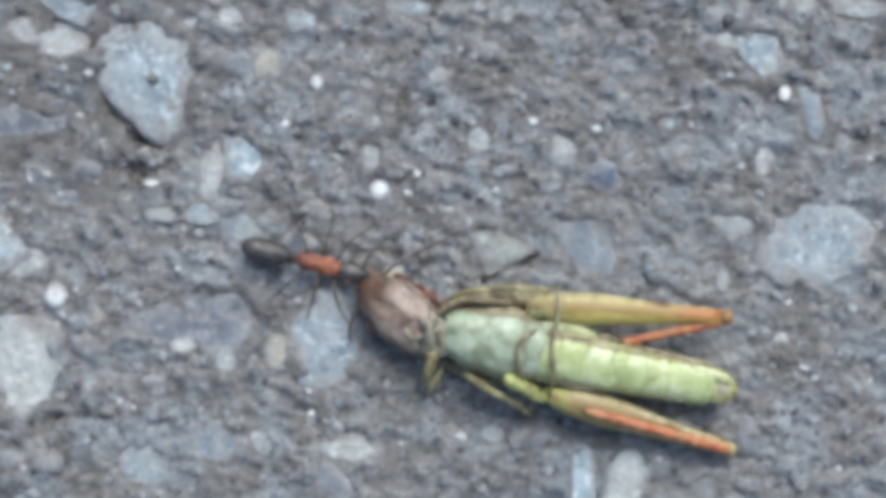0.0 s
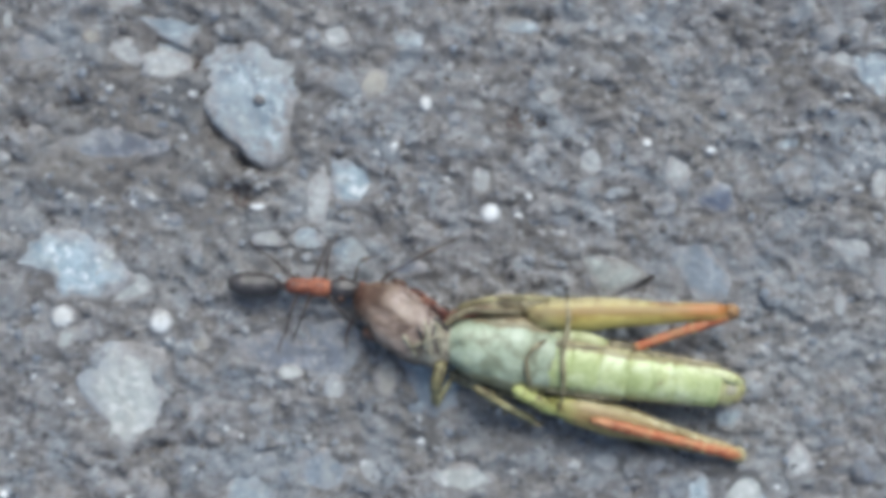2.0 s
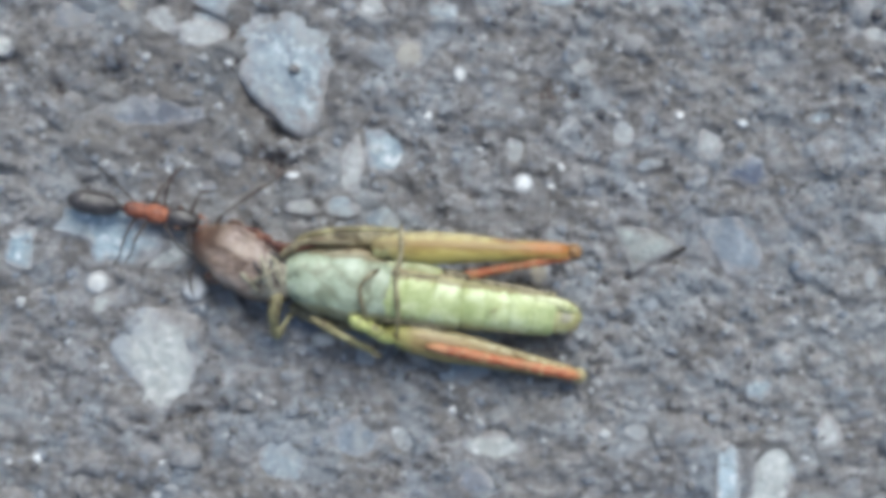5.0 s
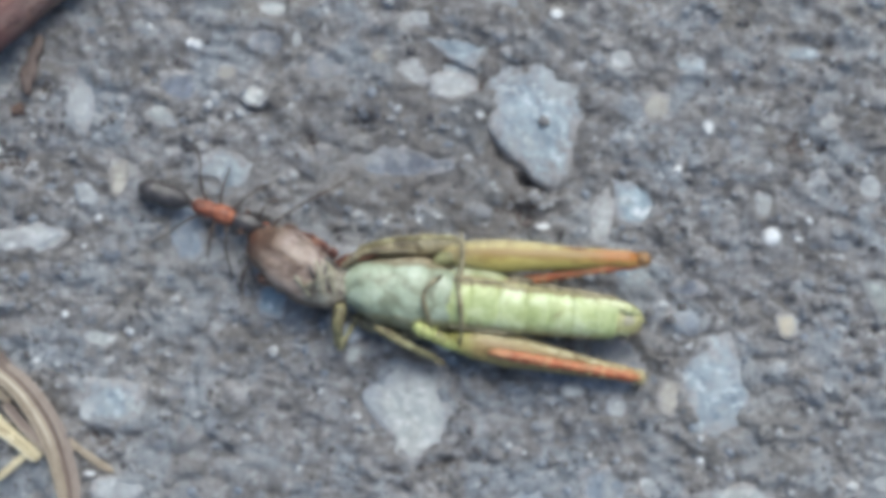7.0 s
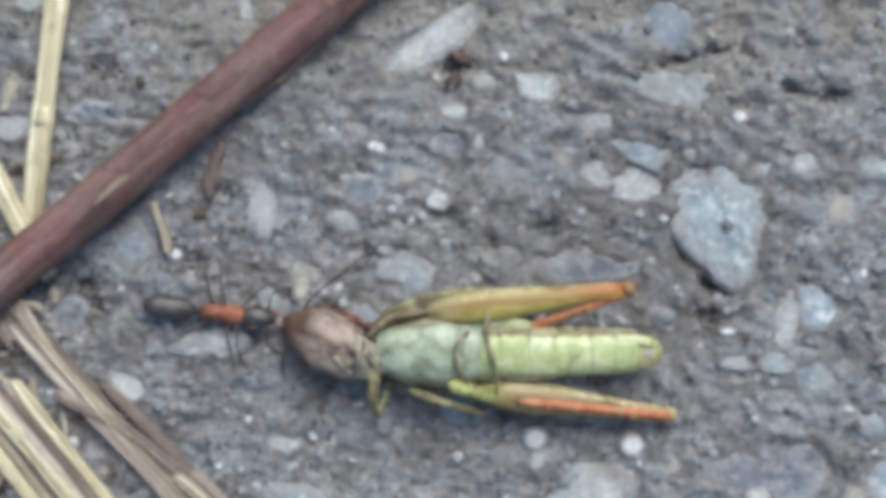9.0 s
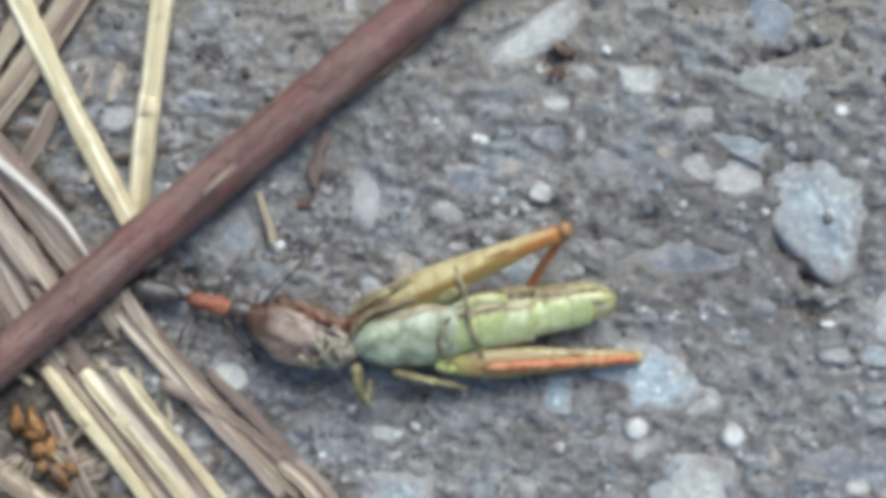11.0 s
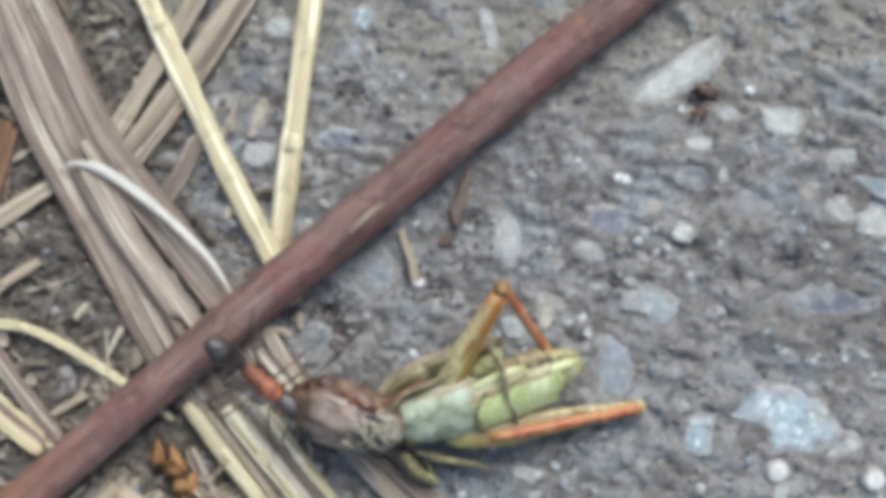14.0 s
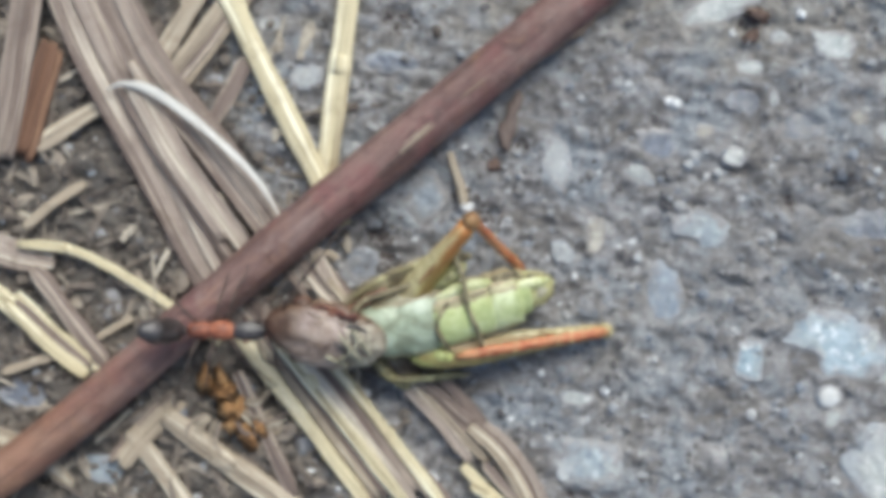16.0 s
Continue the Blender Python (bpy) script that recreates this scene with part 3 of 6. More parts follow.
def egg(bm, centre, radii, turn=(0, 0, 0), rings=10, sides=16, lumps=0.0, rng=None):
    m = Matrix.LocRotScale(centre, Euler([radians(a) for a in turn]), radii)
    made = bmesh.ops.create_uvsphere(bm, u_segments=sides, v_segments=rings, radius=1.0)
    for v in made["verts"]:
        if lumps:
            v.co *= 1 + rng.uniform(-lumps, lumps)
        v.co = m @ v.co
    return bm


# ---------------------------------------------------------------- ground: one sheet of weathered asphalt
PITS = (
    (-22.3, 12.0, 1.93, 1.53),
    (-25.7, 10.6, 1.47, 1.20),
    (-43.5, 9.6, 2.07, 1.60),
    (-48.6, 21.1, 1.80, 1.33),
    (-0.4, 13.5, 0.67, 0.53),
    (-0.8, 4.9, 0.60, 0.47),
    (-11.3, 8.8, 3.00, 0.93),
    (-12.7, 6.9, 2.00, 1.00),
    (-49.8, 7.8, 1.33, 3.00),
    (-7.6, 20.4, 0.90, 0.60),
    (-41.1, 13.9, 1.00, 0.80),
    (10.2, 1.0, 2.00, 0.47),
    (-52.8, 8.9, 2.00, 3.00),
    (-13.4, 10.3, 1.33, 1.87),
    (-27.9, 21.8, 2.13, 1.33),
    (4.1, 10.8, 2.33, 1.13),
    (-4.9, 20.2, 1.00, 0.90),
    (-55.3, -1.0, 2.00, 2.00),
    (-37.7, -6.8, 1.87, 1.07),
)


# cracks and hollows along the edges of stones: x, y to x, y, width, depth
GROOVES = (
    (-14.5, 12.4, -13.7, 10.4, 0.9, 0.55), (-13.7, 10.4, -12.5, 8.9, 1.1, 0.7), (-12.5, 8.9, -10.9, 8.3, 0.9, 0.6),
    (9.9, -7.4, 13.8, -8.6, 0.35, 0.6), (-20.4, -8.6, -17.1, -8.1, 0.45, 0.5), (-17.1, -8.1, -13.5, -7.8, 0.4, 0.45),
    (-16.8, 21.4, -11.5, 22.9, 0.4, 0.7), (-10.4, 22.9, -8.7, 20.6, 0.45, 0.6), (-8.7, 20.6, -5.4, 19.9, 0.5, 0.6),
    (8.3, 0.2, 11.4, 1.7, 0.4, 0.5), (-44.7, 10.4, -43.6, 9.4, 1.0, 0.35), (-13.2, 7.2, -12.3, 6.3, 1.0, 0.5),
    (-17.0, 15.4, -15.2, 14.4, 0.8, 0.4), (3.0, 11.9, 5.2, 11.0, 0.7, 0.4), (-49.6, 8.5, -48.6, 6.4, 1.3, 0.6),
)


TABLES = [np.random.RandomState(k).uniform(-1, 1, (256, 256)) for k in range(8)]


def value_noise(x, y, size, seed):
    """Smooth noise between -1 and 1 over arrays of millimetres, with features of that size."""
    table = TABLES[seed]
    u, v = x / size, y / size
    i, j = np.floor(u).astype(int), np.floor(v).astype(int)
    a, b = u - i, v - j
    a, b = a * a * (3 - 2 * a), b * b * (3 - 2 * b)
    g = lambda p, q: table[p % 256, q % 256]
    return (g(i, j) * (1 - a) + g(i + 1, j) * a) * (1 - b) + (g(i, j + 1) * (1 - a) + g(i + 1, j + 1) * a) * b


def ground_height(x, y):
    """Height of the asphalt in millimetres."""
    x, y = np.asarray(x, float), np.asarray(y, float)
    h = 0.25 * value_noise(x, y, 9.0, 1) + 0.24 * value_noise(x, y, 2.6, 2) + 0.30 * value_noise(x + 0.3 * y, 1.3 * y, 1.1, 3)
    h = h + 0.22 * value_noise(x, 1.3 * y, 0.55, 4) + 0.09 * value_noise(x, y, 0.27, 5)
    for px, py, w, d in PITS:
        h = h - 0.5 * np.exp(-(((x - px) / (0.55 * w)) ** 2 + ((y - py) / (0.55 * d)) ** 2) ** 1.5)
    for ax, ay, bx, by, w, d in GROOVES:
        f = np.clip(((x - ax) * (bx - ax) + (y - ay) * (by - ay)) / ((bx - ax) ** 2 + (by - ay) ** 2), 0, 1)
        far = np.hypot(x - ax - f * (bx - ax), y - ay - f * (by - ay)) + 0.25 * value_noise(x, y, 0.7, 6)
        h = h - d * np.exp(-(far / (0.6 * w)) ** 2)
    return h


def bed(x, y, a, b):
    """The mean height under a stone."""
    return float(np.mean(ground_height(np.array([x, x + a / 2, x - a / 2, x, x]), np.array([y, y, y, y + b / 2, y - b / 2]))))


STONES = []


def stone(x, y, wide, deep, turn, tone, shape):
    """Notes one stone chip of the asphalt: place, size, turn, kind and outline."""
    STONES.append((x, y, wide, deep, turn, tone, shape))


stone(-11.83, 12.10, 6.13, 7.40, 0, "blue", "kite")
stone(-7.93, 6.39, 1.60, 3.33, -5, "pale", "oval")
stone(-5.94, 7.38, 2.53, 2.53, 0, "frost", "block")
stone(-19.20, -5.37, 5.05, 6.05, 0, "white", "elbow")
stone(2.11, 5.50, 1.33, 1.27, 0, "bright", "oval")
stone(-17.07, -0.81, 1.53, 1.47, 0, "bright", "oval")
stone(0.40, -9.90, 3.93, 1.60, -2, "white", "lens")
stone(-22.28, 2.44, 7.20, 4.00, -2, "frost", "ragged")
stone(-20.40, 2.77, 1.20, 2.00, -20, "white", "oval")
stone(-19.39, 1.21, 4.33, 2.07, 10, "white", "oval")
stone(-1.68, 11.98, 0.87, 1.00, 0, "bright", "oval")
stone(11.28, 9.61, 0.67, 0.60, 0, "bright", "oval")
stone(-11.48, 5.90, 1.13, 0.53, 0, "bright", "oval")
stone(-4.68, 13.23, 1.53, 2.20, -8, "cream", "block")
stone(1.69, 7.37, 1.13, 1.80, -10, "pale", "block")
stone(13.09, 7.84, 1.60, 1.80, -20, "pale", "block")
stone(9.59, 6.75, 1.47, 0.80, 10, "blue", "oval")
stone(15.47, 6.33, 2.40, 1.93, -25, "dark", "block")
stone(14.60, 2.05, 4.70, 4.30, 0, "steel", "slant")
stone(9.20, 1.95, 4.10, 3.20, 0, "slab", "wedge")
stone(23.34, 3.55, 2.40, 1.27, -5, "pale", "block")
stone(22.52, 0.01, 0.80, 1.27, 0, "pale", "oval")
stone(14.20, -11.70, 2.60, 4.20, -18, "frost", "slant")
stone(16.80, -11.60, 2.60, 4.40, -10, "white", "block")
stone(19.94, -9.11, 1.73, 2.00, 0, "pale", "oval")
stone(8.80, -8.94, 1.53, 1.07, 0, "pale", "oval")
stone(-7.62, -9.60, 3.00, 2.60, 0, "steel", "block")
stone(-11.86, -10.97, 3.33, 2.53, -5, "blue", "block")
stone(-4.96, -9.46, 1.20, 1.80, 30, "pale", "oval")
stone(-16.92, 14.19, 2.80, 1.67, -5, "pale", "block")
stone(-19.32, 15.10, 2.07, 1.53, -20, "pale", "block")
stone(-16.33, 15.43, 3.00, 1.33, 0, "blue", "block")
stone(-10.14, -2.54, 6.00, 2.53, -5, "slate", "oval")
stone(-9.64, -3.76, 1.53, 0.87, -5, "white", "oval")
stone(-6.94, -4.69, 1.20, 1.40, 0, "pale", "oval")
stone(-6.01, 3.23, 2.80, 1.87, -25, "blue", "oval")
stone(-2.87, 2.39, 2.33, 1.33, 0, "slate", "oval")
stone(-10.91, 4.07, 2.13, 1.00, 0, "pale", "oval")
stone(16.08, -6.41, 1.67, 1.53, 0, "blue", "oval")
stone(-14.76, -2.10, 1.00, 0.93, 0, "cream", "oval")
stone(1.31, 12.04, 1.13, 0.73, -20, "pale", "oval")
stone(5.47, 12.37, 1.33, 0.87, 0, "pale", "oval")
stone(7.94, 8.52, 1.47, 1.33, -30, "pale", "block")
stone(23.01, 14.52, 1.67, 1.00, 0, "pale", "oval")
stone(-2.84, 15.91, 2.33, 1.20, -10, "blue", "oval")
stone(-0.76, -11.92, 2.00, 1.67, -30, "slate", "block")
stone(27.95, 2.30, 7.00, 5.10, 14, "blue", "lens")
stone(25.05, 13.75, 3.00, 3.20, -5, "blue", "kite")
stone(28.15, 10.05, 2.20, 3.30, -8, "steel", "slant")
stone(26.41, 11.35, 0.87, 1.13, 0, "bright", "oval")
stone(25.08, 7.28, 1.13, 2.00, -5, "pale", "oval")
stone(31.05, 16.58, 3.00, 1.33, 0, "pale", "block")
stone(19.62, 9.65, 2.00, 0.87, 20, "blue", "oval")
stone(4.08, 16.61, 2.67, 1.13, 0, "blue", "oval")
stone(-6.92, 15.99, 1.67, 1.33, 0, "pale", "oval")
stone(-36.73, -4.74, 3.47, 2.73, -10, "blue", "block")
stone(-38.21, -5.29, 1.00, 1.33, 0, "pale", "oval")
stone(-28.76, 13.46, 1.60, 1.20, -5, "white", "oval")
stone(-30.47, 14.92, 1.40, 0.93, 10, "cream", "oval")
stone(-21.29, 16.03, 1.20, 1.00, 0, "cream", "oval")
stone(-36.70, 8.34, 1.33, 2.20, -15, "cream", "oval")
stone(-38.52, 7.47, 1.53, 1.13, -25, "pale", "oval")
stone(-30.30, 9.00, 3.60, 2.70, 12, "blue", "ragged")
stone(-37.58, -1.03, 2.07, 0.93, -5, "white", "oval")
stone(-46.80, 2.22, 2.33, 1.80, -25, "white", "block")
stone(-42.47, 4.83, 5.00, 1.53, 3, "pale", "oval")
stone(-46.75, 10.40, 2.30, 3.20, -8, "steel", "oval")
stone(-39.06, 12.85, 1.67, 4.00, 12, "pale", "block")
stone(-1.30, -3.40, 4.00, 5.00, 14, "blue", "block")
stone(-27.68, 18.81, 1.87, 1.20, 0, "white", "oval")
stone(-22.97, 20.25, 2.53, 1.73, -5, "white", "block")
stone(-15.60, 20.20, 6.20, 2.60, 0, "slab", "shard")
stone(-27.98, 16.76, 2.33, 1.67, 0, "slate", "oval")
stone(-24.75, 15.29, 3.00, 2.00, 0, "slate", "oval")
stone(-20.12, 9.62, 6.33, 2.00, 0, "slate", "oval")
stone(-32.52, 16.58, 0.87, 0.80, 0, "bright", "oval")
stone(-26.29, 16.96, 0.73, 1.20, 0, "pale", "oval")
stone(-10.78, 18.66, 1.00, 0.87, 0, "bright", "oval")
stone(-33.94, 12.03, 1.47, 0.80, -20, "pale", "oval")
stone(-33.31, 13.96, 2.33, 2.00, 0, "slate", "block")
stone(-29.62, 22.63, 7.40, 2.60, 24, "white", "drop")
stone(-19.31, 18.22, 2.33, 1.13, 20, "pale", "oval")
stone(-15.20, 24.20, 3.60, 3.40, -8, "steel", "block")
stone(-16.84, 16.40, 3.60, 1.90, -8, "blue", "shard")
stone(-40.98, 4.84, 3.00, 1.67, 0, "pale", "oval")
stone(-22.80, -0.50, 1.60, 1.45, 12, "bright", "oval")
stone(-22.60, -1.75, 1.10, 1.35, -20, "white", "oval")
stone(-6.90, -2.30, 3.33, 4.00, 0, "slate", "block")
stone(-8.63, 4.11, 2.33, 1.33, 0, "blue", "oval")
stone(-3.97, -4.05, 1.50, 2.10, 0, "cream", "block")
stone(3.05, 0.25, 1.20, 1.50, 10, "butter", "block")
stone(-32.17, 16.46, 0.87, 0.80, 0, "bright", "oval")
stone(-27.35, 1.45, 1.75, 2.50, -6, "frost", "block")
stone(-36.58, 9.07, 1.60, 1.40, 0, "pale", "oval")
stone(-44.30, 10.08, 1.13, 0.93, 0, "bright", "oval")
stone(-54.09, 17.37, 2.20, 1.53, -8, "pale", "block")
stone(-56.38, 20.41, 1.40, 0.93, 0, "white", "oval")
stone(-53.11, 24.91, 1.73, 1.07, 5, "white", "oval")
stone(-48.15, 25.74, 1.67, 1.27, 0, "blue", "oval")
stone(-40.44, 25.13, 1.00, 3.20, 18, "pale", "block")
stone(-49.26, 18.43, 3.67, 1.47, 0, "slate", "oval")
stone(-34.32, 12.32, 2.00, 1.13, -15, "white", "oval")
stone(-26.11, 20.65, 1.33, 0.73, 0, "pale", "oval")
stone(-32.60, 5.20, 2.40, 4.20, 8, "steel", "lens")
stone(-50.35, 6.32, 2.00, 2.00, 0, "slate", "block")
stone(-69.66, -1.88, 3.00, 2.00, -10, "slate", "block")
stone(-65.04, -5.99, 3.00, 1.67, -15, "blue", "block")
stone(-57.75, 18.07, 1.33, 0.87, 0, "white", "oval")
stone(-37.86, -8.93, 0.87, 0.40, 0, "bright", "oval")
stone(-36.34, -9.90, 2.67, 1.47, 0, "pale", "block")
stone(-35.43, -5.07, 1.27, 1.60, 0, "white", "oval")


def in_stone(x, y, r=0.0):
    for sx, sy, w, d, turn, _, _ in STONES:
        u, v = x - sx, y - sy
        if abs(u) + abs(v) < w + d + 2 * r:
            c, k = math.cos(radians(turn)), math.sin(radians(turn))
            if ((u * c + v * k) / (0.5 * w + r)) ** 2 + ((v * c - u * k) / (0.5 * d + r)) ** 2 < 1.0:
                return True
    return False


def lines(low, high, step):
    far = [1.0, 3.0, 8.0, 20.0, 60.0, 200.0, 800.0, 4000.0, 20000.0, 100000.0, 400000.0]
    return np.array([low - f for f in reversed(far)] + list(np.arange(low, high + step / 2, step)) + [high + f for f in far])


def build_ground():
    xs, ys = lines(-78.0, 36.0, 0.19), lines(-19.0, 31.0, 0.19)
    gx, gy = np.meshgrid(xs, ys, indexing="ij")
    gz = ground_height(gx, gy)
    for x, y, w, d, turn, _, _ in STONES:  # the binder is pressed flat under each stone
        reach = 0.75 * max(w, d)
        p, q = np.searchsorted(xs, (x - reach, x + reach))
        r, t = np.searchsorted(ys, (y - reach, y + reach))
        u, v, c, k = gx[p:q, r:t] - x, gy[p:q, r:t] - y, math.cos(radians(turn)), math.sin(radians(turn))
        far = ((u * c + v * k) / (0.5 * w)) ** 2 + ((v * c - u * k) / (0.5 * d)) ** 2
        mask = np.clip((0.85 - far) / 0.35, 0, 1)
        gz[p:q, r:t] += mask * (bed(x, y, w / 2, d / 2) - 0.12 - gz[p:q, r:t])
    co = np.stack([gx, gy, gz], -1).reshape(-1, 3) * MM
    nx, ny = len(xs), len(ys)
    i = (np.arange(nx - 1)[:, None] * ny + np.arange(ny - 1)[None]).ravel()
    faces = np.stack([i, i + ny, i + ny + 1, i + 1], -1)
    me = bpy.data.meshes.new("ground")
    me.from_pydata(co.tolist(), [], faces.tolist())
    me.shade_smooth()
    me.materials.append(ASPHALT)
    return tagged(new("ground", me), "rough weathered grey asphalt with embedded stone chips", "ground", kind="structure")


ground = build_ground()


SINGLES = []


def chip_field(name, material, count, box, sizes, seed, proud, parent, density=None, over=0.12, sunk=0.0, single=None):
    """Many small chips set into the ground, joined into one piece."""
    rng = random.Random(seed)
    verts, faces = [], []
    made = 0
    while made < count:
        x, y = rng.uniform(box[0], box[1]), rng.uniform(box[2], box[3])
        if density and rng.random() > density(x, y):
            continue
        r = sizes[0] * (sizes[1] / sizes[0]) ** (rng.random() ** 2.2)
        if in_stone(x, y, r) and rng.random() > over:
            continue
        made += 1
        z = float(ground_height(x, y)) - sunk * r
        asp, turn, n = rng.uniform(0.55, 1.0), rng.uniform(0, math.pi), 7
        top = proud * r * rng.uniform(0.3, 1.0)
        tip, tilt = rng.uniform(-0.35, 0.35), rng.uniform(0, 6.3)
        base = len(verts)
        ring = [(1.0 * rng.uniform(0.75, 1.1), 2 * math.pi * (k + rng.uniform(-0.25, 0.25)) / n) for k in range(n)]
        for scale, lift in ((1.05, -0.3 * r), (0.85, 0.85 * top)):
            for q, a in ring:
                u, v = q * r * scale * math.cos(a), q * r * asp * scale * math.sin(a)
                slope = tip * (u * math.cos(tilt) + v * math.sin(tilt)) * (lift > 0)
                verts.append((x + u * math.cos(turn) - v * math.sin(turn), y + u * math.sin(turn) + v * math.cos(turn), z + lift + slope))
        verts.append((x, y, z + top))
        if single and r > single[0] and len(SINGLES) < single[1]:
            SINGLES.append((x, y, z, [(p - x, q - y, h - z) for p, q, h in verts[base:]]))
            del verts[base:]
            continue
        for k in range(n):
            a, b = base + k, base + (k + 1) % n
            faces += [(a, b, b + n, a + n), (a + n, b + n, base + 2 * n)]
    me = bpy.data.meshes.new(name)
    me.from_pydata([(a * MM, b * MM, c * MM) for a, b, c in verts], [], faces)
    me.shade_smooth()
    me.materials.append(material)
    ob = new(name, me)
    ob.parent = parent
    return tagged(ob, kind="stuff")


def litter_density(x, y):
    """More crumbs towards the verge."""
    edge = -55.5 - 0.28 * (y - 8)
    return 0.02 + 0.98 / (1 + math.exp((x - edge) / 1.6))


def pit_shade_density(x, y):
    """Dark crumbs are set in the hollows and cracks to put shade there."""
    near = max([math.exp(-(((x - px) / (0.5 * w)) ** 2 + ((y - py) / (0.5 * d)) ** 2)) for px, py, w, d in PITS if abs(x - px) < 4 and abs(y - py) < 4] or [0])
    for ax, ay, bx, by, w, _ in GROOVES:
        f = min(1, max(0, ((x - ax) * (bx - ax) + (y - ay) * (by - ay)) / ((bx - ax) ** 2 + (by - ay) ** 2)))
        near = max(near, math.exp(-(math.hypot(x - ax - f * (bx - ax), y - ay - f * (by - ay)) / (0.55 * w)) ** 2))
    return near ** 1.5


# dark crumbs added to deepen the shade of pits and grooves
chip_field("dark_dirt", PIT_SHADE, 1500, (-58, 20, -12, 25), (0.07, 0.26), 21, 0.4, ground, pit_shade_density, 0.25)
# less grit shows where the dust has drifted over it
chip_field("grit", GRIT, 7800, (-77, 35, -18, 30), (0.11, 0.42), 5, 0.5, ground, lambda x, y: (1.0 - 0.85 * litter_density(x, y)) * (1.0 - 0.55 * min(1.0, max(0.0, (y - 12) / 7))), 0.05)
chip_field("bedded_chips", CHIPS, 2050, (-77, 35, -18, 30), (0.3, 1.5), 6, 0.10, ground, lambda x, y: 1.0 - 0.9 * litter_density(x, y), 0.0, 0.07, (0.78, 190))

# ---------------------------------------------------------------- woody stem across the path
def woody_stem():
    rng = random.Random(3)
    line = spline([(-103.0, -30.5, 2.0), (-74.6, -9.6, 2.0), (-66.2, -2.9, 2.0), (-57.75, 4.85, 1.85), (-49.15, 12.5, 1.6), (-39.5, 21.1, 1.35),
                   (-33.4, 26.3, 1.28), (-23.0, 35.4, 1.25), (10.2, 65.5, 1.25)], 14)
    stem = empty("plant_stem", place(-50.0, 12.5, 0))
    bm = bmesh.new()
    base = Vector((-50.0, 12.5, 0))
    tube(bm, [p - base for p in line], lambda f: 1.28 + 0.14 * min(1.0, max(0.0, (f - 0.36) / 0.12)), 20, 0.94, 0.035, rng, uv=True)
    part("stalk", bm, BARK, stem, "ridged red-brown bark")
    bm = bmesh.new()
    strip = spline([(-46.2, 14.75, 2.5), (-43.9, 16.55, 2.42), (-41.8, 17.75, 1.75), (-38.9, 19.85, 0.95), (-36.0, 22.35, 0.75), (-31.5, 26.6, 0.8)], 10)
    tube(bm, [p - base + Vector((rng.uniform(-0.06, 0.06), rng.uniform(-0.06, 0.06), rng.uniform(-0.05, 0.05))) for p in strip], lambda f: 0.25 * (0.3 + math.sin(math.pi * min(1, max(0, f)) ** 0.7)) * (1 + 0.35 * math.sin(31 * f) * math.sin(13 * f)), 8, 0.5, 0.3, rng, uv=True)
    part("bark_strip", bm, STRAW["peel"], stem, "tan peeling bark strip")
    for a, b, c, w, mat in (((-48.5, 12.55, 2.82), (-47.3, 13.6, 2.84), (-46.0, 14.7, 2.74), 0.08, "tan"), ((-48.0, 13.2, 2.86), (-47.1, 14.0, 2.86), (-46.3, 14.75, 2.78), 0.045, "tan"),
                            ((-53.4, 8.0, 2.84), (-52.7, 8.7, 2.87), (-52.0, 9.4, 2.81), 0.07, "tan"), ((-45.2, 15.7, 2.76), (-43.8, 16.9, 2.72), (-42.6, 17.9, 2.62), 0.10, "peel")):
        bm = bmesh.new()
        tube(bm, [p - base for p in spline([a, b, c], 6)], lambda f, w=w: w * (0.4 + math.sin(math.pi * f)), 6, 0.6, 0.1, rng, uv=True)
        part("bark_fibre", bm, STRAW[mat], stem, "pale lifted fibre")
    bm = bmesh.new()
    crack = spline([(-50.6, 10.5, 2.81), (-49.5, 11.42, 2.80), (-48.2, 12.6, 2.77), (-47.0, 13.75, 2.74), (-45.7, 14.85, 2.67)], 8)
    tube(bm, [p - base + Vector((rng.uniform(-0.05, 0.05), rng.uniform(-0.05, 0.05), 0)) for p in crack], lambda f: 0.09 * (0.3 + math.sin(math.pi * f)), 6, 0.5, 0.2, rng, uv=True)
    part("crack", bm, HAIR, stem, "dark crack in the bark")
    return tagged(stem, "thick red-brown woody stem lying across dry grass", "stem")


woody_stem()

# ---------------------------------------------------------------- dry grass beside the path
STRAW_SEED = [40]
TONES = {"cream": "cream yellow", "tan": "dull tan", "grey": "grey brown weathered", "brown": "dark brown withered", "rust": "rusty brown", "white": "bleached white curled"}


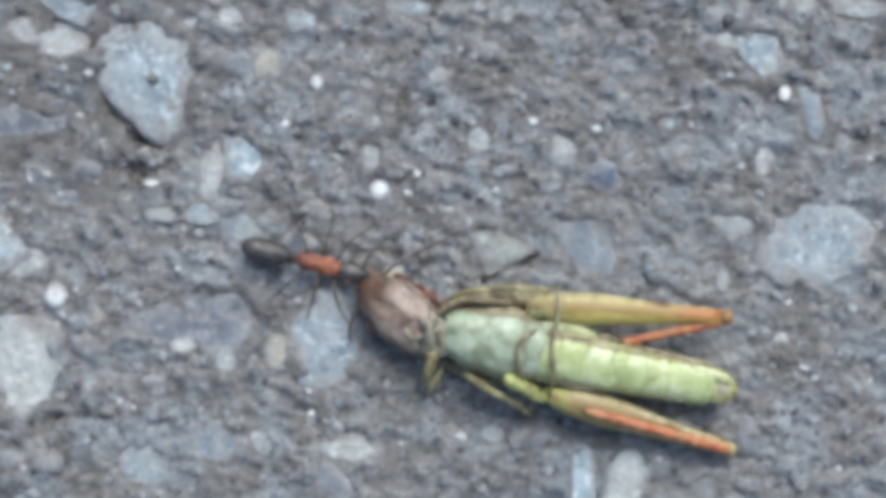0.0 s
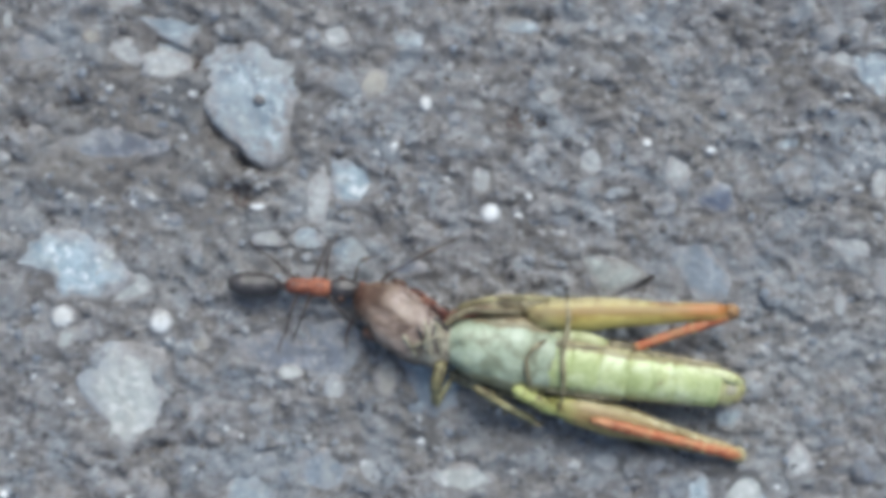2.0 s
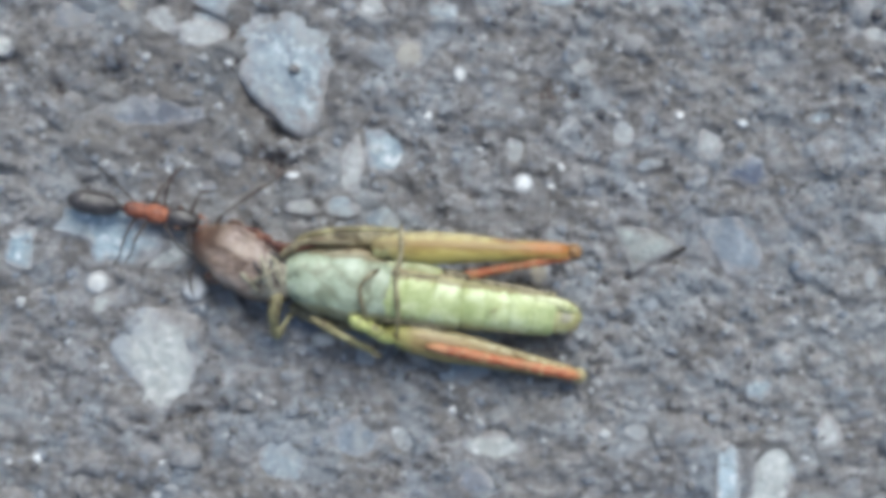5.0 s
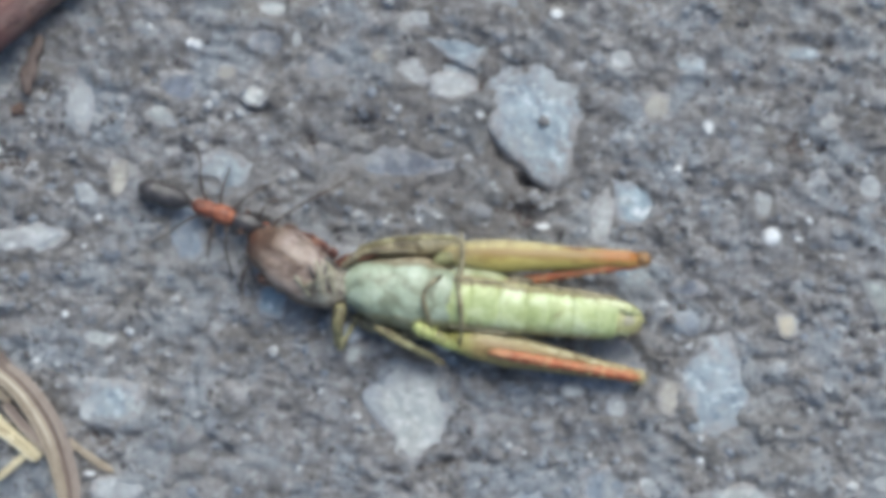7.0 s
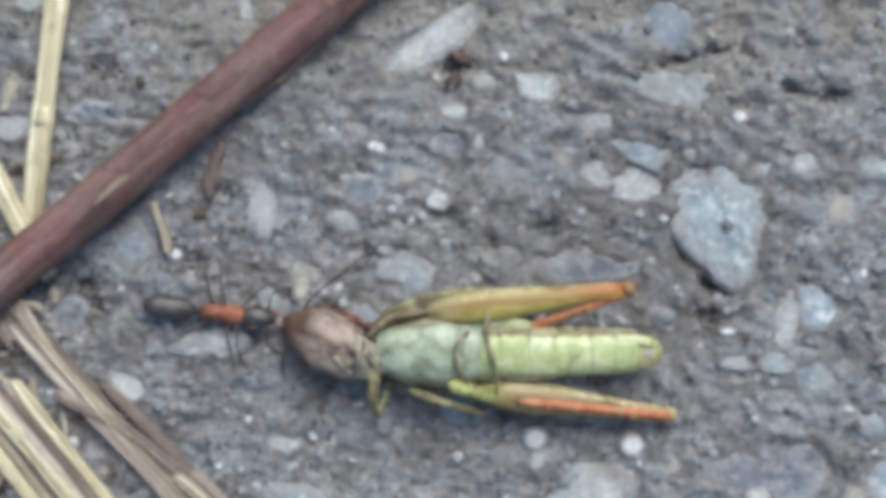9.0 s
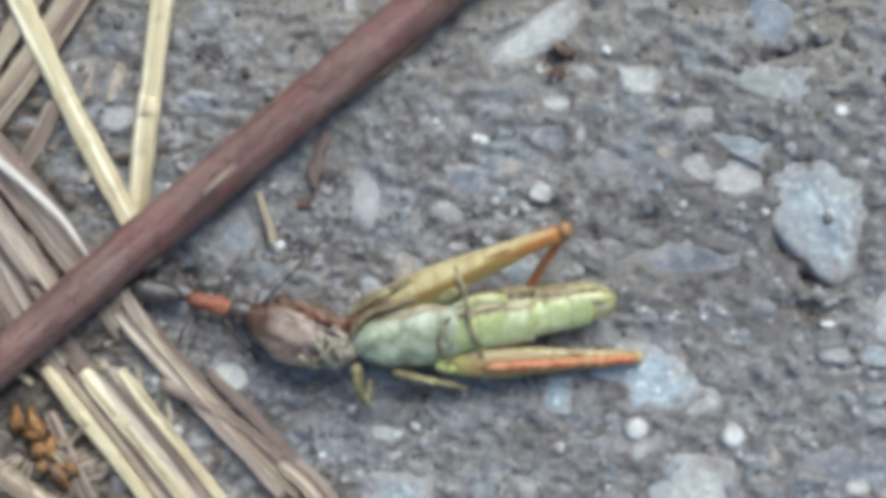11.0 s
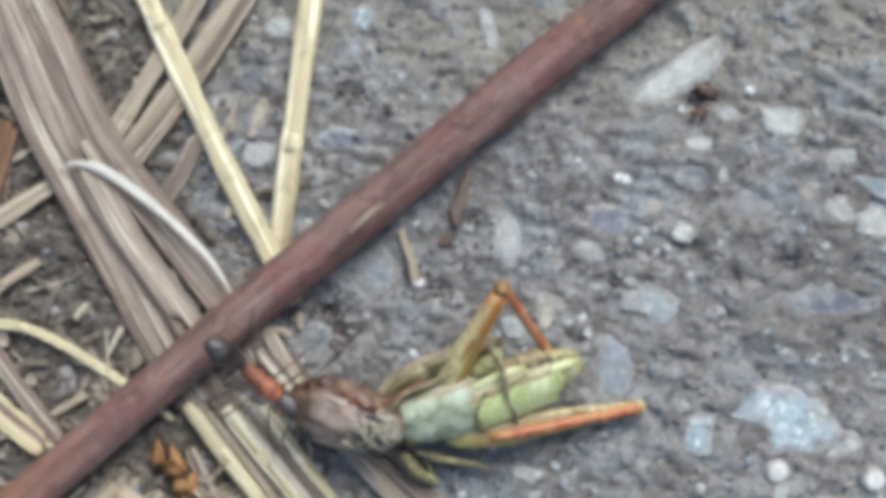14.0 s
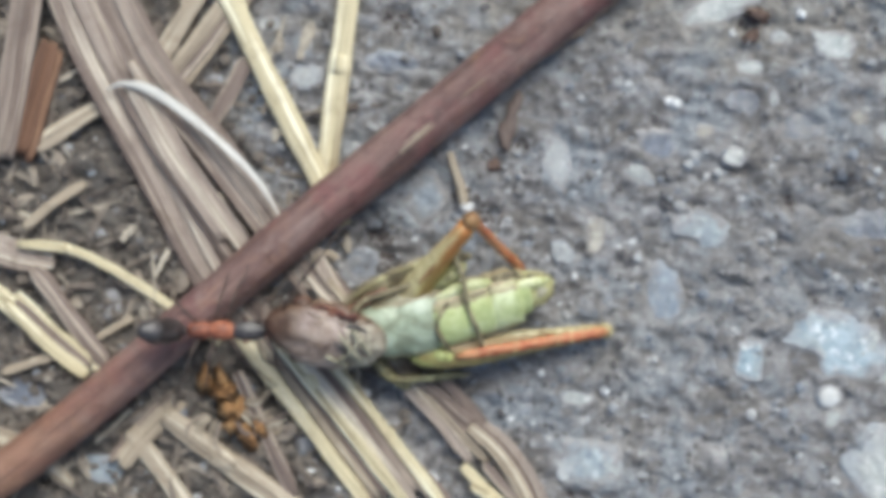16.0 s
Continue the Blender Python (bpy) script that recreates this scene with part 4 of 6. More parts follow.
def strip_mesh(points, width, hollow, rng, across=8, thick=0.10, taper=False):
    """A strip with a bowed section, ribs along it and a ragged end."""
    bm = bmesh.new()
    layer = bm.loops.layers.uv.verify()
    line = spline(points, 9)
    run, rows = 0.0, []
    phase = [rng.uniform(0, 6.3) for _ in range(4)]
    for i, c in enumerate(line):
        if i:
            run += (c - line[i - 1]).length
        f = i / (len(line) - 1)
        d = (line[min(i + 1, len(line) - 1)] - line[max(i - 1, 0)]).normalized()
        side = d.cross(Vector((0, 0, 1))).normalized()
        up = side.cross(d).normalized()
        w = width * (1 + 0.07 * math.sin(run * 0.7 + phase[0]) + 0.04 * math.sin(run * 2.1 + phase[1]))
        w *= 0.55 + 0.45 * min(1.0, 8 * f + 0.2, 8 * (1 - f) + 0.2)
        if taper:
            w *= 0.25 + 0.75 * math.sin(math.pi * f) ** 1.3
        lean = 0.25 * math.sin(run * 0.23 + phase[2])
        top, low = [], []
        for k in range(across + 1):
            u = k / across - 0.5
            z = hollow * width * (0.25 - u * u) * 1.2 + 0.05 * math.sin(k * 2.4 + phase[3] + 0.2 * run) + lean * u * width * 0.4
            q = c + side * (u * w) + up * z
            top.append((bm.verts.new(q), u * width, run))
            low.append(bm.verts.new(q - up * thick))
        rows.append((top, low))
    for (t0, l0), (t1, l1) in zip(rows, rows[1:]):
        for k in range(across):
            f = bm.faces.new((t0[k][0], t0[k + 1][0], t1[k + 1][0], t1[k][0]))
            for loop, q in zip(f.loops, (t0[k], t0[k + 1], t1[k + 1], t1[k])):
                loop[layer].uv = (q[1], q[2])
            bm.faces.new((l0[k + 1], l0[k], l1[k], l1[k + 1]))
        for k in (0, across):
            f = bm.faces.new((t0[k][0], t1[k][0], l1[k], l0[k]))
    for t, l in (rows[0], rows[-1]):
        for k in range(across):
            bm.faces.new((t[k][0], l[k], l[k + 1], t[k + 1][0]))
    bmesh.ops.recalc_face_normals(bm, faces=bm.faces)
    return bm


def dry_blade(tone, width, *points):
    """A flat blade; a wide one is split along its veins into strands."""
    STRAW_SEED[0] += 1
    rng = random.Random(STRAW_SEED[0])
    base = Vector((points[0][0], points[0][1], 0))
    line = [Vector(p) - base for p in points]
    label = TONES[tone] + " dry grass blade lying on the litter"
    if width < 1.15:
        ob = part("grass_blade", strip_mesh(line, width, 0.16, rng, taper=tone == "white"), STRAW[tone], None)
        ob.matrix_basis = place(*base)
        return tagged(ob, label, "grass blade", "dry grass litter")
    ob = empty("grass_blade", place(*base))
    count = max(3, round(width / 0.45))
    across = (line[-1] - line[0]).cross(Vector((0, 0, 1))).normalized()
    kin = {"grey": ("grey", "grey", "brown", "grey", "grey", "grey", "brown"), "brown": ("brown", "grey", "brown", "tan"), "tan": ("tan", "grey", "tan", "brown", "tan"), "cream": ("cream", "brown", "cream", "tan"),
           "rust": ("rust", "rust", "rust")}[tone]
    for k in range(count):
        f = (k + 0.5) / count - 0.5
        fan = rng.uniform(-0.10, 0.10) * width
        n = len(line)
        pts = [p + across * (f * width + fan * (i / n - 0.5) + rng.uniform(-0.03, 0.03)) + Vector((0, 0, 0.09 * ((k * 7) % 3) + rng.uniform(0, 0.07))) for i, p in enumerate(line)]
        pts[0] = pts[0].lerp(pts[1], rng.uniform(0, 0.25))
        pts[-1] = pts[-1].lerp(pts[-2], rng.uniform(0, 0.35))
        part("strand", strip_mesh(pts, width / count * rng.uniform(0.9, 1.9), 0.10, rng, 8, 0.08), STRAW[kin[(k + STRAW_SEED[0]) % len(kin)]], ob)
    return tagged(ob, label, "grass blade", "dry grass litter")


def dry_straw(tone, width, *points):
    STRAW_SEED[0] += 1
    rng = random.Random(STRAW_SEED[0])
    base = Vector((points[0][0], points[0][1], 0))
    ob = empty("straw", place(*base))
    line = [Vector(p) - base for p in points]
    part("culm", strip_mesh(line, width, 0.42, rng, 10, 0.25), STRAW[tone], ob)
    if width > 0.4:
        m, d = line[1], (line[2] - line[0]).normalized()
        bm = bmesh.new()
        tube(bm, [m - 0.45 * width * d, m - 0.15 * width * d, m + 0.15 * width * d, m + 0.45 * width * d], lambda f: width * (0.36 + 0.07 * math.sin(math.pi * f)), 10, 0.45, 0.04, rng, uv=True)
        part("node", bm, STRAW[tone], ob, "swollen stem node")
    return tagged(ob, TONES[tone] + " dry hollow straw lying on the asphalt", "straw", "dry grass litter")


dry_straw("cream", 1.33, (-62.5, 29.7, 1.1), (-60.2, 25.0, 1.1), (-56.8, 18.3, 0.9), (-52.9, 11.1, 0.6), (-51.4, 8.6, 0.4))
dry_straw("cream", 1.33, (-50.7, 30.8, 0.9), (-52.0, 18.0, 0.8), (-52.6, 11.6, 0.5), (-52.75, 9.0, 0.35))
dry_blade("grey", 2.80, (-72.7, 31.3, 1.2), (-69.4, 25.4, 1.2), (-66.2, 18.5, 1.0), (-62.4, 12.0, 0.8), (-58.8, 5.6, 0.6), (-55.4, 1.0, 0.5))
dry_blade("grey", 2.07, (-69.7, 29.8, 1.0), (-66.5, 24.2, 1.0), (-63.2, 17.9, 0.9), (-59.1, 12.8, 0.8), (-55.0, 7.6, 0.5), (-52.2, 4.0, 0.4))
dry_blade("grey", 1.67, (-64.7, 17.5, 1.5), (-61.3, 12.0, 1.3), (-56.8, 5.9, 0.9))
dry_blade("white", 0.57, (-65.3, 16.0, 1.7), (-64.2, 16.3, 1.9), (-62.4, 15.8, 2.1), (-59.6, 13.9, 2.0), (-56.7, 11.3, 1.8), (-55.0, 8.9, 1.5))
dry_blade("tan", 1.53, (-52.4, 31.1, 0.8), (-58.7, 20.8, 0.7), (-62.4, 15.5, 0.6))
dry_blade("tan", 1.13, (-55.7, 30.3, 0.9), (-61.1, 20.7, 0.8), (-63.4, 16.5, 0.6))
dry_blade("rust", 1.35, (-68.6, 18.9, 1.0), (-69.4, 15.9, 0.9), (-70.6, 11.6, 0.6))
dry_blade("grey", 1.67, (-69.4, 29.8, 1.3), (-70.7, 17.1, 1.3), (-71.8, 10.2, 0.9))
dry_straw("cream", 0.58, (-70.3, 6.9, 1.0), (-67.3, 6.7, 1.1), (-64.7, 5.6, 1.0), (-61.4, 3.6, 0.7), (-58.4, 1.5, 0.5))
dry_blade("cream", 1.20, (-70.6, 3.8, 0.9), (-67.8, 1.3, 0.9), (-65.0, -0.8, 0.6))
dry_blade("brown", 1.07, (-69.3, 5.5, 1.1), (-67.2, 2.9, 1.0), (-64.8, -0.1, 0.8))
dry_straw("cream", 0.85, (-57.6, 2.5, 0.9), (-55.2, -0.5, 0.9), (-52.8, -3.4, 0.8), (-49.2, -7.9, 0.6))
dry_straw("cream", 1.05, (-55.3, 2.4, 1.0), (-52.9, -0.5, 0.9), (-50.5, -3.35, 0.8), (-46.9, -7.7, 0.6))
dry_straw("cream", 0.70, (-53.2, 2.5, 1.0), (-50.8, -0.55, 0.9), (-48.5, -3.3, 0.8), (-44.9, -7.7, 0.6))
dry_blade("brown", 1.60, (-56.5, 2.4, 0.6), (-54.0, -0.5, 0.55), (-51.6, -3.4, 0.45), (-48.0, -7.7, 0.4))
dry_blade("brown", 0.73, (-52.9, 6.7, 0.6), (-49.5, 2.8, 0.6), (-46.1, -0.9, 0.5), (-43.0, -3.9, 0.4))
dry_blade("grey", 0.87, (-53.5, 5.8, 0.7), (-49.8, 1.8, 0.7), (-46.0, -2.0, 0.6), (-43.6, -4.9, 0.4))
dry_blade("tan", 0.53, (-52.2, 5.4, 0.9), (-48.8, 1.5, 0.8), (-45.3, -2.3, 0.6), (-42.6, -4.9, 0.4))
dry_blade("grey", 1.50, (-54.3, 2.5, 0.8), (-51.8, -0.5, 0.75), (-49.4, -3.4, 0.6), (-46.0, -7.6, 0.5))
dry_blade("brown", 0.67, (-48.2, 2.5, 0.5), (-45.1, -0.4, 0.5), (-42.7, -2.9, 0.4), (-41.0, -5.2, 0.4))
dry_straw("tan", 1.40, (-61.4, -2.7, 0.9), (-57.8, -5.2, 0.8), (-53.8, -7.9, 0.6), (-51.1, -9.7, 0.5))
dry_blade("tan", 1.13, (-63.4, -3.6, 0.7), (-61.0, -6.5, 0.7), (-59.3, -9.0, 0.5))
dry_blade("brown", 0.87, (-57.3, -0.1, 0.8), (-55.5, -3.7, 0.8), (-53.8, -7.2, 0.6))
dry_blade("brown", 0.93, (-57.5, 18.2, 0.6), (-58.6, 15.8, 0.6), (-59.7, 13.9, 0.4))
dry_blade("grey", 0.80, (-53.2, 7.3, 0.9), (-52.4, 5.8, 0.9), (-51.2, 4.1, 0.6))
dry_straw("tan", 0.60, (-70.0, 7.8, 0.9), (-68.5, 9.2, 0.9), (-66.6, 10.6, 0.7))
dry_straw("tan", 0.53, (-71.0, -0.6, 0.7), (-69.1, 0.1, 0.7), (-67.5, 0.7, 0.6))
dry_blade("cream", 1.13, (-72.2, 4.6, 0.9), (-68.8, 2.1, 0.9), (-65.2, -0.1, 0.7))
dry_blade("brown", 1.00, (-69.0, 5.4, 0.8), (-67.2, 2.8, 0.8), (-64.9, -0.1, 0.6))
dry_blade("tan", 1.00, (-69.7, 12.5, 0.6), (-67.1, 14.4, 0.6), (-64.3, 16.1, 0.5))
dry_blade("tan", 1.27, (-64.3, -5.9, 0.5), (-62.8, -3.9, 0.5), (-60.6, -1.6, 0.4))
dry_blade("brown", 1.00, (-52.7, -1.0, 0.5), (-48.0, -4.4, 0.5), (-44.6, -7.6, 0.4))
dry_straw("tan", 1.00, (-70.2, 22.8, 0.6), (-67.5, 22.1, 0.5), (-64.5, 21.7, 0.4))
dry_blade("tan", 1.33, (-69.8, 29.6, 0.6), (-66.9, 24.6, 0.6), (-65.1, 21.6, 0.6), (-63.4, 18.7, 0.5))
dry_straw("tan", 0.47, (-65.5, 1.6, 0.9), (-63.9, 2.6, 0.9), (-63.5, 2.9, 0.9))
dry_blade("tan", 0.93, (-58.5, -3.8, 0.4), (-56.6, -2.8, 0.4), (-54.6, -3.4, 0.4))
dry_blade("brown", 0.73, (-50.8, 1.8, 0.8), (-46.8, -0.2, 0.7), (-43.5, -2.8, 0.5))
dry_blade("cream", 0.67, (-44.1, -5.1, 0.6), (-42.4, -6.7, 0.6), (-40.7, -8.0, 0.5))
dry_blade("grey", 1.47, (-73.4, 7.2, 0.5), (-70.8, 6.3, 0.5), (-67.8, 5.7, 0.4))
dry_blade("tan", 1.00, (-72.9, -3.9, 0.5), (-69.6, -4.8, 0.5), (-66.6, -7.0, 0.4))
dry_straw("cream", 0.50, (-43.6, -6.2, 0.7), (-42.4, -6.9, 0.8), (-40.9, -8.2, 0.6))
dry_straw("cream", 0.47, (-41.0, -7.3, 0.6), (-42.2, -8.4, 0.6), (-43.4, -9.4, 0.5))
dry_blade("brown", 1.27, (-43.6, -2.5, 0.5), (-41.7, -4.1, 0.5), (-40.1, -6.4, 0.5), (-39.3, -8.7, 0.5), (-38.8, -11.1, 0.4))
dry_blade("brown", 0.60, (-42.9, -4.9, 0.7), (-41.4, -6.5, 0.7), (-40.2, -7.7, 0.6))
dry_blade("tan", 0.43, (-40.0, -6.4, 0.5), (-37.8, -8.0, 0.5), (-36.5, -8.8, 0.4))


chip_field("soil_crumbs", SOIL, 4600, (-77, -46, -18, 30), (0.14, 0.48), 9, 0.6, ground, litter_density, 0.6)


def litter_bits():
    """Short broken bits of dead grass under the longer blades."""
    rng = random.Random(77)
    verts, faces = [], []
    made = 0
    while made < 650:
        x, y = rng.uniform(-77, -46), rng.uniform(-18, 30)
        if rng.random() > litter_density(x, y):
            continue
        made += 1
        shred = rng.random() < 0.45
        a, n = rng.uniform(0, math.pi), rng.uniform(0.8, 2.4) if shred else rng.uniform(1.2, 6.0)
        w, z, tilt = rng.uniform(0.14, 0.42) if shred else rng.uniform(0.05, 0.2), float(ground_height(x, y)) + rng.uniform(0.02, 0.35), rng.uniform(-0.15, 0.15)
        b = len(verts)
        bend = rng.uniform(-0.3, 0.3)
        for f in (-0.5, -0.27, -0.02, 0.25, 0.5):
            px, py = x + f * n * math.cos(a) - bend * n * (0.25 - f * f) * math.sin(a), y + f * n * math.sin(a) + bend * n * (0.25 - f * f) * math.cos(a)
            v = w * rng.uniform(0.45, 1.15) * (0.5 if abs(f) > 0.4 else 1.0)
            for k, dz in ((-1, rng.uniform(-0.3, 0.3) * w), (rng.uniform(-0.3, 0.3), w * 0.4), (1, rng.uniform(-0.3, 0.3) * w)):
                verts.append((px - k * v * math.sin(a), py + k * v * math.cos(a), z + dz + f * n * tilt))
        for k in (0, 3, 6, 9):
            faces += [(b + k, b + k + 1, b + k + 4, b + k + 3), (b + k + 1, b + k + 2, b + k + 5, b + k + 4), (b + k + 2, b + k, b + k + 3, b + k + 5)]
    me = bpy.data.meshes.new("grass_litter")
    me.from_pydata([(p * MM, q * MM, r * MM) for p, q, r in verts], [], faces)
    s = Shader("crumbled_straw", rough=0.8)
    c = s.ramp(s.node("ShaderNodeNewGeometry").outputs["Random Per Island"], (0.0, (0.08, 0.064, 0.055)), (0.4, (0.16, 0.13, 0.108)), (0.8, (0.25, 0.21, 0.17)), (1.0, (0.48, 0.43, 0.35)))
    fleck = s.noise(1.6, 5, 0.75, None, 0.5)
    c = s.mix(s.ramp(fleck, (0.36, 0.8), (0.50, 0.0)), c, (0.075, 0.055, 0.042))
    c = s.mix(s.ramp(fleck, (0.54, 0.0), (0.68, 0.6)), c, (0.40, 0.35, 0.275))
    s.bump(fleck, 0.12, 0.7)
    me.materials.append(s.done(c))
    return tagged(new("grass_litter", me), "broken bits of dead grass on dark soil", "litter", kind="stuff")


litter_bits()


def small_finds():
    rng = random.Random(8)
    base = Vector((-45.4, 11.4, 0))
    bm = bmesh.new()
    tube(bm, [p - base for p in spline([(-45.4, 13.1, 0.6), (-45.0, 11.9, 0.5), (-44.65, 11.0, 0.45), (-44.45, 10.1, 0.4)], 8)], lambda f: 0.22 + 0.1 * f, 10, 0.8, 0.06, rng, uv=True)
    twig = part("twig", bm, STRAW["tan"], None)
    twig.matrix_basis = place(*base)
    tagged(twig, "short tan twig fragment beside a white pebble", "twig")
    leaf = empty("leaf_fragment", place(-58.3, -1.3, 0.6))
    bm = bmesh.new()
    for k in range(13):
        f = k / 12
        wide, long = rng.uniform(0.6, 1.4), rng.uniform(0.4, 0.85)
        m = place(-0.5 + 2.6 * f + rng.uniform(-0.5, 0.5), 0.9 - 3.4 * f + rng.uniform(-0.5, 0.5), 0.1 + rng.uniform(0, 0.45), rng.uniform(-35, 35), rng.uniform(-30, 30), rng.uniform(-90, 10))
        m.translation /= MM
        ring = [bm.verts.new(m @ Vector((wide * math.cos(a) * rng.uniform(0.5, 1.15), long * math.sin(a) * rng.uniform(0.5, 1.15), rng.uniform(-0.07, 0.12)))) for a in np.linspace(0, 2 * math.pi, 12)[:-1]]
        top, low = bm.verts.new(m @ Vector((0, 0, rng.uniform(0.0, 0.16)))), bm.verts.new(m @ Vector((0, 0, -0.08)))
        for q in range(11):
            bm.faces.new((ring[q], ring[(q + 1) % 11], top))
            bm.faces.new((ring[(q + 1) % 11], ring[q], low))
    part("lamina", bm, ORANGE, leaf, "orange-brown crumpled blade")
    for k in range(14):
        a, n = rng.uniform(-2.6, 0.3), rng.uniform(1.4, 3.0)
        x, y = 0.3 + 1.2 * math.cos(a), -0.6 + 1.1 * math.sin(a)
        bm = bmesh.new()
        tube(bm, spline([(x, y, 0.3), (x + 0.5 * n * math.cos(a), y + 0.5 * n * math.sin(a), 0.5), (x + n * math.cos(a + 0.5), y + n * math.sin(a + 0.5), 0.1)], 5), lambda f: 0.10 - 0.05 * f, 6, 0.6, 0.1, rng, uv=True)
        part("fringe", bm, STRAW["tan" if k % 3 else "brown"], leaf, "thin withered fringe")
    tagged(leaf, "crumpled orange-brown leaf fragment in dry grass", "leaf")
    bm = bmesh.new()
    ring = [(0.75 * math.cos(a) * (1 - 0.06 * a), 0.6 * math.sin(a) * (1 - 0.06 * a), 0.35 + 0.1 * a) for a in np.linspace(0.3, 5.6, 9)]
    tube(bm, spline(ring[:6], 4), lambda f: 0.26 - 0.14 * f, 8, 0.6, 0.12, rng, uv=True)
    curl = part("straw_curl", bm, STRAW["tan"], None)
    curl.matrix_basis = place(-52.5, 6.4, 0.3)
    tagged(curl, "small curled cream scrap of dry straw", "straw")
    crumb = empty("husk", place(-41.9, 15.2, 0.3))
    bm = bmesh.new()
    for k in range(4):
        egg(bm, (0.15 * k - 0.2 + rng.uniform(-0.15, 0.15), 0.65 * k - 1.1, 0.1), (rng.uniform(0.25, 0.5), 0.9, 0.16), (0, 0, rng.uniform(-20, 20)), 8, 12, 0.16, rng)
    part("shell", bm, STRAW["brown"], crumb)
    tagged(crumb, "thin brown husk lying beside the stem", "husk")


small_finds()


def leaf_crumbs():
    """Small flakes of rotten leaf lying on the asphalt."""
    rng = random.Random(31)
    for x, y, wide, long, turn in ((-42.75, 12.5, 0.9, 0.55, 10), (-27.3, 21.9, 0.9, 0.6, -25), (-27.95, 20.5, 0.7, 0.55, 40)):
        bm = bmesh.new()
        ring = [bm.verts.new((wide * math.cos(a) * rng.uniform(0.6, 1.1), long * math.sin(a) * rng.uniform(0.6, 1.1), rng.uniform(-0.08, 0.14))) for a in np.linspace(0, 2 * math.pi, 11)[:-1]]
        mid = bm.verts.new((rng.uniform(-0.1, 0.1), rng.uniform(-0.1, 0.1), 0.08))
        low = bm.verts.new((0, 0, -0.12))
        for k in range(10):
            bm.faces.new((ring[k], ring[(k + 1) % 10], mid))
            bm.faces.new((ring[(k + 1) % 10], ring[k], low))
        flake = part("leaf_flake", bm, FLAKE, None)
        flake.matrix_basis = place(x, y, float(ground_height(x, y)) + 0.12, rng.uniform(-8, 8), rng.uniform(-8, 8), turn)
        tagged(flake, "dull red-brown flake of rotten leaf on asphalt", "leaf", "rotten leaf flakes")


leaf_crumbs()


# ---------------------------------------------------------------- the dead grasshopper, on its back
def limb(name, parent, material, points, radius, label="", sides=8, flat=1.0):
    bm = bmesh.new()
    tube(bm, spline(points, 6), lambda f: radius(f) * (0.4 + 0.6 * min(1.0, f / 0.12, (1 - f) / 0.12) ** 0.6), sides, flat)
    return part(name, bm, material, parent, label, skin=0.08)


def belly_plates(parent, x0, x1, rings, wide0, wide1, high0, high1):
    """Overlapping belly plates, each a piece: it swells a little and steps in at its hind edge."""
    first = None
    for i in range(rings):
        out = []
        for f, k in ((-0.10, 0.90), (0.0, 0.965), (0.12, 0.995), (0.5, 1.008), (0.84, 0.998), (0.93, 0.985), (0.97, 0.93)):
            g = (i + f) / rings
            out.append((x0 + (x1 - x0) * g, 0, 0, (wide0 + (wide1 - wide0) * g) * k, (high0 + (high1 - high0) * g) * k))
        bm = loft(bmesh.new(), out, 28, 2.25)
        ob = part("belly_plate", bm, BELLY, first or parent, skin=0.08)
        if not first:
            first = ob
    return first


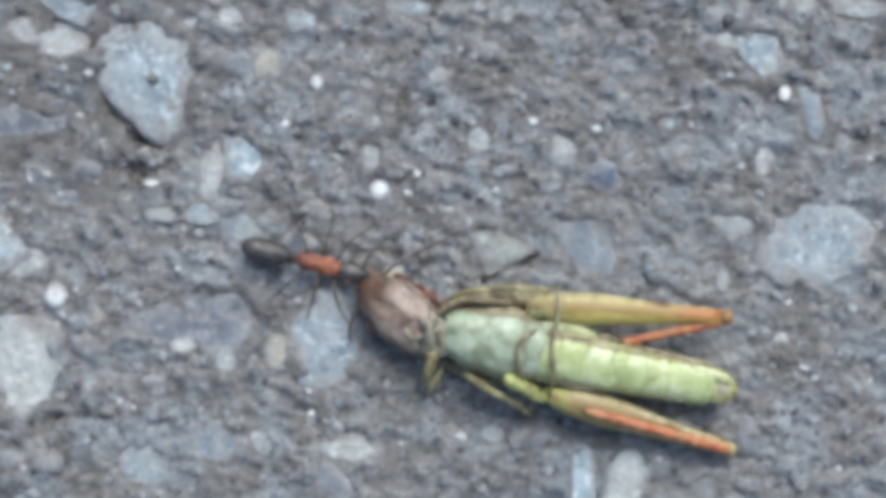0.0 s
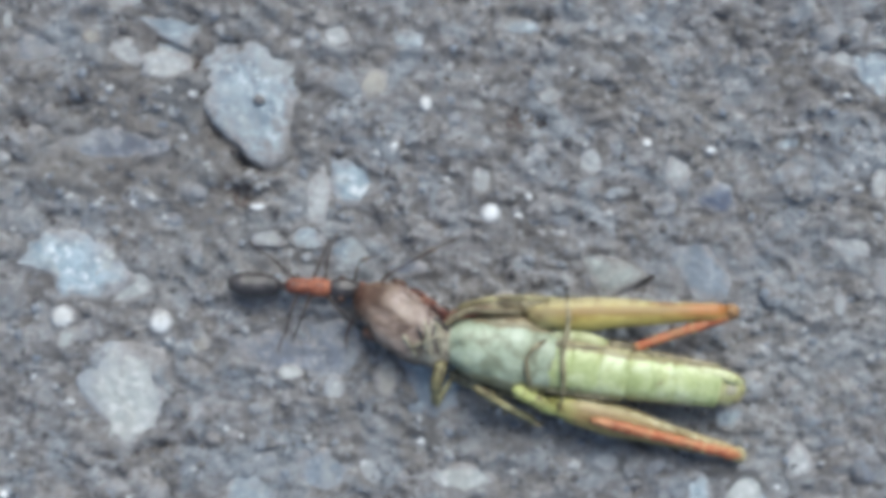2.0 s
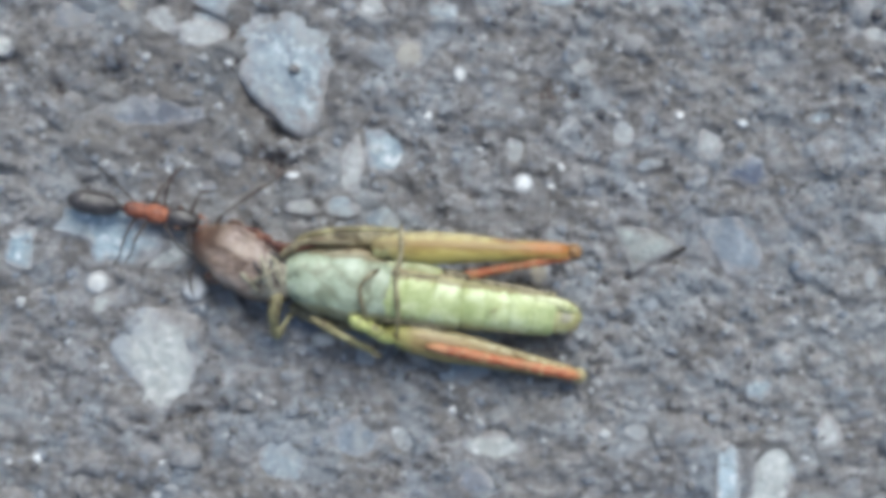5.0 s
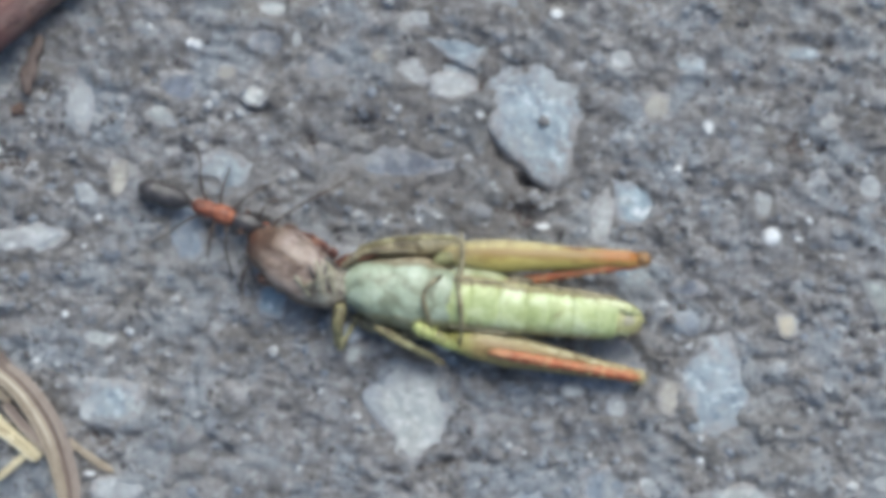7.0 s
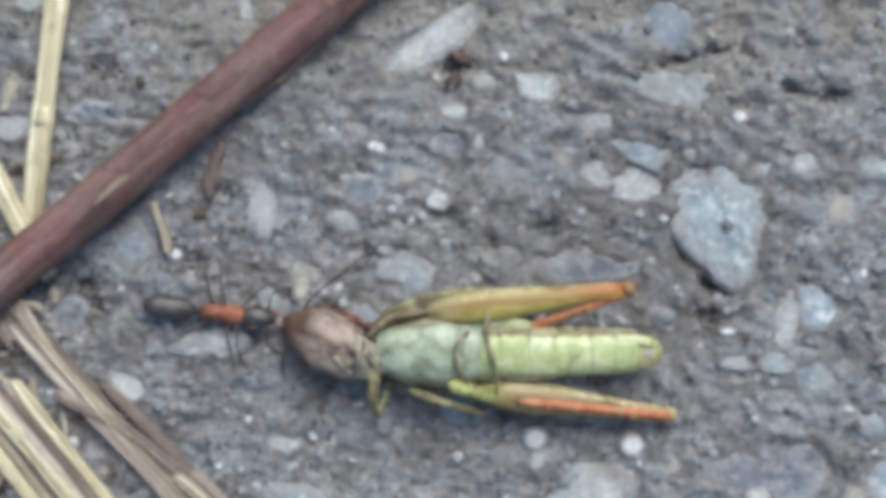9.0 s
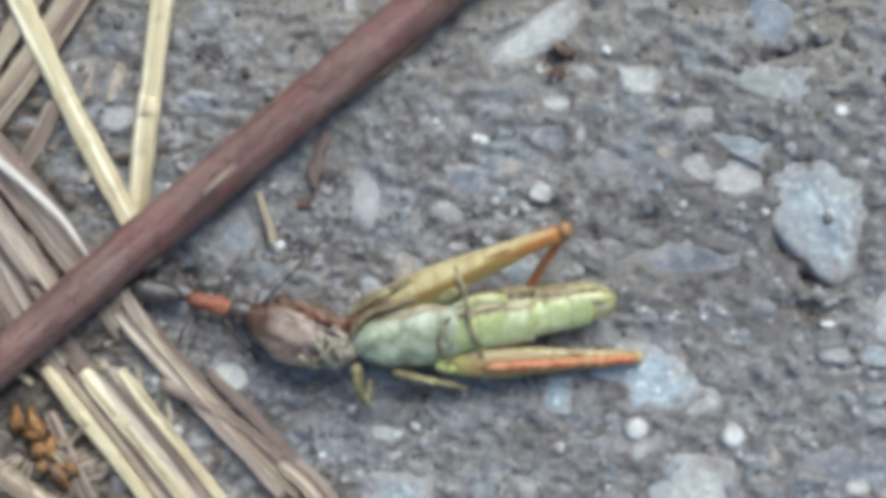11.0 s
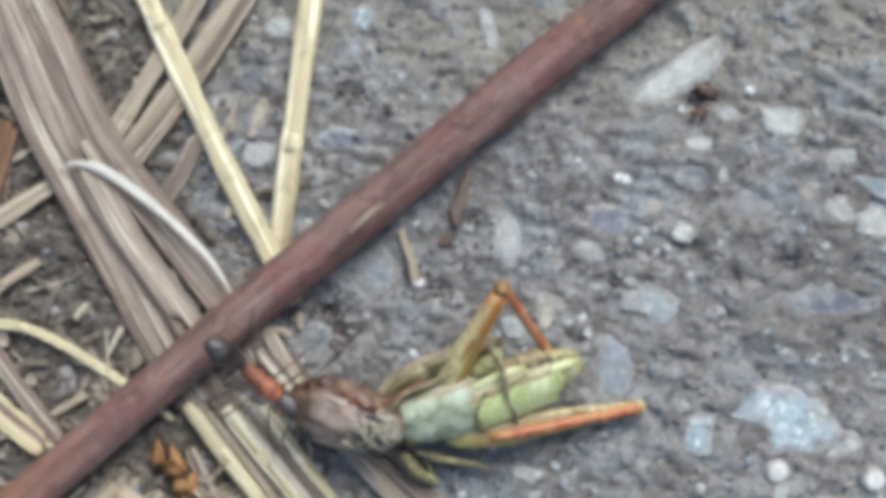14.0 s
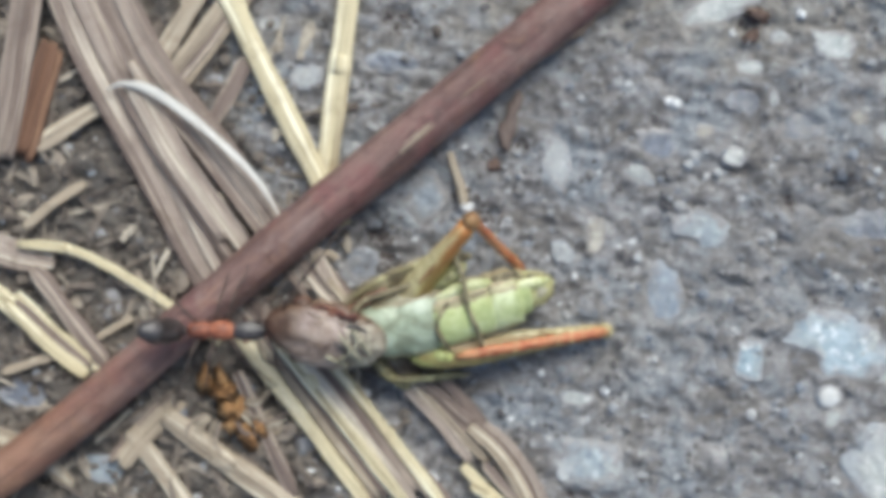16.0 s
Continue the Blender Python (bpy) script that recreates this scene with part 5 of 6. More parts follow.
def build_grasshopper():
    g = empty("grasshopper")
    m = {"thing": g}
    # thorax, pale plates turned up
    bm = bmesh.new()
    loft(bm, [(-3.7, 0.35, -0.2, 0.25, 0.3), (-3.35, 0.32, -0.1, 0.72, 0.8), (-2.7, 0.25, 0, 1.22, 1.22), (-1.9, 0.15, 0, 1.6, 1.55), (-1.0, 0.1, 0, 1.9, 1.78), (-0.8, 0.1, 0, 1.86, 1.70), (0.3, 0.1, 0, 2.08, 1.88),
              (1.3, 0.1, 0, 2.16, 1.9), (1.55, 0.1, 0, 2.08, 1.8), (2.5, 0.05, 0, 1.98, 1.72), (3.1, 0, 0, 1.78, 1.6), (3.6, 0, 0, 1.2, 1.2)], 32, 2.25)
    part("thorax", bm, THORAX, g, "pale grey-green underside of the thorax", skin=0.03)
    for x, y, r in ((-1.9, 0.62, 0.5), (-1.5, -0.5, 0.5), (0.2, 0.85, 0.75), (0.4, -0.65, 0.75), (2.1, 0.1, 0.8)):
        bm = bmesh.new()
        egg(bm, (x, y, 1.44 if x > -1 else 1.28), (r * 1.25, r * 1.1, 0.28), (-14 * y, 0, 15))
        part("breast_plate", bm, THORAX, g, skin=0.02)
    # wing covers along the flank
    limb("wing_cover", g, WING, [(-3.2, 1.5, -0.2), (-1.2, 2.5, 0.1), (1.2, 2.95, 0.1), (3.0, 3.1, 0.0), (4.5, 2.9, -0.3)], lambda f: 0.2 + 0.42 * math.sin(math.pi * (0.12 + 0.8 * f)), "olive-brown folded wing cover", 10, 0.6)
    limb("wing_edge", g, LEG, [(-2.6, 2.2, 0.3), (-1.2, 2.85, 0.4), (1.2, 3.35, 0.4), (3.2, 3.6, 0.3)], lambda f: 0.13 + 0.04 * math.sin(23 * f), "paler olive wing edge", 7)
    limb("wing_cover", g, WING, [(-2.6, -1.6, -0.7), (0.0, -2.0, -0.9), (4.0, -1.9, -0.9)], lambda f: 0.2 + 0.4 * math.sin(math.pi * (0.1 + 0.8 * f)), "olive-brown folded wing cover", 10, 0.7)
    limb("wing_fold", g, FOLD, [(-3.3, 1.3, -0.9), (-1.2, 2.0, -0.95), (1.4, 2.45, -0.95), (4.2, 2.6, -1.0)], lambda f: 0.30 + 0.38 * math.sin(math.pi * (0.15 + 0.75 * f)), "pale buff outer fold of the wing", 12, 0.9)
    limb("neck_membrane", g, RED, [(-3.7, 1.1, 0.5), (-2.8, 1.7, 0.75), (-1.6, 2.2, 0.75), (-0.6, 2.45, 0.6)], lambda f: 0.42 - 0.2 * f, "dark red membrane", 8, 0.7)
    # small legs, folded
    m["forelegs"] = [limb("foreleg", g, LEG, [(-3.0, -0.9, 1.0), (-3.15, -2.1, 0.9), (-3.0, -3.5, -0.2)], lambda f: 0.42 - 0.12 * f),
                     limb("foreleg", g, LEG, [(-2.95, -3.6, -0.2), (-2.7, -2.9, -0.5), (-2.35, -2.0, -0.7)], lambda f: 0.19 - 0.06 * f)]
    m["midlegs"] = [limb("middle_leg", g, LEG, [(-1.1, -2.0, 0.9), (0.8, -2.8, 0.5), (3.1, -3.7, -0.3)], lambda f: 0.29 - 0.09 * f),
                    limb("middle_leg", g, WING, [(3.2, -3.75, -0.2), (1.6, -3.25, -0.1), (-0.6, -2.35, 0.2)], lambda f: 0.2 - 0.05 * f)]
    limb("middle_leg", g, WING, [(2.5, 1.3, 1.65), (1.6, 0.3, 2.05), (1.75, -0.7, 2.0), (2.3, -2.0, 1.4)], lambda f: 0.17 - 0.06 * f)
    limb("foreleg", g, WING, [(-3.2, 1.2, 1.2), (-2.2, 2.1, 1.0), (-0.8, 2.35, 1.0), (0.9, 2.5, 0.9)], lambda f: 0.24 - 0.08 * f)
    limb("middle_leg", g, WING, [(3.3, 4.0, 0.9), (3.55, 2.3, 1.75), (3.5, 0.7, 2.0), (3.85, -1.2, 1.75), (3.9, -2.6, 0.8)], lambda f: 0.17 - 0.08 * f)
    limb("hip", g, OLIVE, [(1.9, 1.95, 0.7), (2.9, 2.4, 0.75), (4.0, 2.85, 0.5)], lambda f: 0.52 * math.sin(math.pi * (0.12 + 0.78 * f)), "swollen yellow-green hip")
    limb("hip", g, HIP, [(1.7, -1.75, 0.8), (2.6, -2.25, 0.95), (3.9, -2.75, 0.5)], lambda f: 0.40 * math.sin(math.pi * (0.15 + 0.7 * f)) ** 0.7, "swollen yellow-green hip")
    bm = bmesh.new()
    egg(bm, (1.75, -1.95, 1.2), (0.72, 0.42, 0.5), (0, 0, -25))
    part("hip_joint", bm, KNOB, g, "bright yellow-green joint of the hind leg", skin=0.05)
    # head, mouth end at its own origin
    bm = bmesh.new()
    loft(bm, [(-0.05, 0, -0.35, 0.3, 0.35), (0.25, 0, -0.25, 0.72, 0.72), (0.8, 0.05, -0.1, 1.15, 1.15), (1.5, 0.08, 0, 1.5, 1.45), (2.3, 0.05, 0, 1.78, 1.66), (3.0, 0, 0, 1.92, 1.74), (3.3, 0, 0, 1.84, 1.64),
              (4.1, -0.05, 0, 1.84, 1.62), (4.9, -0.1, 0, 1.68, 1.5), (5.15, -0.1, 0, 1.56, 1.36), (5.8, -0.1, 0, 1.42, 1.25), (6.4, -0.05, 0, 1.12, 1.0), (6.8, 0, 0, 0.7, 0.7)], 30, 2.2)
    head = m["head"] = part("head", bm, HEAD, g, "brown head and collar", skin=0.3)
    for y in (1.75, -1.75):
        bm = bmesh.new()
        egg(bm, (1.9, y * 0.94, -0.3), (0.55, 0.34, 0.5))
        part("eye", bm, EYE, head, "dark compound eye")
    limb("mouthpart", head, RED, [(3.4, 1.5, 0.9), (4.0, 1.72, 0.95), (4.5, 1.6, 1.08), (5.2, 1.6, 0.85)], lambda f: 0.19 + 0.07 * math.sin(17 * f), "dark red mouthpart", 9, 0.45)
    limb("mouthpart", head, RED, [(2.5, 1.6, 0.55), (3.2, 1.85, 0.62), (4.0, 1.85, 0.75)], lambda f: 0.16 + 0.06 * math.sin(14 * f), "dark red mouthpart")
    for a, b, c, w in (((4.0, 0.9, 1.45), (4.7, 0.2, 1.72), (5.5, -0.9, 1.25), 0.13), ((4.3, -0.9, 1.4), (4.9, -0.2, 1.68), (5.5, 0.7, 1.3), 0.12), ((4.9, 0.9, 1.2), (5.5, 0.3, 1.4), (6.1, -0.6, 1.1), 0.14),
                       ((3.6, -0.6, 1.62), (4.2, -0.9, 1.5), (4.8, -1.25, 1.15), 0.10)):
        limb("palp", head, PALP, [a, b, c], lambda f, w=w: w - 0.4 * w * f, "thin pale palp")
    for a, b, c in (((3.9, 0.3, 1.6), (4.4, 0.0, 1.66), (4.9, -0.7, 1.42)), ((4.8, 0.75, 1.3), (5.2, 0.1, 1.45), (5.7, -0.4, 1.28)), ((4.5, 1.1, 1.15), (5.2, 1.05, 1.05), (5.9, 0.7, 0.95))):
        limb("crease", head, DARK, [a, b, c], lambda f: 0.10 - 0.03 * f, "dark crease between the mouthparts", 6)
    limb("antenna", head, HAIR, [(0.9, 1.1, 0.2), (1.2, 2.1, 0.4), (2.3, 3.9, 0.3), (3.7, 6.1, -0.5)], lambda f: 0.09 - 0.03 * f, "thin dark antenna", 6)
    limb("antenna", head, HAIR, [(0.7, -1.0, 0.0), (0.6, -2.2, -0.6), (1.2, -3.4, -1.3)], lambda f: 0.1 - 0.04 * f, "thin dark antenna", 6)
    # abdomen in two rigid lengths, the hind one sliding into the fore one
    front = m["front"] = belly_plates(g, -0.6, 4.3, 3, 1.74, 1.66, 1.62, 1.54)
    front.name = "fore_abdomen"
    tagged(front, "yellow-green overlapping belly plates")
    limb("flank_fold", front, WING, [(-0.3, -1.55, 0.85), (1.8, -1.58, 0.8), (4.0, -1.52, 0.75)], lambda f: 0.16 * (0.6 + 0.4 * math.sin(3.1 * f)), "brown flank fold", 8, 0.6)
    limb("flank_fold", front, WING, [(-0.2, 1.12, 1.25), (1.8, 1.15, 1.2), (4.2, 1.25, 0.95)], lambda f: 0.11 * (0.6 + 0.4 * math.sin(3.1 * f)), "brown flank fold", 8, 0.6)
    limb("flank_lobe", front, LOBE, [(-0.4, 1.5, 0.85), (1.0, 1.62, 0.9), (2.4, 1.5, 0.85), (3.2, 1.35, 0.8)], lambda f: 0.42 * math.sin(math.pi * (0.15 + 0.75 * f)), "pale yellow flank lobe", 9, 0.6)
    limb("flank_fold", front, WING, [(2.9, 1.45, 0.8), (3.6, 1.5, 0.8), (4.6, 1.4, 0.7)], lambda f: 0.3, "brown flank fold", 8, 0.6)
    rear = m["rear"] = belly_plates(g, -8.2, -1.6, 5, 1.61, 1.28, 1.49, 1.2)
    rear.name = "hind_abdomen"
    tagged(rear, "yellow-green overlapping belly plates")
    bm = bmesh.new()
    loft(bm, [(-1.8, 0, 0, 1.05, 0.95), (-1.6, 0, 0, 1.08, 1.0), (-0.9, 0, 0, 0.95, 0.9), (-0.45, 0, 0, 0.76, 0.72), (-0.15, 0, 0, 0.5, 0.5), (0.0, 0, 0, 0.22, 0.22)], 22, 2.3)
    part("tail_tip", bm, TIP, rear, "straw-yellow tail tip", skin=0.1)
    for y in (0.62, -0.62):
        limb("tail_valve", rear, WING, [(-1.5, y * 1.5, 0.45), (-0.8, y * 1.3, 0.4), (-0.15, y * 0.7, 0.3)], lambda f: 0.2 - 0.08 * f, "brown edge of the tail tip", 6)
    limb("tail_valve", rear, LOBE, [(-3.3, 0.75, 0.85), (-2.0, 0.72, 0.95), (-0.9, 0.55, 0.78), (-0.2, 0.3, 0.42)], lambda f: 0.34 * math.sin(math.pi * (0.2 + 0.7 * f)), "pale upper tail valve", 9, 0.7)
    bm = bmesh.new()
    egg(bm, (-1.0, -0.05, 0.72), (0.5, 0.42, 0.22), (0, 14, 0))
    part("tail_plate", bm, PALP, rear, "dull grey end plate", skin=0.04)
    limb("flank_fold", rear, WING, [(-6.8, 1.33, 0.78), (-4.0, 1.2, 0.72), (-1.6, 1.0, 0.6)], lambda f: 0.22 * (0.6 + 0.4 * math.sin(3.1 * f)), "brown flank fold", 8, 0.6)
    # hind legs: origin at the knee
    for key, shin in (("lowleg", "lowtibia"), ("upleg", "uptibia")):
        bm = bmesh.new()
        prof = ((-11.6, 0.35), (-11.0, 0.66), (-9.8, 0.98), (-8.0, 1.04), (-6.0, 0.90), (-4.0, 0.72), (-2.2, 0.57), (-1.0, 0.50), (-0.4, 0.50))
        loft(bm, [(x, 0, 0, r * 0.92, r * 0.95) for x, r in prof], 16, 2.4)
        fem = m[key] = part("hind_femur", bm, FEMUR if key == "upleg" else LOW_FEMUR, g, "club-shaped yellow and amber hind femur", skin=0.12)
        bm = bmesh.new()
        egg(bm, (-0.05, 0, 0), (0.52, 0.48, 0.5))
        part("knee", bm, KNEE if key == "upleg" else STRIPE, fem, "brown knee joint" if key == "upleg" else "straw-yellow knee joint")
        s = -1 if key == "lowleg" else 1
        limb("femur_ridge", fem, KNEE, [(-10.5, 0.62 * s, 0.42), (-6, 0.56 * s, 0.42), (-1.0, 0.26 * s, 0.24)], lambda f: 0.10 + 0.05 * math.sin(60 * f), "dark serrated ridge", 6)
        m[shin] = limb("tibia", fem, TIBIA, [(0.0, 0, 0), (-2.0, 0, 0), (-5.0, 0, 0), (-9.2 if key == "lowleg" else -7.4, 0, 0)], lambda f, up=key == "upleg": (0.31 if up else 0.33) - 0.04 * math.sin(3.1 * f), "orange-red hind shin", 10)
    for key, long in (("lowtibia", 8.6), ("uptibia", 7.4)):
        for k in range(7):
            for y in (0.16, -0.16):
                x = -2.2 - k * (long - 2.6) / 7
                limb("spine", m[key], TIP, [(x, y, 0.08), (x - 0.12, 1.7 * y, 0.12), (x - 0.26, 2.0 * y, 0.14)], lambda f: 0.045 - 0.03 * f, "", 5)
    m["lowtibia"].matrix_basis = place(0, 0.0, 0.46, 0, 4.2, 1.4)
    limb("femur_stripe", m["lowleg"], STRIPE, [(-10.2, 0.55, 0.72), (-6.0, 0.52, 0.62), (-2.6, 0.34, 0.5), (-0.5, 0.22, 0.40)], lambda f: 0.24 - 0.08 * f, "pale straw-coloured upper edge", 8, 0.6)
    tagged(g, "dead green grasshopper on its back, dragged over the asphalt", "grasshopper")
    return m


hopper = build_grasshopper()


# ---------------------------------------------------------------- the ant that drags it
def build_ant():
    a = empty("ant")
    m = {"thing": a, "legs": []}
    bm = bmesh.new()
    loft(bm, [(-1.35, 0, 0, 0.25, 0.25), (-1.1, 0, 0.05, 0.42, 0.45), (-0.5, 0, 0.02, 0.5, 0.5), (-0.2, 0, -0.03, 0.42, 0.42), (0.2, 0, 0.1, 0.55, 0.54), (0.7, 0, 0.1, 0.55, 0.52), (1.1, 0, 0.0, 0.4, 0.38),
              (1.3, 0, -0.05, 0.2, 0.2)], 16)
    part("thorax", bm, RUFOUS, a, "rusty orange thorax")
    bm = bmesh.new()
    egg(bm, (-1.0, 0, 0.10), (0.5, 0.46, 0.42))
    part("propodeum", bm, RUFOUS_DARK, a, "dark reddish rear of the thorax")
    bm = bmesh.new()
    egg(bm, (-1.55, 0, 0.12), (0.16, 0.26, 0.36))
    part("petiole", bm, DARK, a, "dark waist scale")
    bm = bmesh.new()
    loft(bm, [(-4.8, 0, -0.02, 0.16, 0.16), (-4.65, 0, 0, 0.38, 0.38), (-4.2, 0, 0.03, 0.62, 0.6), (-3.6, 0, 0.06, 0.76, 0.74), (-3.5, 0, 0.06, 0.66, 0.64), (-2.9, 0, 0.06, 0.74, 0.72), (-2.8, 0, 0.06, 0.69, 0.66),
              (-2.2, 0, 0.03, 0.6, 0.56), (-1.85, 0, 0, 0.34, 0.34), (-1.65, 0, 0, 0.15, 0.15)], 20)
    m["gaster"] = part("gaster", bm, DARK, a, "glossy black-brown hind body")
    bm = bmesh.new()
    loft(bm, [(1.0, 0, 0, 0.3, 0.25), (1.25, 0, 0.02, 0.5, 0.4), (1.7, 0, 0.02, 0.62, 0.48), (2.3, 0, -0.02, 0.56, 0.44), (2.75, 0, -0.08, 0.42, 0.32), (2.95, 0, -0.1, 0.2, 0.16)], 18)
    head = part("head", bm, DARK, a, "dark brown head with a reddish front")
    for s in (1, -1):
        bm = bmesh.new()
        egg(bm, (1.8, 0.62 * s, 0.25), (0.2, 0.12, 0.18))
        part("eye", bm, EYE, head, "black eye")
        limb("mandible", head, RUFOUS, [(2.8, 0.28 * s, -0.1), (3.1, 0.3 * s, -0.12), (3.4, 0.06 * s, -0.12)], lambda f: 0.12 - 0.06 * f, "reddish jaw", 6)
        limb("antenna", head, HAIR, [(2.5, 0.3 * s, 0.3), (2.7, 1.3 * s, 0.75), (3.0, 1.7 * s, 0.6), (3.9, 2.0 * s, 0.15)], lambda f: 0.07, "thin elbowed antenna", 6)
        for x, fx, tx in ((0.8, 1.5, 2.3), (0.1, 0.1, 0.0), (-0.7, -1.7, -2.7)):
            bm = bmesh.new()
            p = [(0, 0, 0), (0.45 * (fx - x), 0.7 * s, 0.55), (0.95 * (fx - x), 1.45 * s, 0.55), (1.0 * (fx - x) + 0.35 * (tx - fx), 2.0 * s, -0.2), (tx - x, 2.6 * s, -0.85), (tx - x + 0.15 * (tx - fx), 3.0 * s, -0.95)]
            tube(bm, spline(p, 5), lambda f: 0.088 - 0.05 * f, 7)
            leg = part("leg", bm, HAIR, a, "thin dark jointed leg")
            leg.matrix_basis = place(x, 0.3 * s, -0.12)
            m["legs"].append((leg, x, s))
    tagged(a, "red and black wood ant dragging a dead grasshopper backwards", "ant")
    return m


ant = build_ant()

# ---------------------------------------------------------------- stones that show singly in the asphalt
STONE_SEED = [11]
# outlines of broken stones, corner by corner
OUTLINES = {
    "elbow": [(-0.47, -1.0), (0.73, -0.78), (1.0, -0.5), (0.8, 0.94), (-0.33, 1.0), (-0.93, 0.5), (-1.0, 0.28), (-0.33, -0.56)],
    "wedge": [(-0.3, -1.0), (1.0, -0.05), (0.3, 0.5), (-1.0, 1.0), (-0.7, 0.1)],
    "slant": [(-0.1, -0.87), (1.0, -0.98), (0.55, 0.0), (-0.1, 1.0), (-0.96, 0.83), (-0.6, 0.0)],
    "shard": [(0.75, -1.0), (1.0, 0.7), (0.0, 0.75), (-1.0, 0.55), (-0.2, -0.45)],
    "lens": [(-1.0, -0.1), (-0.6, -0.75), (0.1, -1.0), (0.75, -0.75), (1.0, -0.05), (0.7, 0.7), (0.0, 1.0), (-0.65, 0.7)],
    "drop": [(-1.0, -0.55), (-0.2, -1.0), (0.6, -0.6), (1.0, 0.1), (0.85, 0.95), (0.3, 0.8), (-0.5, 0.2)],
    "ragged": [(-1.0, 0.1), (-0.3, -0.25), (-0.2, -0.9), (0.5, -1.0), (1.0, -0.3), (0.5, 0.6), (0.0, 1.0), (-0.9, 0.85)],
}


def set_stone(x, y, wide, deep, turn, tone, shape):
    """One stone chip bedded in the asphalt, worn flat on top."""
    STONE_SEED[0] += 1
    rng = random.Random(STONE_SEED[0])
    grow = 0.51 if tone == "bright" or shape == "kite" else 0.545
    a, b = wide * grow, deep * grow
    lift = 0.05 + 0.025 * min(a, b) + (0.22 * min(a, b) if tone == "bright" else 0.0)
    round_top = tone == "bright"
    rough = 0.25 if tone == "bright" else 1.0
    if shape == "oval":
        corners = [(math.cos(t), math.sin(t)) for t in (2 * math.pi * (k + 0.3 * rough * rng.uniform(-1, 1)) / 9 for k in range(9))]
    elif shape in OUTLINES:
        corners = OUTLINES[shape]
    elif shape == "block" and min(a, b) < 1.1:
        corners = [(-0.95, -0.7), (0.1, -1.0), (0.9, -0.8), (1.0, 0.2), (0.75, 0.9), (-0.15, 1.0), (-0.9, 0.7), (-1.0, -0.1)]
    elif shape == "block":
        corners = [(-0.98, -0.88), (0.1, -1.0), (0.98, -0.92), (0.95, 0.1), (0.9, 1.0), (-0.15, 0.98), (-1.0, 0.86), (-0.92, -0.1)]
    else:
        corners = [(0.12, -0.98), (0.5, -1.02), (0.74, -0.5), (0.88, 0.0), (0.98, 0.6), (1.02, 0.98), (0.0, 1.0), (-0.78, 0.97), (-1.03, 0.45), (-1.0, -0.02), (-0.58, -0.48), (-0.15, -0.8)]
    skew = 0.04 if shape == "kite" or shape in OUTLINES else 0.22 * rough if shape == "oval" else 0.13 * rough
    corners = [(u * (1 + skew * rng.uniform(-1, 1)), v * (1 + skew * rng.uniform(-1, 1))) for u, v in corners]
    n = 3 * len(corners)
    outline = []
    for k in range(n):
        f = k * len(corners) / n
        p, q, w = corners[int(f)], corners[(int(f) + 1) % len(corners)], f % 1
        jit = 1 + (0.04 if shape in OUTLINES or shape == "kite" else 0.08) * rough * rng.uniform(-1, 1)
        outline.append((a * jit * (p[0] + (q[0] - p[0]) * w), b * jit * (p[1] + (q[1] - p[1]) * w)))
    rings = ((1.06, -0.5), (1.0, 0.0), (0.9, 0.6 * lift), (0.6, lift), (0.3, lift * (1.25 if round_top else 1.0)))
    bm = bmesh.new()
    layer = bm.loops.layers.uv.verify()
    edge = {}
    loops = []
    for i, (f, z) in enumerate(rings):
        dent = 0.04 * (i > 1) * rough
        loops.append([bm.verts.new((u * f, v * f, z + rng.uniform(-dent, dent))) for u, v in outline])
    top = bm.verts.new((0, 0, lift * (1.3 if round_top else 1.0)))
    for i, loop in enumerate(loops):
        edge.update({v: rings[i][0] for v in loop})
    edge[top] = 0.0
    for p, q in zip(loops, loops[1:]):
        for k in range(n):
            bm.faces.new((p[k], p[(k + 1) % n], q[(k + 1) % n], q[k]))
    for k in range(n):
        bm.faces.new((loops[-1][k], loops[-1][(k + 1) % n], top))
    for f in bm.faces:
        for c in f.loops:
            c[layer].uv = (edge[c.vert], 0.0)
    ob = part("stone", bm, ROCKS[tone], ground)
    ob.matrix_basis = place(x, y, bed(x, y, a, b) + (0.06 if tone in ("bright", "butter") else -0.10 if tone in ("slate", "steel") else -0.06), rng.uniform(-2, 2), rng.uniform(-2, 2), turn)
    return ob


for row in STONES:
    set_stone(*row)


def set_chip(x, y, z, points):
    """One of the larger worn chips between the stones."""
    n = len(points) // 2
    me = bpy.data.meshes.new("stone_chip")
    faces = []
    for k in range(n):
        a, b = k, (k + 1) % n
        faces += [(a, b, b + n, a + n), (a + n, b + n, 2 * n)]
    me.from_pydata([(p * MM, q * MM, h * MM) for p, q, h in points], [], faces)
    me.shade_smooth()
    me.materials.append(CHIP)
    ob = new("stone_chip", me)
    ob.parent = ground
    ob.matrix_basis = place(x, y, z)


for row in SINGLES:
    set_chip(*row)


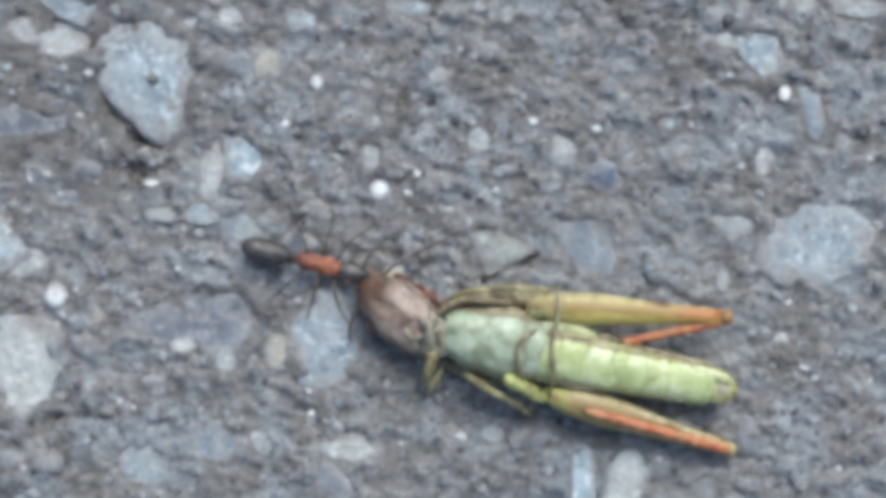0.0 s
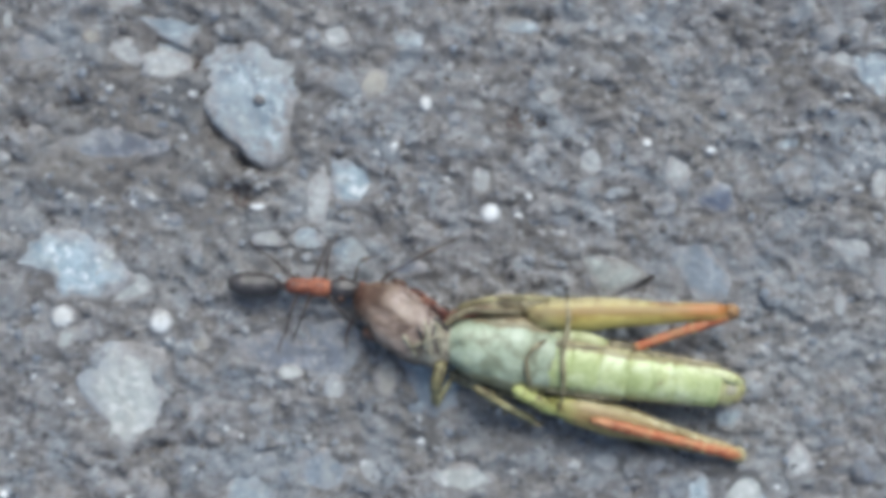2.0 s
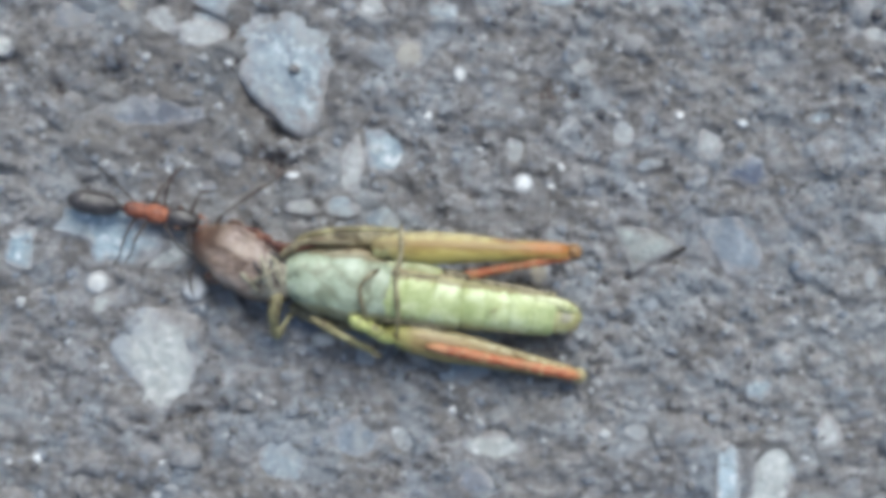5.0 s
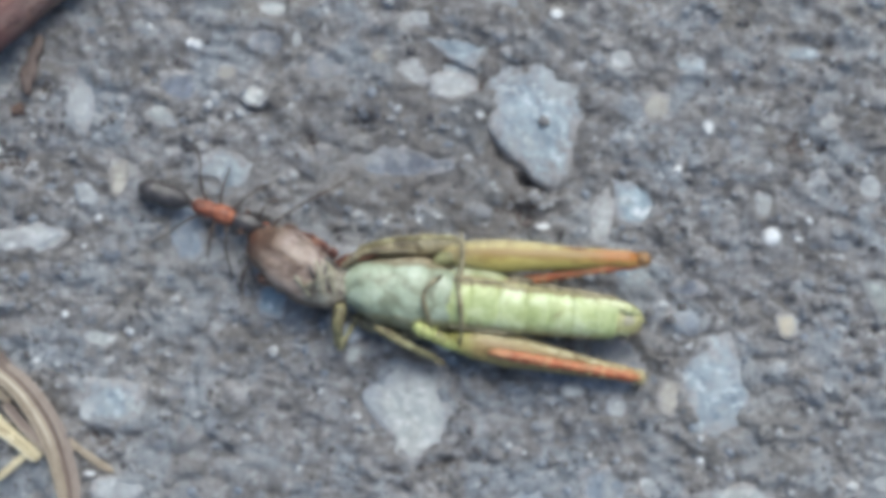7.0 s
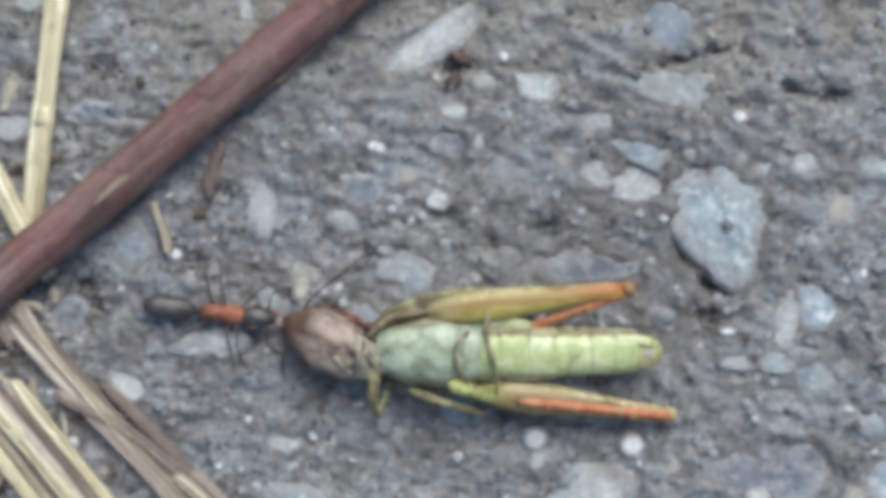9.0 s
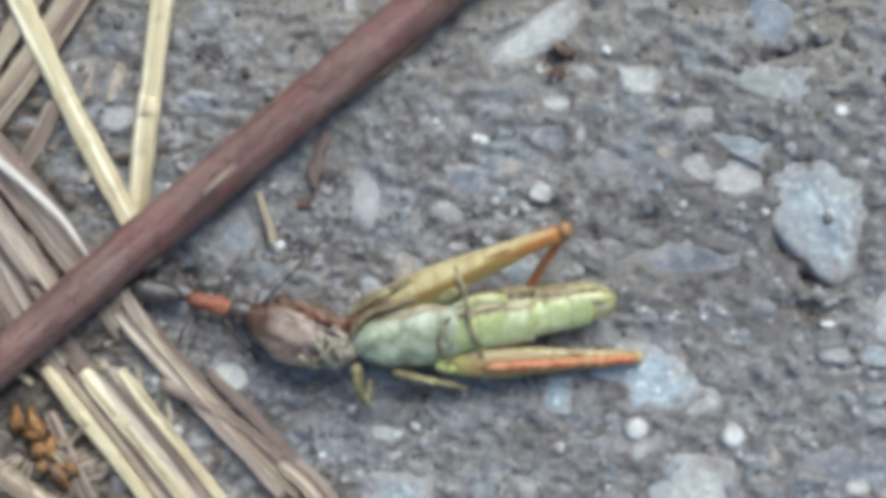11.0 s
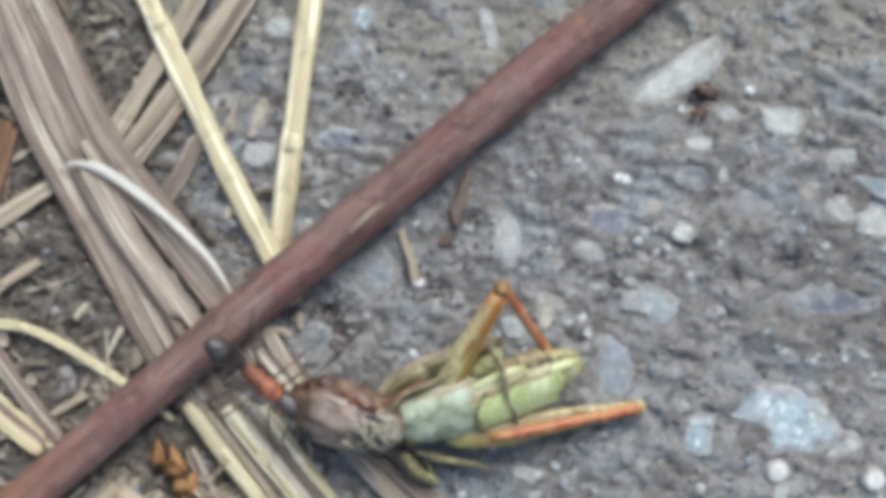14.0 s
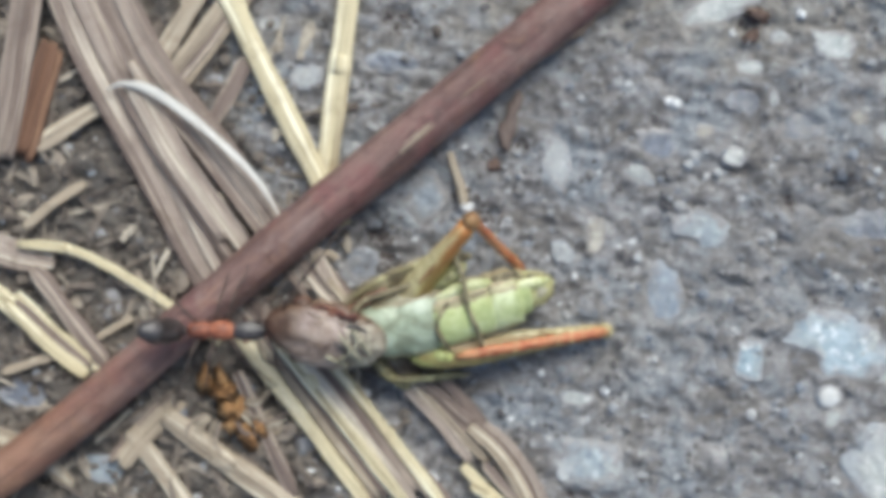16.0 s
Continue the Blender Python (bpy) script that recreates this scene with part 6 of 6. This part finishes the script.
# ---------------------------------------------------------------- what moves
def motions():
    walk(hopper["thing"], [
        (0.0, place(8.55, -3.46, 1.90, 4.0, -0.0, -9.5)),
        (0.5, place(6.08, -2.76, 1.90, 3.8, -0.0, -9.1)),
        (1.0, place(4.11, -2.87, 1.90, 3.7, -0.0, -9.3)),
        (1.5, place(3.40, -2.56, 1.90, 3.5, -0.0, -9.3)),
        (2.0, place(2.41, -2.56, 1.90, 3.4, -0.0, -9.1)),
        (2.5, place(1.67, -2.64, 1.90, 3.2, -0.0, -13.5)),
        (3.0, place(0.18, -2.07, 1.90, 3.0, -0.0, -10.9)),
        (3.5, place(-3.03, -1.80, 1.90, 2.9, -0.0, -4.6)),
        (4.2, place(-4.89, -1.54, 1.90, 2.7, -0.0, -7.2)),
        (6.3, place(-15.72, 1.96, 1.90, 2.0, -0.0, -7.3)),
        (6.5, place(-16.26, 2.20, 1.90, 1.4, -0.0, -7.1)),
        (7.0, place(-20.00, 1.83, 1.90, 0.0, -0.0, -5.0)),
        (7.5, place(-24.78, 3.73, 1.90, 0.9, -0.0, -0.6)),
        (8.0, place(-26.94, 4.31, 1.90, 1.9, -0.0, -5.1)),
        (8.5, place(-28.42, 4.06, 1.90, 2.8, -0.0, 3.8)),
        (9.0, place(-29.19, 4.48, 1.90, 3.8, -0.0, 3.8)),
        (9.5, place(-32.97, 4.67, 1.90, 8.7, -0.0, 7.0)),
        (10.2, place(-34.59, 4.99, 1.90, 15.0, -0.0, 10.2)),
        (12.3, place(-39.08, 4.09, 2.59, 37.6, 4.3, 15.7)),
        (12.5, place(-39.04, 3.65, 2.63, 37.2, 4.8, 13.1)),
        (13.0, place(-42.29, 4.16, 2.80, 36.5, 6.2, 10.8)),
        (13.5, place(-42.47, 2.86, 2.78, 35.3, 8.6, 14.5)),
        (14.0, place(-42.74, 2.93, 2.85, 31.1, 7.5, 17.5)),
        (14.5, place(-44.73, 2.53, 2.90, 29.2, 6.9, 14.0)),
        (15.0, place(-45.43, 2.88, 2.92, 27.0, 6.8, 13.4)),
        (15.5, place(-45.70, 2.60, 2.97, 25.1, 6.0, 17.1)),
        (16.0, place(-47.66, 3.08, 2.98, 21.1, 4.8, 14.6)),
    ])
    walk(hopper["head"], [
        (0.0, place(-7.98, 1.82, -0.33, 0.2, -3.5, -20.0)),
        (0.5, place(-8.07, 2.00, -0.33, 0.3, -3.6, -21.8)),
        (1.0, place(-8.23, 2.12, -0.34, 0.3, -3.5, -22.3)),
        (1.5, place(-8.49, 1.79, -0.31, 0.2, -3.1, -18.0)),
        (2.0, place(-8.49, 2.07, -0.32, 0.2, -3.2, -21.0)),
        (2.5, place(-8.59, 1.13, -0.26, 0.1, -2.7, -11.7)),
        (3.0, place(-8.49, 1.60, -0.29, 0.1, -2.9, -16.4)),
        (3.5, place(-8.41, 1.84, -0.29, 0.2, -2.9, -18.8)),
        (4.2, place(-8.56, 1.50, -0.27, 0.1, -2.7, -15.3)),
        (6.3, place(-8.24, 1.55, -0.25, 0.1, -2.6, -16.0)),
        (6.5, place(-8.47, 1.39, -0.23, 0.0, -2.4, -14.1)),
        (7.0, place(-8.89, 2.22, -0.20, 0.0, -1.9, -21.3)),
        (7.5, place(-8.19, 1.83, -0.23, 0.1, -2.4, -19.6)),
        (8.0, place(-8.07, 1.45, -0.25, 0.1, -2.7, -16.3)),
        (8.5, place(-8.73, 2.24, -0.31, 0.2, -2.9, -21.7)),
        (9.0, place(-8.23, 2.04, -0.33, 0.3, -3.5, -21.7)),
        (9.5, place(-8.26, 2.10, -0.53, 0.7, -5.4, -22.5)),
        (10.2, place(-8.65, 2.26, -0.81, 1.1, -7.6, -21.9)),
        (12.3, place(-9.23, 1.99, -2.13, 3.8, -20.9, -16.6)),
        (12.5, place(-8.83, 1.30, -1.40, 2.8, -17.7, -11.5)),
        (13.0, place(-8.21, 2.18, -1.73, 6.8, -23.6, -21.3)),
        (13.5, place(-7.76, 1.85, -1.63, 7.5, -24.5, -17.9)),
        (14.0, place(-8.23, 2.25, -1.50, 7.3, -23.2, -20.4)),
        (14.5, place(-8.73, 1.82, -1.06, 5.2, -18.6, -15.7)),
        (15.0, place(-8.24, 1.44, -0.62, 4.2, -15.9, -13.3)),
        (15.5, place(-7.90, 2.46, -0.81, 6.1, -17.4, -23.6)),
        (16.0, place(-7.63, 1.58, 0.03, 3.3, -11.1, -16.4)),
    ])
    walk(hopper["front"], [
        (0.0, place(2.99, 0.00, -0.00, 0.0, 0.8, -2.0)),
        (0.5, place(3.07, -0.00, 0.00, 0.0, 0.9, -1.5)),
        (1.0, place(3.06, 0.00, -0.00, -0.0, 1.1, 1.0)),
        (1.5, place(3.01, 0.00, -0.00, -0.0, 1.0, 0.3)),
        (2.0, place(3.09, 0.00, 0.00, -0.0, 1.1, 0.6)),
        (2.5, place(3.15, -0.00, 0.00, 0.0, 1.4, 6.5)),
        (3.0, place(3.05, 0.00, 0.00, 0.0, 1.1, 2.3)),
        (3.5, place(3.01, 0.00, 0.00, 0.0, 0.9, -2.8)),
        (4.2, place(3.10, -0.00, 0.00, -0.0, 1.0, -0.8)),
        (6.3, place(2.87, -0.00, 0.00, -0.0, 1.0, -0.1)),
        (6.5, place(2.96, 0.00, -0.00, 0.0, 1.0, -2.1)),
        (7.0, place(3.20, 0.00, 0.00, 0.0, 1.0, -0.9)),
        (7.5, place(3.03, 0.00, 0.00, 0.0, 0.9, -6.1)),
        (8.0, place(3.12, -0.00, -0.00, 0.0, 0.9, -3.0)),
        (8.5, place(3.10, 0.00, 0.00, 0.0, 0.9, -4.0)),
        (9.0, place(3.10, 0.00, 0.00, 0.0, 0.9, -3.5)),
        (9.5, place(3.19, 0.00, 0.00, 0.0, 0.6, -3.2)),
        (10.2, place(3.06, 0.00, 0.00, 0.0, 0.3, -3.0)),
        (12.3, place(2.36, 0.00, 0.39, 0.3, 0.7, 1.1)),
        (12.5, place(2.26, 0.00, 0.41, 0.3, 4.5, 7.2)),
        (13.0, place(2.49, 0.00, 0.37, 0.6, 2.6, 5.6)),
        (13.5, place(1.96, -0.00, 0.48, 1.1, 3.8, 10.6)),
        (14.0, place(2.15, 0.00, 0.44, 1.4, 1.4, 4.9)),
        (14.5, place(2.20, -0.00, 0.42, 0.9, 4.7, 9.5)),
        (15.0, place(2.10, -0.00, 0.45, 1.0, 2.0, 4.7)),
        (15.5, place(2.19, 0.00, 0.42, 0.6, 4.3, 7.5)),
        (16.0, place(2.21, -0.00, 0.42, 0.5, 3.8, 3.5)),
    ])
    walk(hopper["rear"], [
        (0.0, place(14.68, -0.41, -0.17, 0.0, 0.8, -2.0)),
        (0.5, place(14.66, -0.30, -0.18, 0.0, 0.9, -1.5)),
        (1.0, place(14.64, 0.20, -0.21, -0.0, 1.1, 1.0)),
        (1.5, place(14.56, 0.06, -0.20, -0.0, 1.0, 0.3)),
        (2.0, place(14.30, 0.11, -0.21, -0.0, 1.1, 0.6)),
        (2.5, place(14.12, 1.25, -0.27, 0.0, 1.4, 6.5)),
        (3.0, place(14.20, 0.44, -0.22, 0.0, 1.1, 2.3)),
        (3.5, place(14.42, -0.55, -0.17, 0.0, 0.9, -2.8)),
        (4.2, place(14.35, -0.17, -0.19, -0.0, 1.0, -0.8)),
        (6.3, place(14.20, -0.02, -0.20, -0.0, 1.0, -0.1)),
        (6.5, place(14.20, -0.41, -0.19, 0.0, 1.0, -2.1)),
        (7.0, place(14.35, -0.17, -0.20, 0.0, 1.0, -0.9)),
        (7.5, place(14.08, -1.18, -0.18, 0.0, 0.9, -6.1)),
        (8.0, place(14.63, -0.61, -0.18, 0.0, 0.9, -3.0)),
        (8.5, place(13.71, -0.73, -0.16, 0.0, 0.9, -4.0)),
        (9.0, place(13.60, -0.64, -0.16, 0.0, 0.9, -3.5)),
        (9.5, place(13.56, -0.60, -0.11, 0.0, 0.6, -3.2)),
        (10.2, place(13.26, -0.53, -0.07, 0.0, 0.3, -3.0)),
        (12.3, place(10.93, 0.16, 0.15, 0.3, 0.7, 1.1)),
        (12.5, place(11.17, 1.12, -0.44, 0.3, 4.5, 7.2)),
        (13.0, place(10.01, 0.72, -0.11, 0.6, 2.6, 5.6)),
        (13.5, place(8.74, 1.23, -0.12, 1.1, 3.8, 10.6)),
        (14.0, place(8.57, 0.53, 0.13, 1.4, 1.4, 4.9)),
        (14.5, place(8.86, 1.09, -0.27, 0.9, 4.7, 9.5)),
        (15.0, place(8.83, 0.54, 0.08, 1.0, 2.0, 4.7)),
        (15.5, place(8.84, 0.86, -0.24, 0.6, 4.3, 7.5)),
        (16.0, place(8.79, 0.39, -0.16, 0.5, 3.8, 3.5)),
    ])
    walk(hopper["lowleg"], [
        (0.0, place(15.01, -3.99, -0.87, -4.0, 5.2, -8.0)),
        (0.5, place(14.82, -3.90, -0.89, -3.8, 5.3, -7.7)),
        (1.0, place(15.19, -3.33, -0.94, -3.7, 5.4, -5.0)),
        (1.5, place(14.87, -3.88, -0.91, -3.5, 5.4, -7.6)),
        (2.0, place(14.71, -3.71, -0.93, -3.4, 5.6, -6.9)),
        (2.5, place(14.91, -2.51, -1.01, -3.2, 5.9, -1.4)),
        (3.0, place(14.68, -3.14, -0.98, -3.1, 5.9, -4.3)),
        (3.5, place(14.57, -4.13, -0.94, -2.9, 5.7, -8.9)),
        (4.2, place(14.59, -3.66, -0.98, -2.7, 5.9, -6.7)),
        (6.3, place(14.71, -3.28, -1.04, -2.0, 6.1, -4.9)),
        (6.5, place(14.70, -3.67, -1.06, -1.4, 6.2, -6.7)),
        (7.0, place(14.54, -3.42, -1.15, 0.0, 6.7, -5.6)),
        (7.5, place(14.30, -4.51, -1.08, -0.9, 6.4, -10.8)),
        (8.0, place(14.88, -3.97, -1.02, -1.9, 5.9, -7.9)),
        (8.5, place(14.07, -4.29, -0.94, -2.8, 5.9, -10.0)),
        (9.0, place(13.97, -4.46, -0.86, -3.7, 5.5, -10.9)),
        (9.5, place(14.18, -4.10, -0.54, -8.7, 4.7, -9.1)),
        (10.2, place(13.63, -4.23, -0.06, -14.8, 3.4, -10.5)),
        (12.3, place(12.39, -3.82, 1.76, -36.1, -3.9, -10.4)),
        (12.5, place(12.76, -2.80, 1.10, -36.8, -0.2, -4.6)),
        (13.0, place(11.62, -3.13, 1.35, -35.6, -1.7, -7.2)),
        (13.5, place(11.23, -2.28, 1.18, -34.8, -0.6, -2.0)),
        (14.0, place(11.27, -3.16, 1.17, -30.0, -1.4, -7.4)),
        (14.5, place(11.12, -2.84, 0.63, -28.7, 1.6, -5.1)),
        (15.0, place(11.24, -3.12, 0.66, -26.1, 0.9, -6.6)),
        (15.5, place(10.94, -3.43, 0.40, -24.2, 2.1, -8.8)),
        (16.0, place(11.38, -3.30, -0.11, -20.6, 4.4, -7.2)),
    ])
    walk(hopper["upleg"], [
        (0.0, place(13.25, 3.68, 0.44, -4.0, 0.7, 6.1)),
        (0.5, place(13.27, 4.01, 0.43, -3.8, 0.8, 7.6)),
        (1.0, place(13.21, 4.55, 0.41, -3.6, 0.9, 10.2)),
        (1.5, place(12.96, 4.30, 0.44, -3.5, 0.8, 9.2)),
        (2.0, place(12.71, 4.42, 0.44, -3.3, 0.8, 9.9)),
        (2.5, place(12.17, 5.37, 0.40, -3.1, 1.0, 15.2)),
        (3.0, place(12.53, 4.29, 0.47, -3.0, 0.6, 9.4)),
        (3.5, place(13.27, 3.13, 0.54, -2.9, 0.3, 3.5)),
        (4.2, place(13.09, 3.71, 0.53, -2.7, 0.3, 6.3)),
        (6.3, place(13.67, 3.39, 0.58, -2.0, 0.1, 4.5)),
        (6.5, place(13.66, 3.11, 0.62, -1.4, -0.1, 3.2)),
        (7.0, place(13.87, 3.37, 0.70, 0.0, -0.5, 4.4)),
        (7.5, place(12.54, 2.11, 0.88, -0.9, -1.4, -1.5)),
        (8.0, place(13.40, 3.08, 1.04, -1.9, -2.1, 3.2)),
        (8.5, place(12.11, 3.15, 1.20, -2.8, -3.2, 4.0)),
        (9.0, place(11.60, 3.15, 1.37, -3.8, -4.2, 4.1)),
        (9.5, place(12.42, 3.24, 1.32, -8.7, -4.5, 4.1)),
        (10.2, place(11.25, 4.21, 1.05, 0.1, -4.6, 9.8)),
        (12.3, place(8.45, 6.98, 0.36, 19.3, -3.2, 31.8)),
        (12.5, place(8.29, 7.99, -0.28, 21.6, 1.3, 37.9)),
        (13.0, place(7.04, 7.29, 0.32, 21.1, -2.6, 39.4)),
        (13.5, place(4.56, 7.56, 0.31, 25.9, -2.2, 56.3)),
        (14.0, place(4.50, 7.06, 1.00, 28.2, -7.6, 54.6)),
        (14.5, place(4.91, 7.08, 1.21, 29.0, -8.6, 51.4)),
        (15.0, place(4.88, 6.81, 1.64, 29.7, -12.4, 50.2)),
        (15.5, place(4.74, 7.03, 1.65, 32.8, -11.7, 52.8)),
        (16.0, place(4.47, 5.87, 2.46, 33.9, -21.3, 47.2)),
    ])
    walk(hopper["uptibia"], [
        (0.0, place(0.00, -0.15, 0.10, -0.1, -5.0, 15.7)),
        (0.5, place(-0.00, -0.15, 0.10, -0.1, -5.0, 17.5)),
        (1.0, place(-0.00, -0.15, 0.10, -0.1, -5.0, 17.3)),
        (1.5, place(0.00, -0.15, 0.10, -0.1, -5.0, 20.2)),
        (2.0, place(0.00, -0.15, 0.10, -0.1, -5.0, 18.0)),
        (2.5, place(0.00, -0.15, 0.10, -0.0, -5.0, 15.3)),
        (3.0, place(0.00, -0.15, 0.10, -0.0, -5.0, 12.4)),
        (3.5, place(0.00, -0.15, 0.10, -0.0, -5.0, 11.2)),
        (4.2, place(0.00, -0.15, 0.10, -0.0, -5.0, 13.3)),
        (6.3, place(0.00, -0.15, 0.10, -0.0, -5.0, 10.0)),
        (6.5, place(0.00, -0.15, 0.10, -0.0, -5.0, 10.0)),
        (7.0, place(0.00, -0.15, 0.10, 0.1, -5.0, 10.0)),
        (7.5, place(0.00, -0.15, 0.10, 0.1, -5.0, 10.0)),
        (8.0, place(-0.00, -0.15, 0.10, 0.2, -5.0, 10.0)),
        (8.5, place(-0.00, -0.15, 0.10, 0.8, -5.0, 12.4)),
        (9.0, place(0.00, -0.15, 0.10, 1.1, -5.0, 13.0)),
        (9.5, place(0.00, -0.15, 0.10, 1.2, -5.0, 12.0)),
        (10.2, place(0.00, 0.00, 0.00, -10.4, -15.4, 30.9)),
        (12.3, place(0.00, 0.00, 0.00, -24.6, 6.3, 48.7)),
        (12.5, place(0.00, 0.00, 0.00, -28.8, 12.4, 42.7)),
        (13.0, place(0.00, 0.00, 0.00, -21.0, 10.1, 49.2)),
        (13.5, place(0.00, 0.00, 0.00, -7.5, 8.8, 54.6)),
        (14.0, place(0.00, 0.00, 0.00, -4.2, 14.4, 55.0)),
        (14.5, place(0.00, 0.00, 0.00, -6.6, 12.1, 54.5)),
        (15.0, place(0.00, 0.00, 0.00, -4.0, 7.9, 55.2)),
        (15.5, place(0.00, 0.00, 0.00, -6.7, 9.2, 53.4)),
        (16.0, place(0.00, 0.00, 0.00, 19.2, 2.4, 64.5)),
    ])
    # the loose middle leg swings out as the body turns, and the forelegs hang
    for leg in hopper["midlegs"]:
        walk(leg, [
            (0.0, place(0.00, 0.00, 0.00, 0.0, 0.0, 0.0)),
            (9.0, place(0.00, 0.00, 0.00, 0.0, 0.0, 0.0)),
            (10.2, place(0.00, 0.00, 0.00, -9.0, 0.0, 0.0)),
            (12.5, place(-0.58, -0.83, -1.35, -35.7, -12.3, -8.7)),
            (13.5, place(-0.69, -1.20, -1.37, -34.8, -10.5, -0.0)),
            (14.5, place(-0.60, -0.99, -1.61, -28.1, -10.7, -5.4)),
            (15.5, place(-0.08, -0.45, -1.88, -22.8, -12.3, -12.9)),
            (16.0, place(-0.80, -1.44, -1.54, -21.6, 0.4, 14.0)),
        ])
    for leg in hopper["forelegs"]:
        walk(leg, [
            (0.0, place(0.00, 0.00, 0.00, 0.0, 0.0, 0.0)),
            (9.0, place(0.00, 0.00, 0.00, 0.0, 0.0, 0.0)),
            (10.2, place(0.00, 0.00, 0.00, -9.0, 0.0, 0.0)),
            (12.5, place(-0.96, -0.94, -1.31, -37.3, 4.3, 13.4)),
            (13.5, place(-0.33, -0.95, -1.47, -35.1, 9.4, 27.7)),
            (14.5, place(-0.41, -0.60, -1.80, -29.2, 7.0, 26.2)),
            (15.5, place(0.34, -0.70, -1.71, -25.7, 1.3, 16.5)),
            (16.0, place(0.05, 0.11, -2.06, -20.3, 7.6, 32.8)),
        ])
    walk(ant["thing"], [
        (0.0, place(-1.33, 1.04, 1.00, 0.0, 0.0, -13.9)),
        (0.5, place(-3.90, 1.46, 1.00, 0.0, 0.0, -5.6)),
        (1.0, place(-6.05, 1.67, 1.00, 0.0, 0.0, -9.5)),
        (1.5, place(-7.00, 1.44, 1.00, 0.0, 0.0, -3.7)),
        (2.0, place(-8.29, 1.23, 1.00, 0.0, 0.0, -2.7)),
        (2.5, place(-9.24, 1.06, 1.00, 0.0, 0.0, -1.8)),
        (3.0, place(-10.62, 1.56, 1.00, 0.0, 0.0, 0.7)),
        (3.5, place(-13.84, 1.47, 1.00, 0.0, 0.0, -8.3)),
        (4.2, place(-15.76, 1.98, 1.00, 0.0, 0.0, -11.3)),
        (6.3, place(-26.71, 5.93, 1.00, 0.0, 0.0, -6.4)),
        (6.5, place(-27.34, 6.05, 1.00, 0.0, 0.0, -9.6)),
        (7.0, place(-30.69, 6.46, 1.00, 0.0, 0.0, -18.1)),
        (7.3, place(-31.05, 6.23, 2.00, 0.0, 32.0, -49.0)),
        (7.5, place(-33.04, 8.13, 3.00, 0.0, 56.0, -82.0)),
        (7.6, place(-32.29, 8.92, 3.10, 0.0, 58.0, -88.0)),
        (7.9, place(-34.71, 9.33, 2.70, 0.0, 52.0, -76.0)),
        (8.0, place(-35.71, 9.58, 2.20, 0.0, 38.0, -52.0)),
        (8.2, place(-37.43, 7.96, 1.30, 0.0, 6.0, -24.0)),
        (8.5, place(-39.89, 7.17, 1.00, 0.0, 0.0, -15.3)),
        (9.0, place(-41.01, 6.59, 1.00, 0.0, 0.0, -5.7)),
        (9.5, place(-44.78, 6.56, 1.00, 0.0, 0.0, -3.9)),
        (10.2, place(-46.45, 6.66, 1.00, 0.0, 0.0, -9.6)),
        (12.3, place(-50.19, 5.59, 2.20, 0.0, 0.0, -13.8)),
        (12.5, place(-49.79, 5.50, 2.60, 0.0, 0.0, -19.9)),
        (13.0, place(-52.67, 7.24, 4.40, 0.0, 0.0, -32.3)),
        (13.5, place(-52.04, 5.04, 4.20, 0.0, 0.0, -49.5)),
        (14.0, place(-52.69, 3.99, 4.20, 0.0, 0.0, -39.3)),
        (14.5, place(-55.64, 3.46, 4.20, 0.0, 0.0, -15.0)),
        (15.0, place(-56.45, 2.34, 4.20, 0.0, 0.0, 1.6)),
        (15.5, place(-56.69, 2.15, 4.20, 0.0, 0.0, 4.9)),
        (16.0, place(-58.20, 2.34, 4.20, 0.0, 0.0, 1.8)),
    ])
    # the hind body lifts as the ant rears, and again where it climbs the stem
    walk(ant["gaster"], [
        (0.0, place(0.00, 0, -0.00, 0, 0, 0)),
        (7.0, place(0.00, 0, -0.00, 0, 0, 0)),
        (7.3, place(-0.04, 0, -0.34, 0, 12, 0)),
        (7.5, place(-0.17, 0, -0.72, 0, 26, 0)),
        (7.9, place(-0.22, 0, -0.82, 0, 30, 0)),
        (8.0, place(-0.12, 0, -0.62, 0, 22, 0)),
        (8.2, place(0.00, 0, -0.00, 0, 0, 0)),
        (12.3, place(0.00, 0, -0.00, 0, 0, 0)),
        (12.5, place(-0.02, 0, -0.23, 0, 8, 0)),
        (13.0, place(-0.28, 0, -0.92, 0, 34, 0)),
        (13.5, place(-0.50, 0, -1.19, 0, 46, 0)),
        (14.5, place(-0.59, 0, -1.26, 0, 50, 0)),
        (16.0, place(-0.59, 0, -1.26, 0, 50, 0)),
    ])
    # the legs step in two sets of three
    for n, (leg, x, s) in enumerate(ant["legs"]):
        phase = math.pi * ((n + (s > 0)) % 2)
        rows = []
        for k in range(65):
            t = k * 0.25
            w = 2 * math.pi * 1.35 * t + phase
            rows.append((t, place(x, 0.3 * s, -0.12, 9 * s * max(0.0, math.cos(w)), 0, 20 * math.sin(w))))
        walk(leg, rows)


motions()
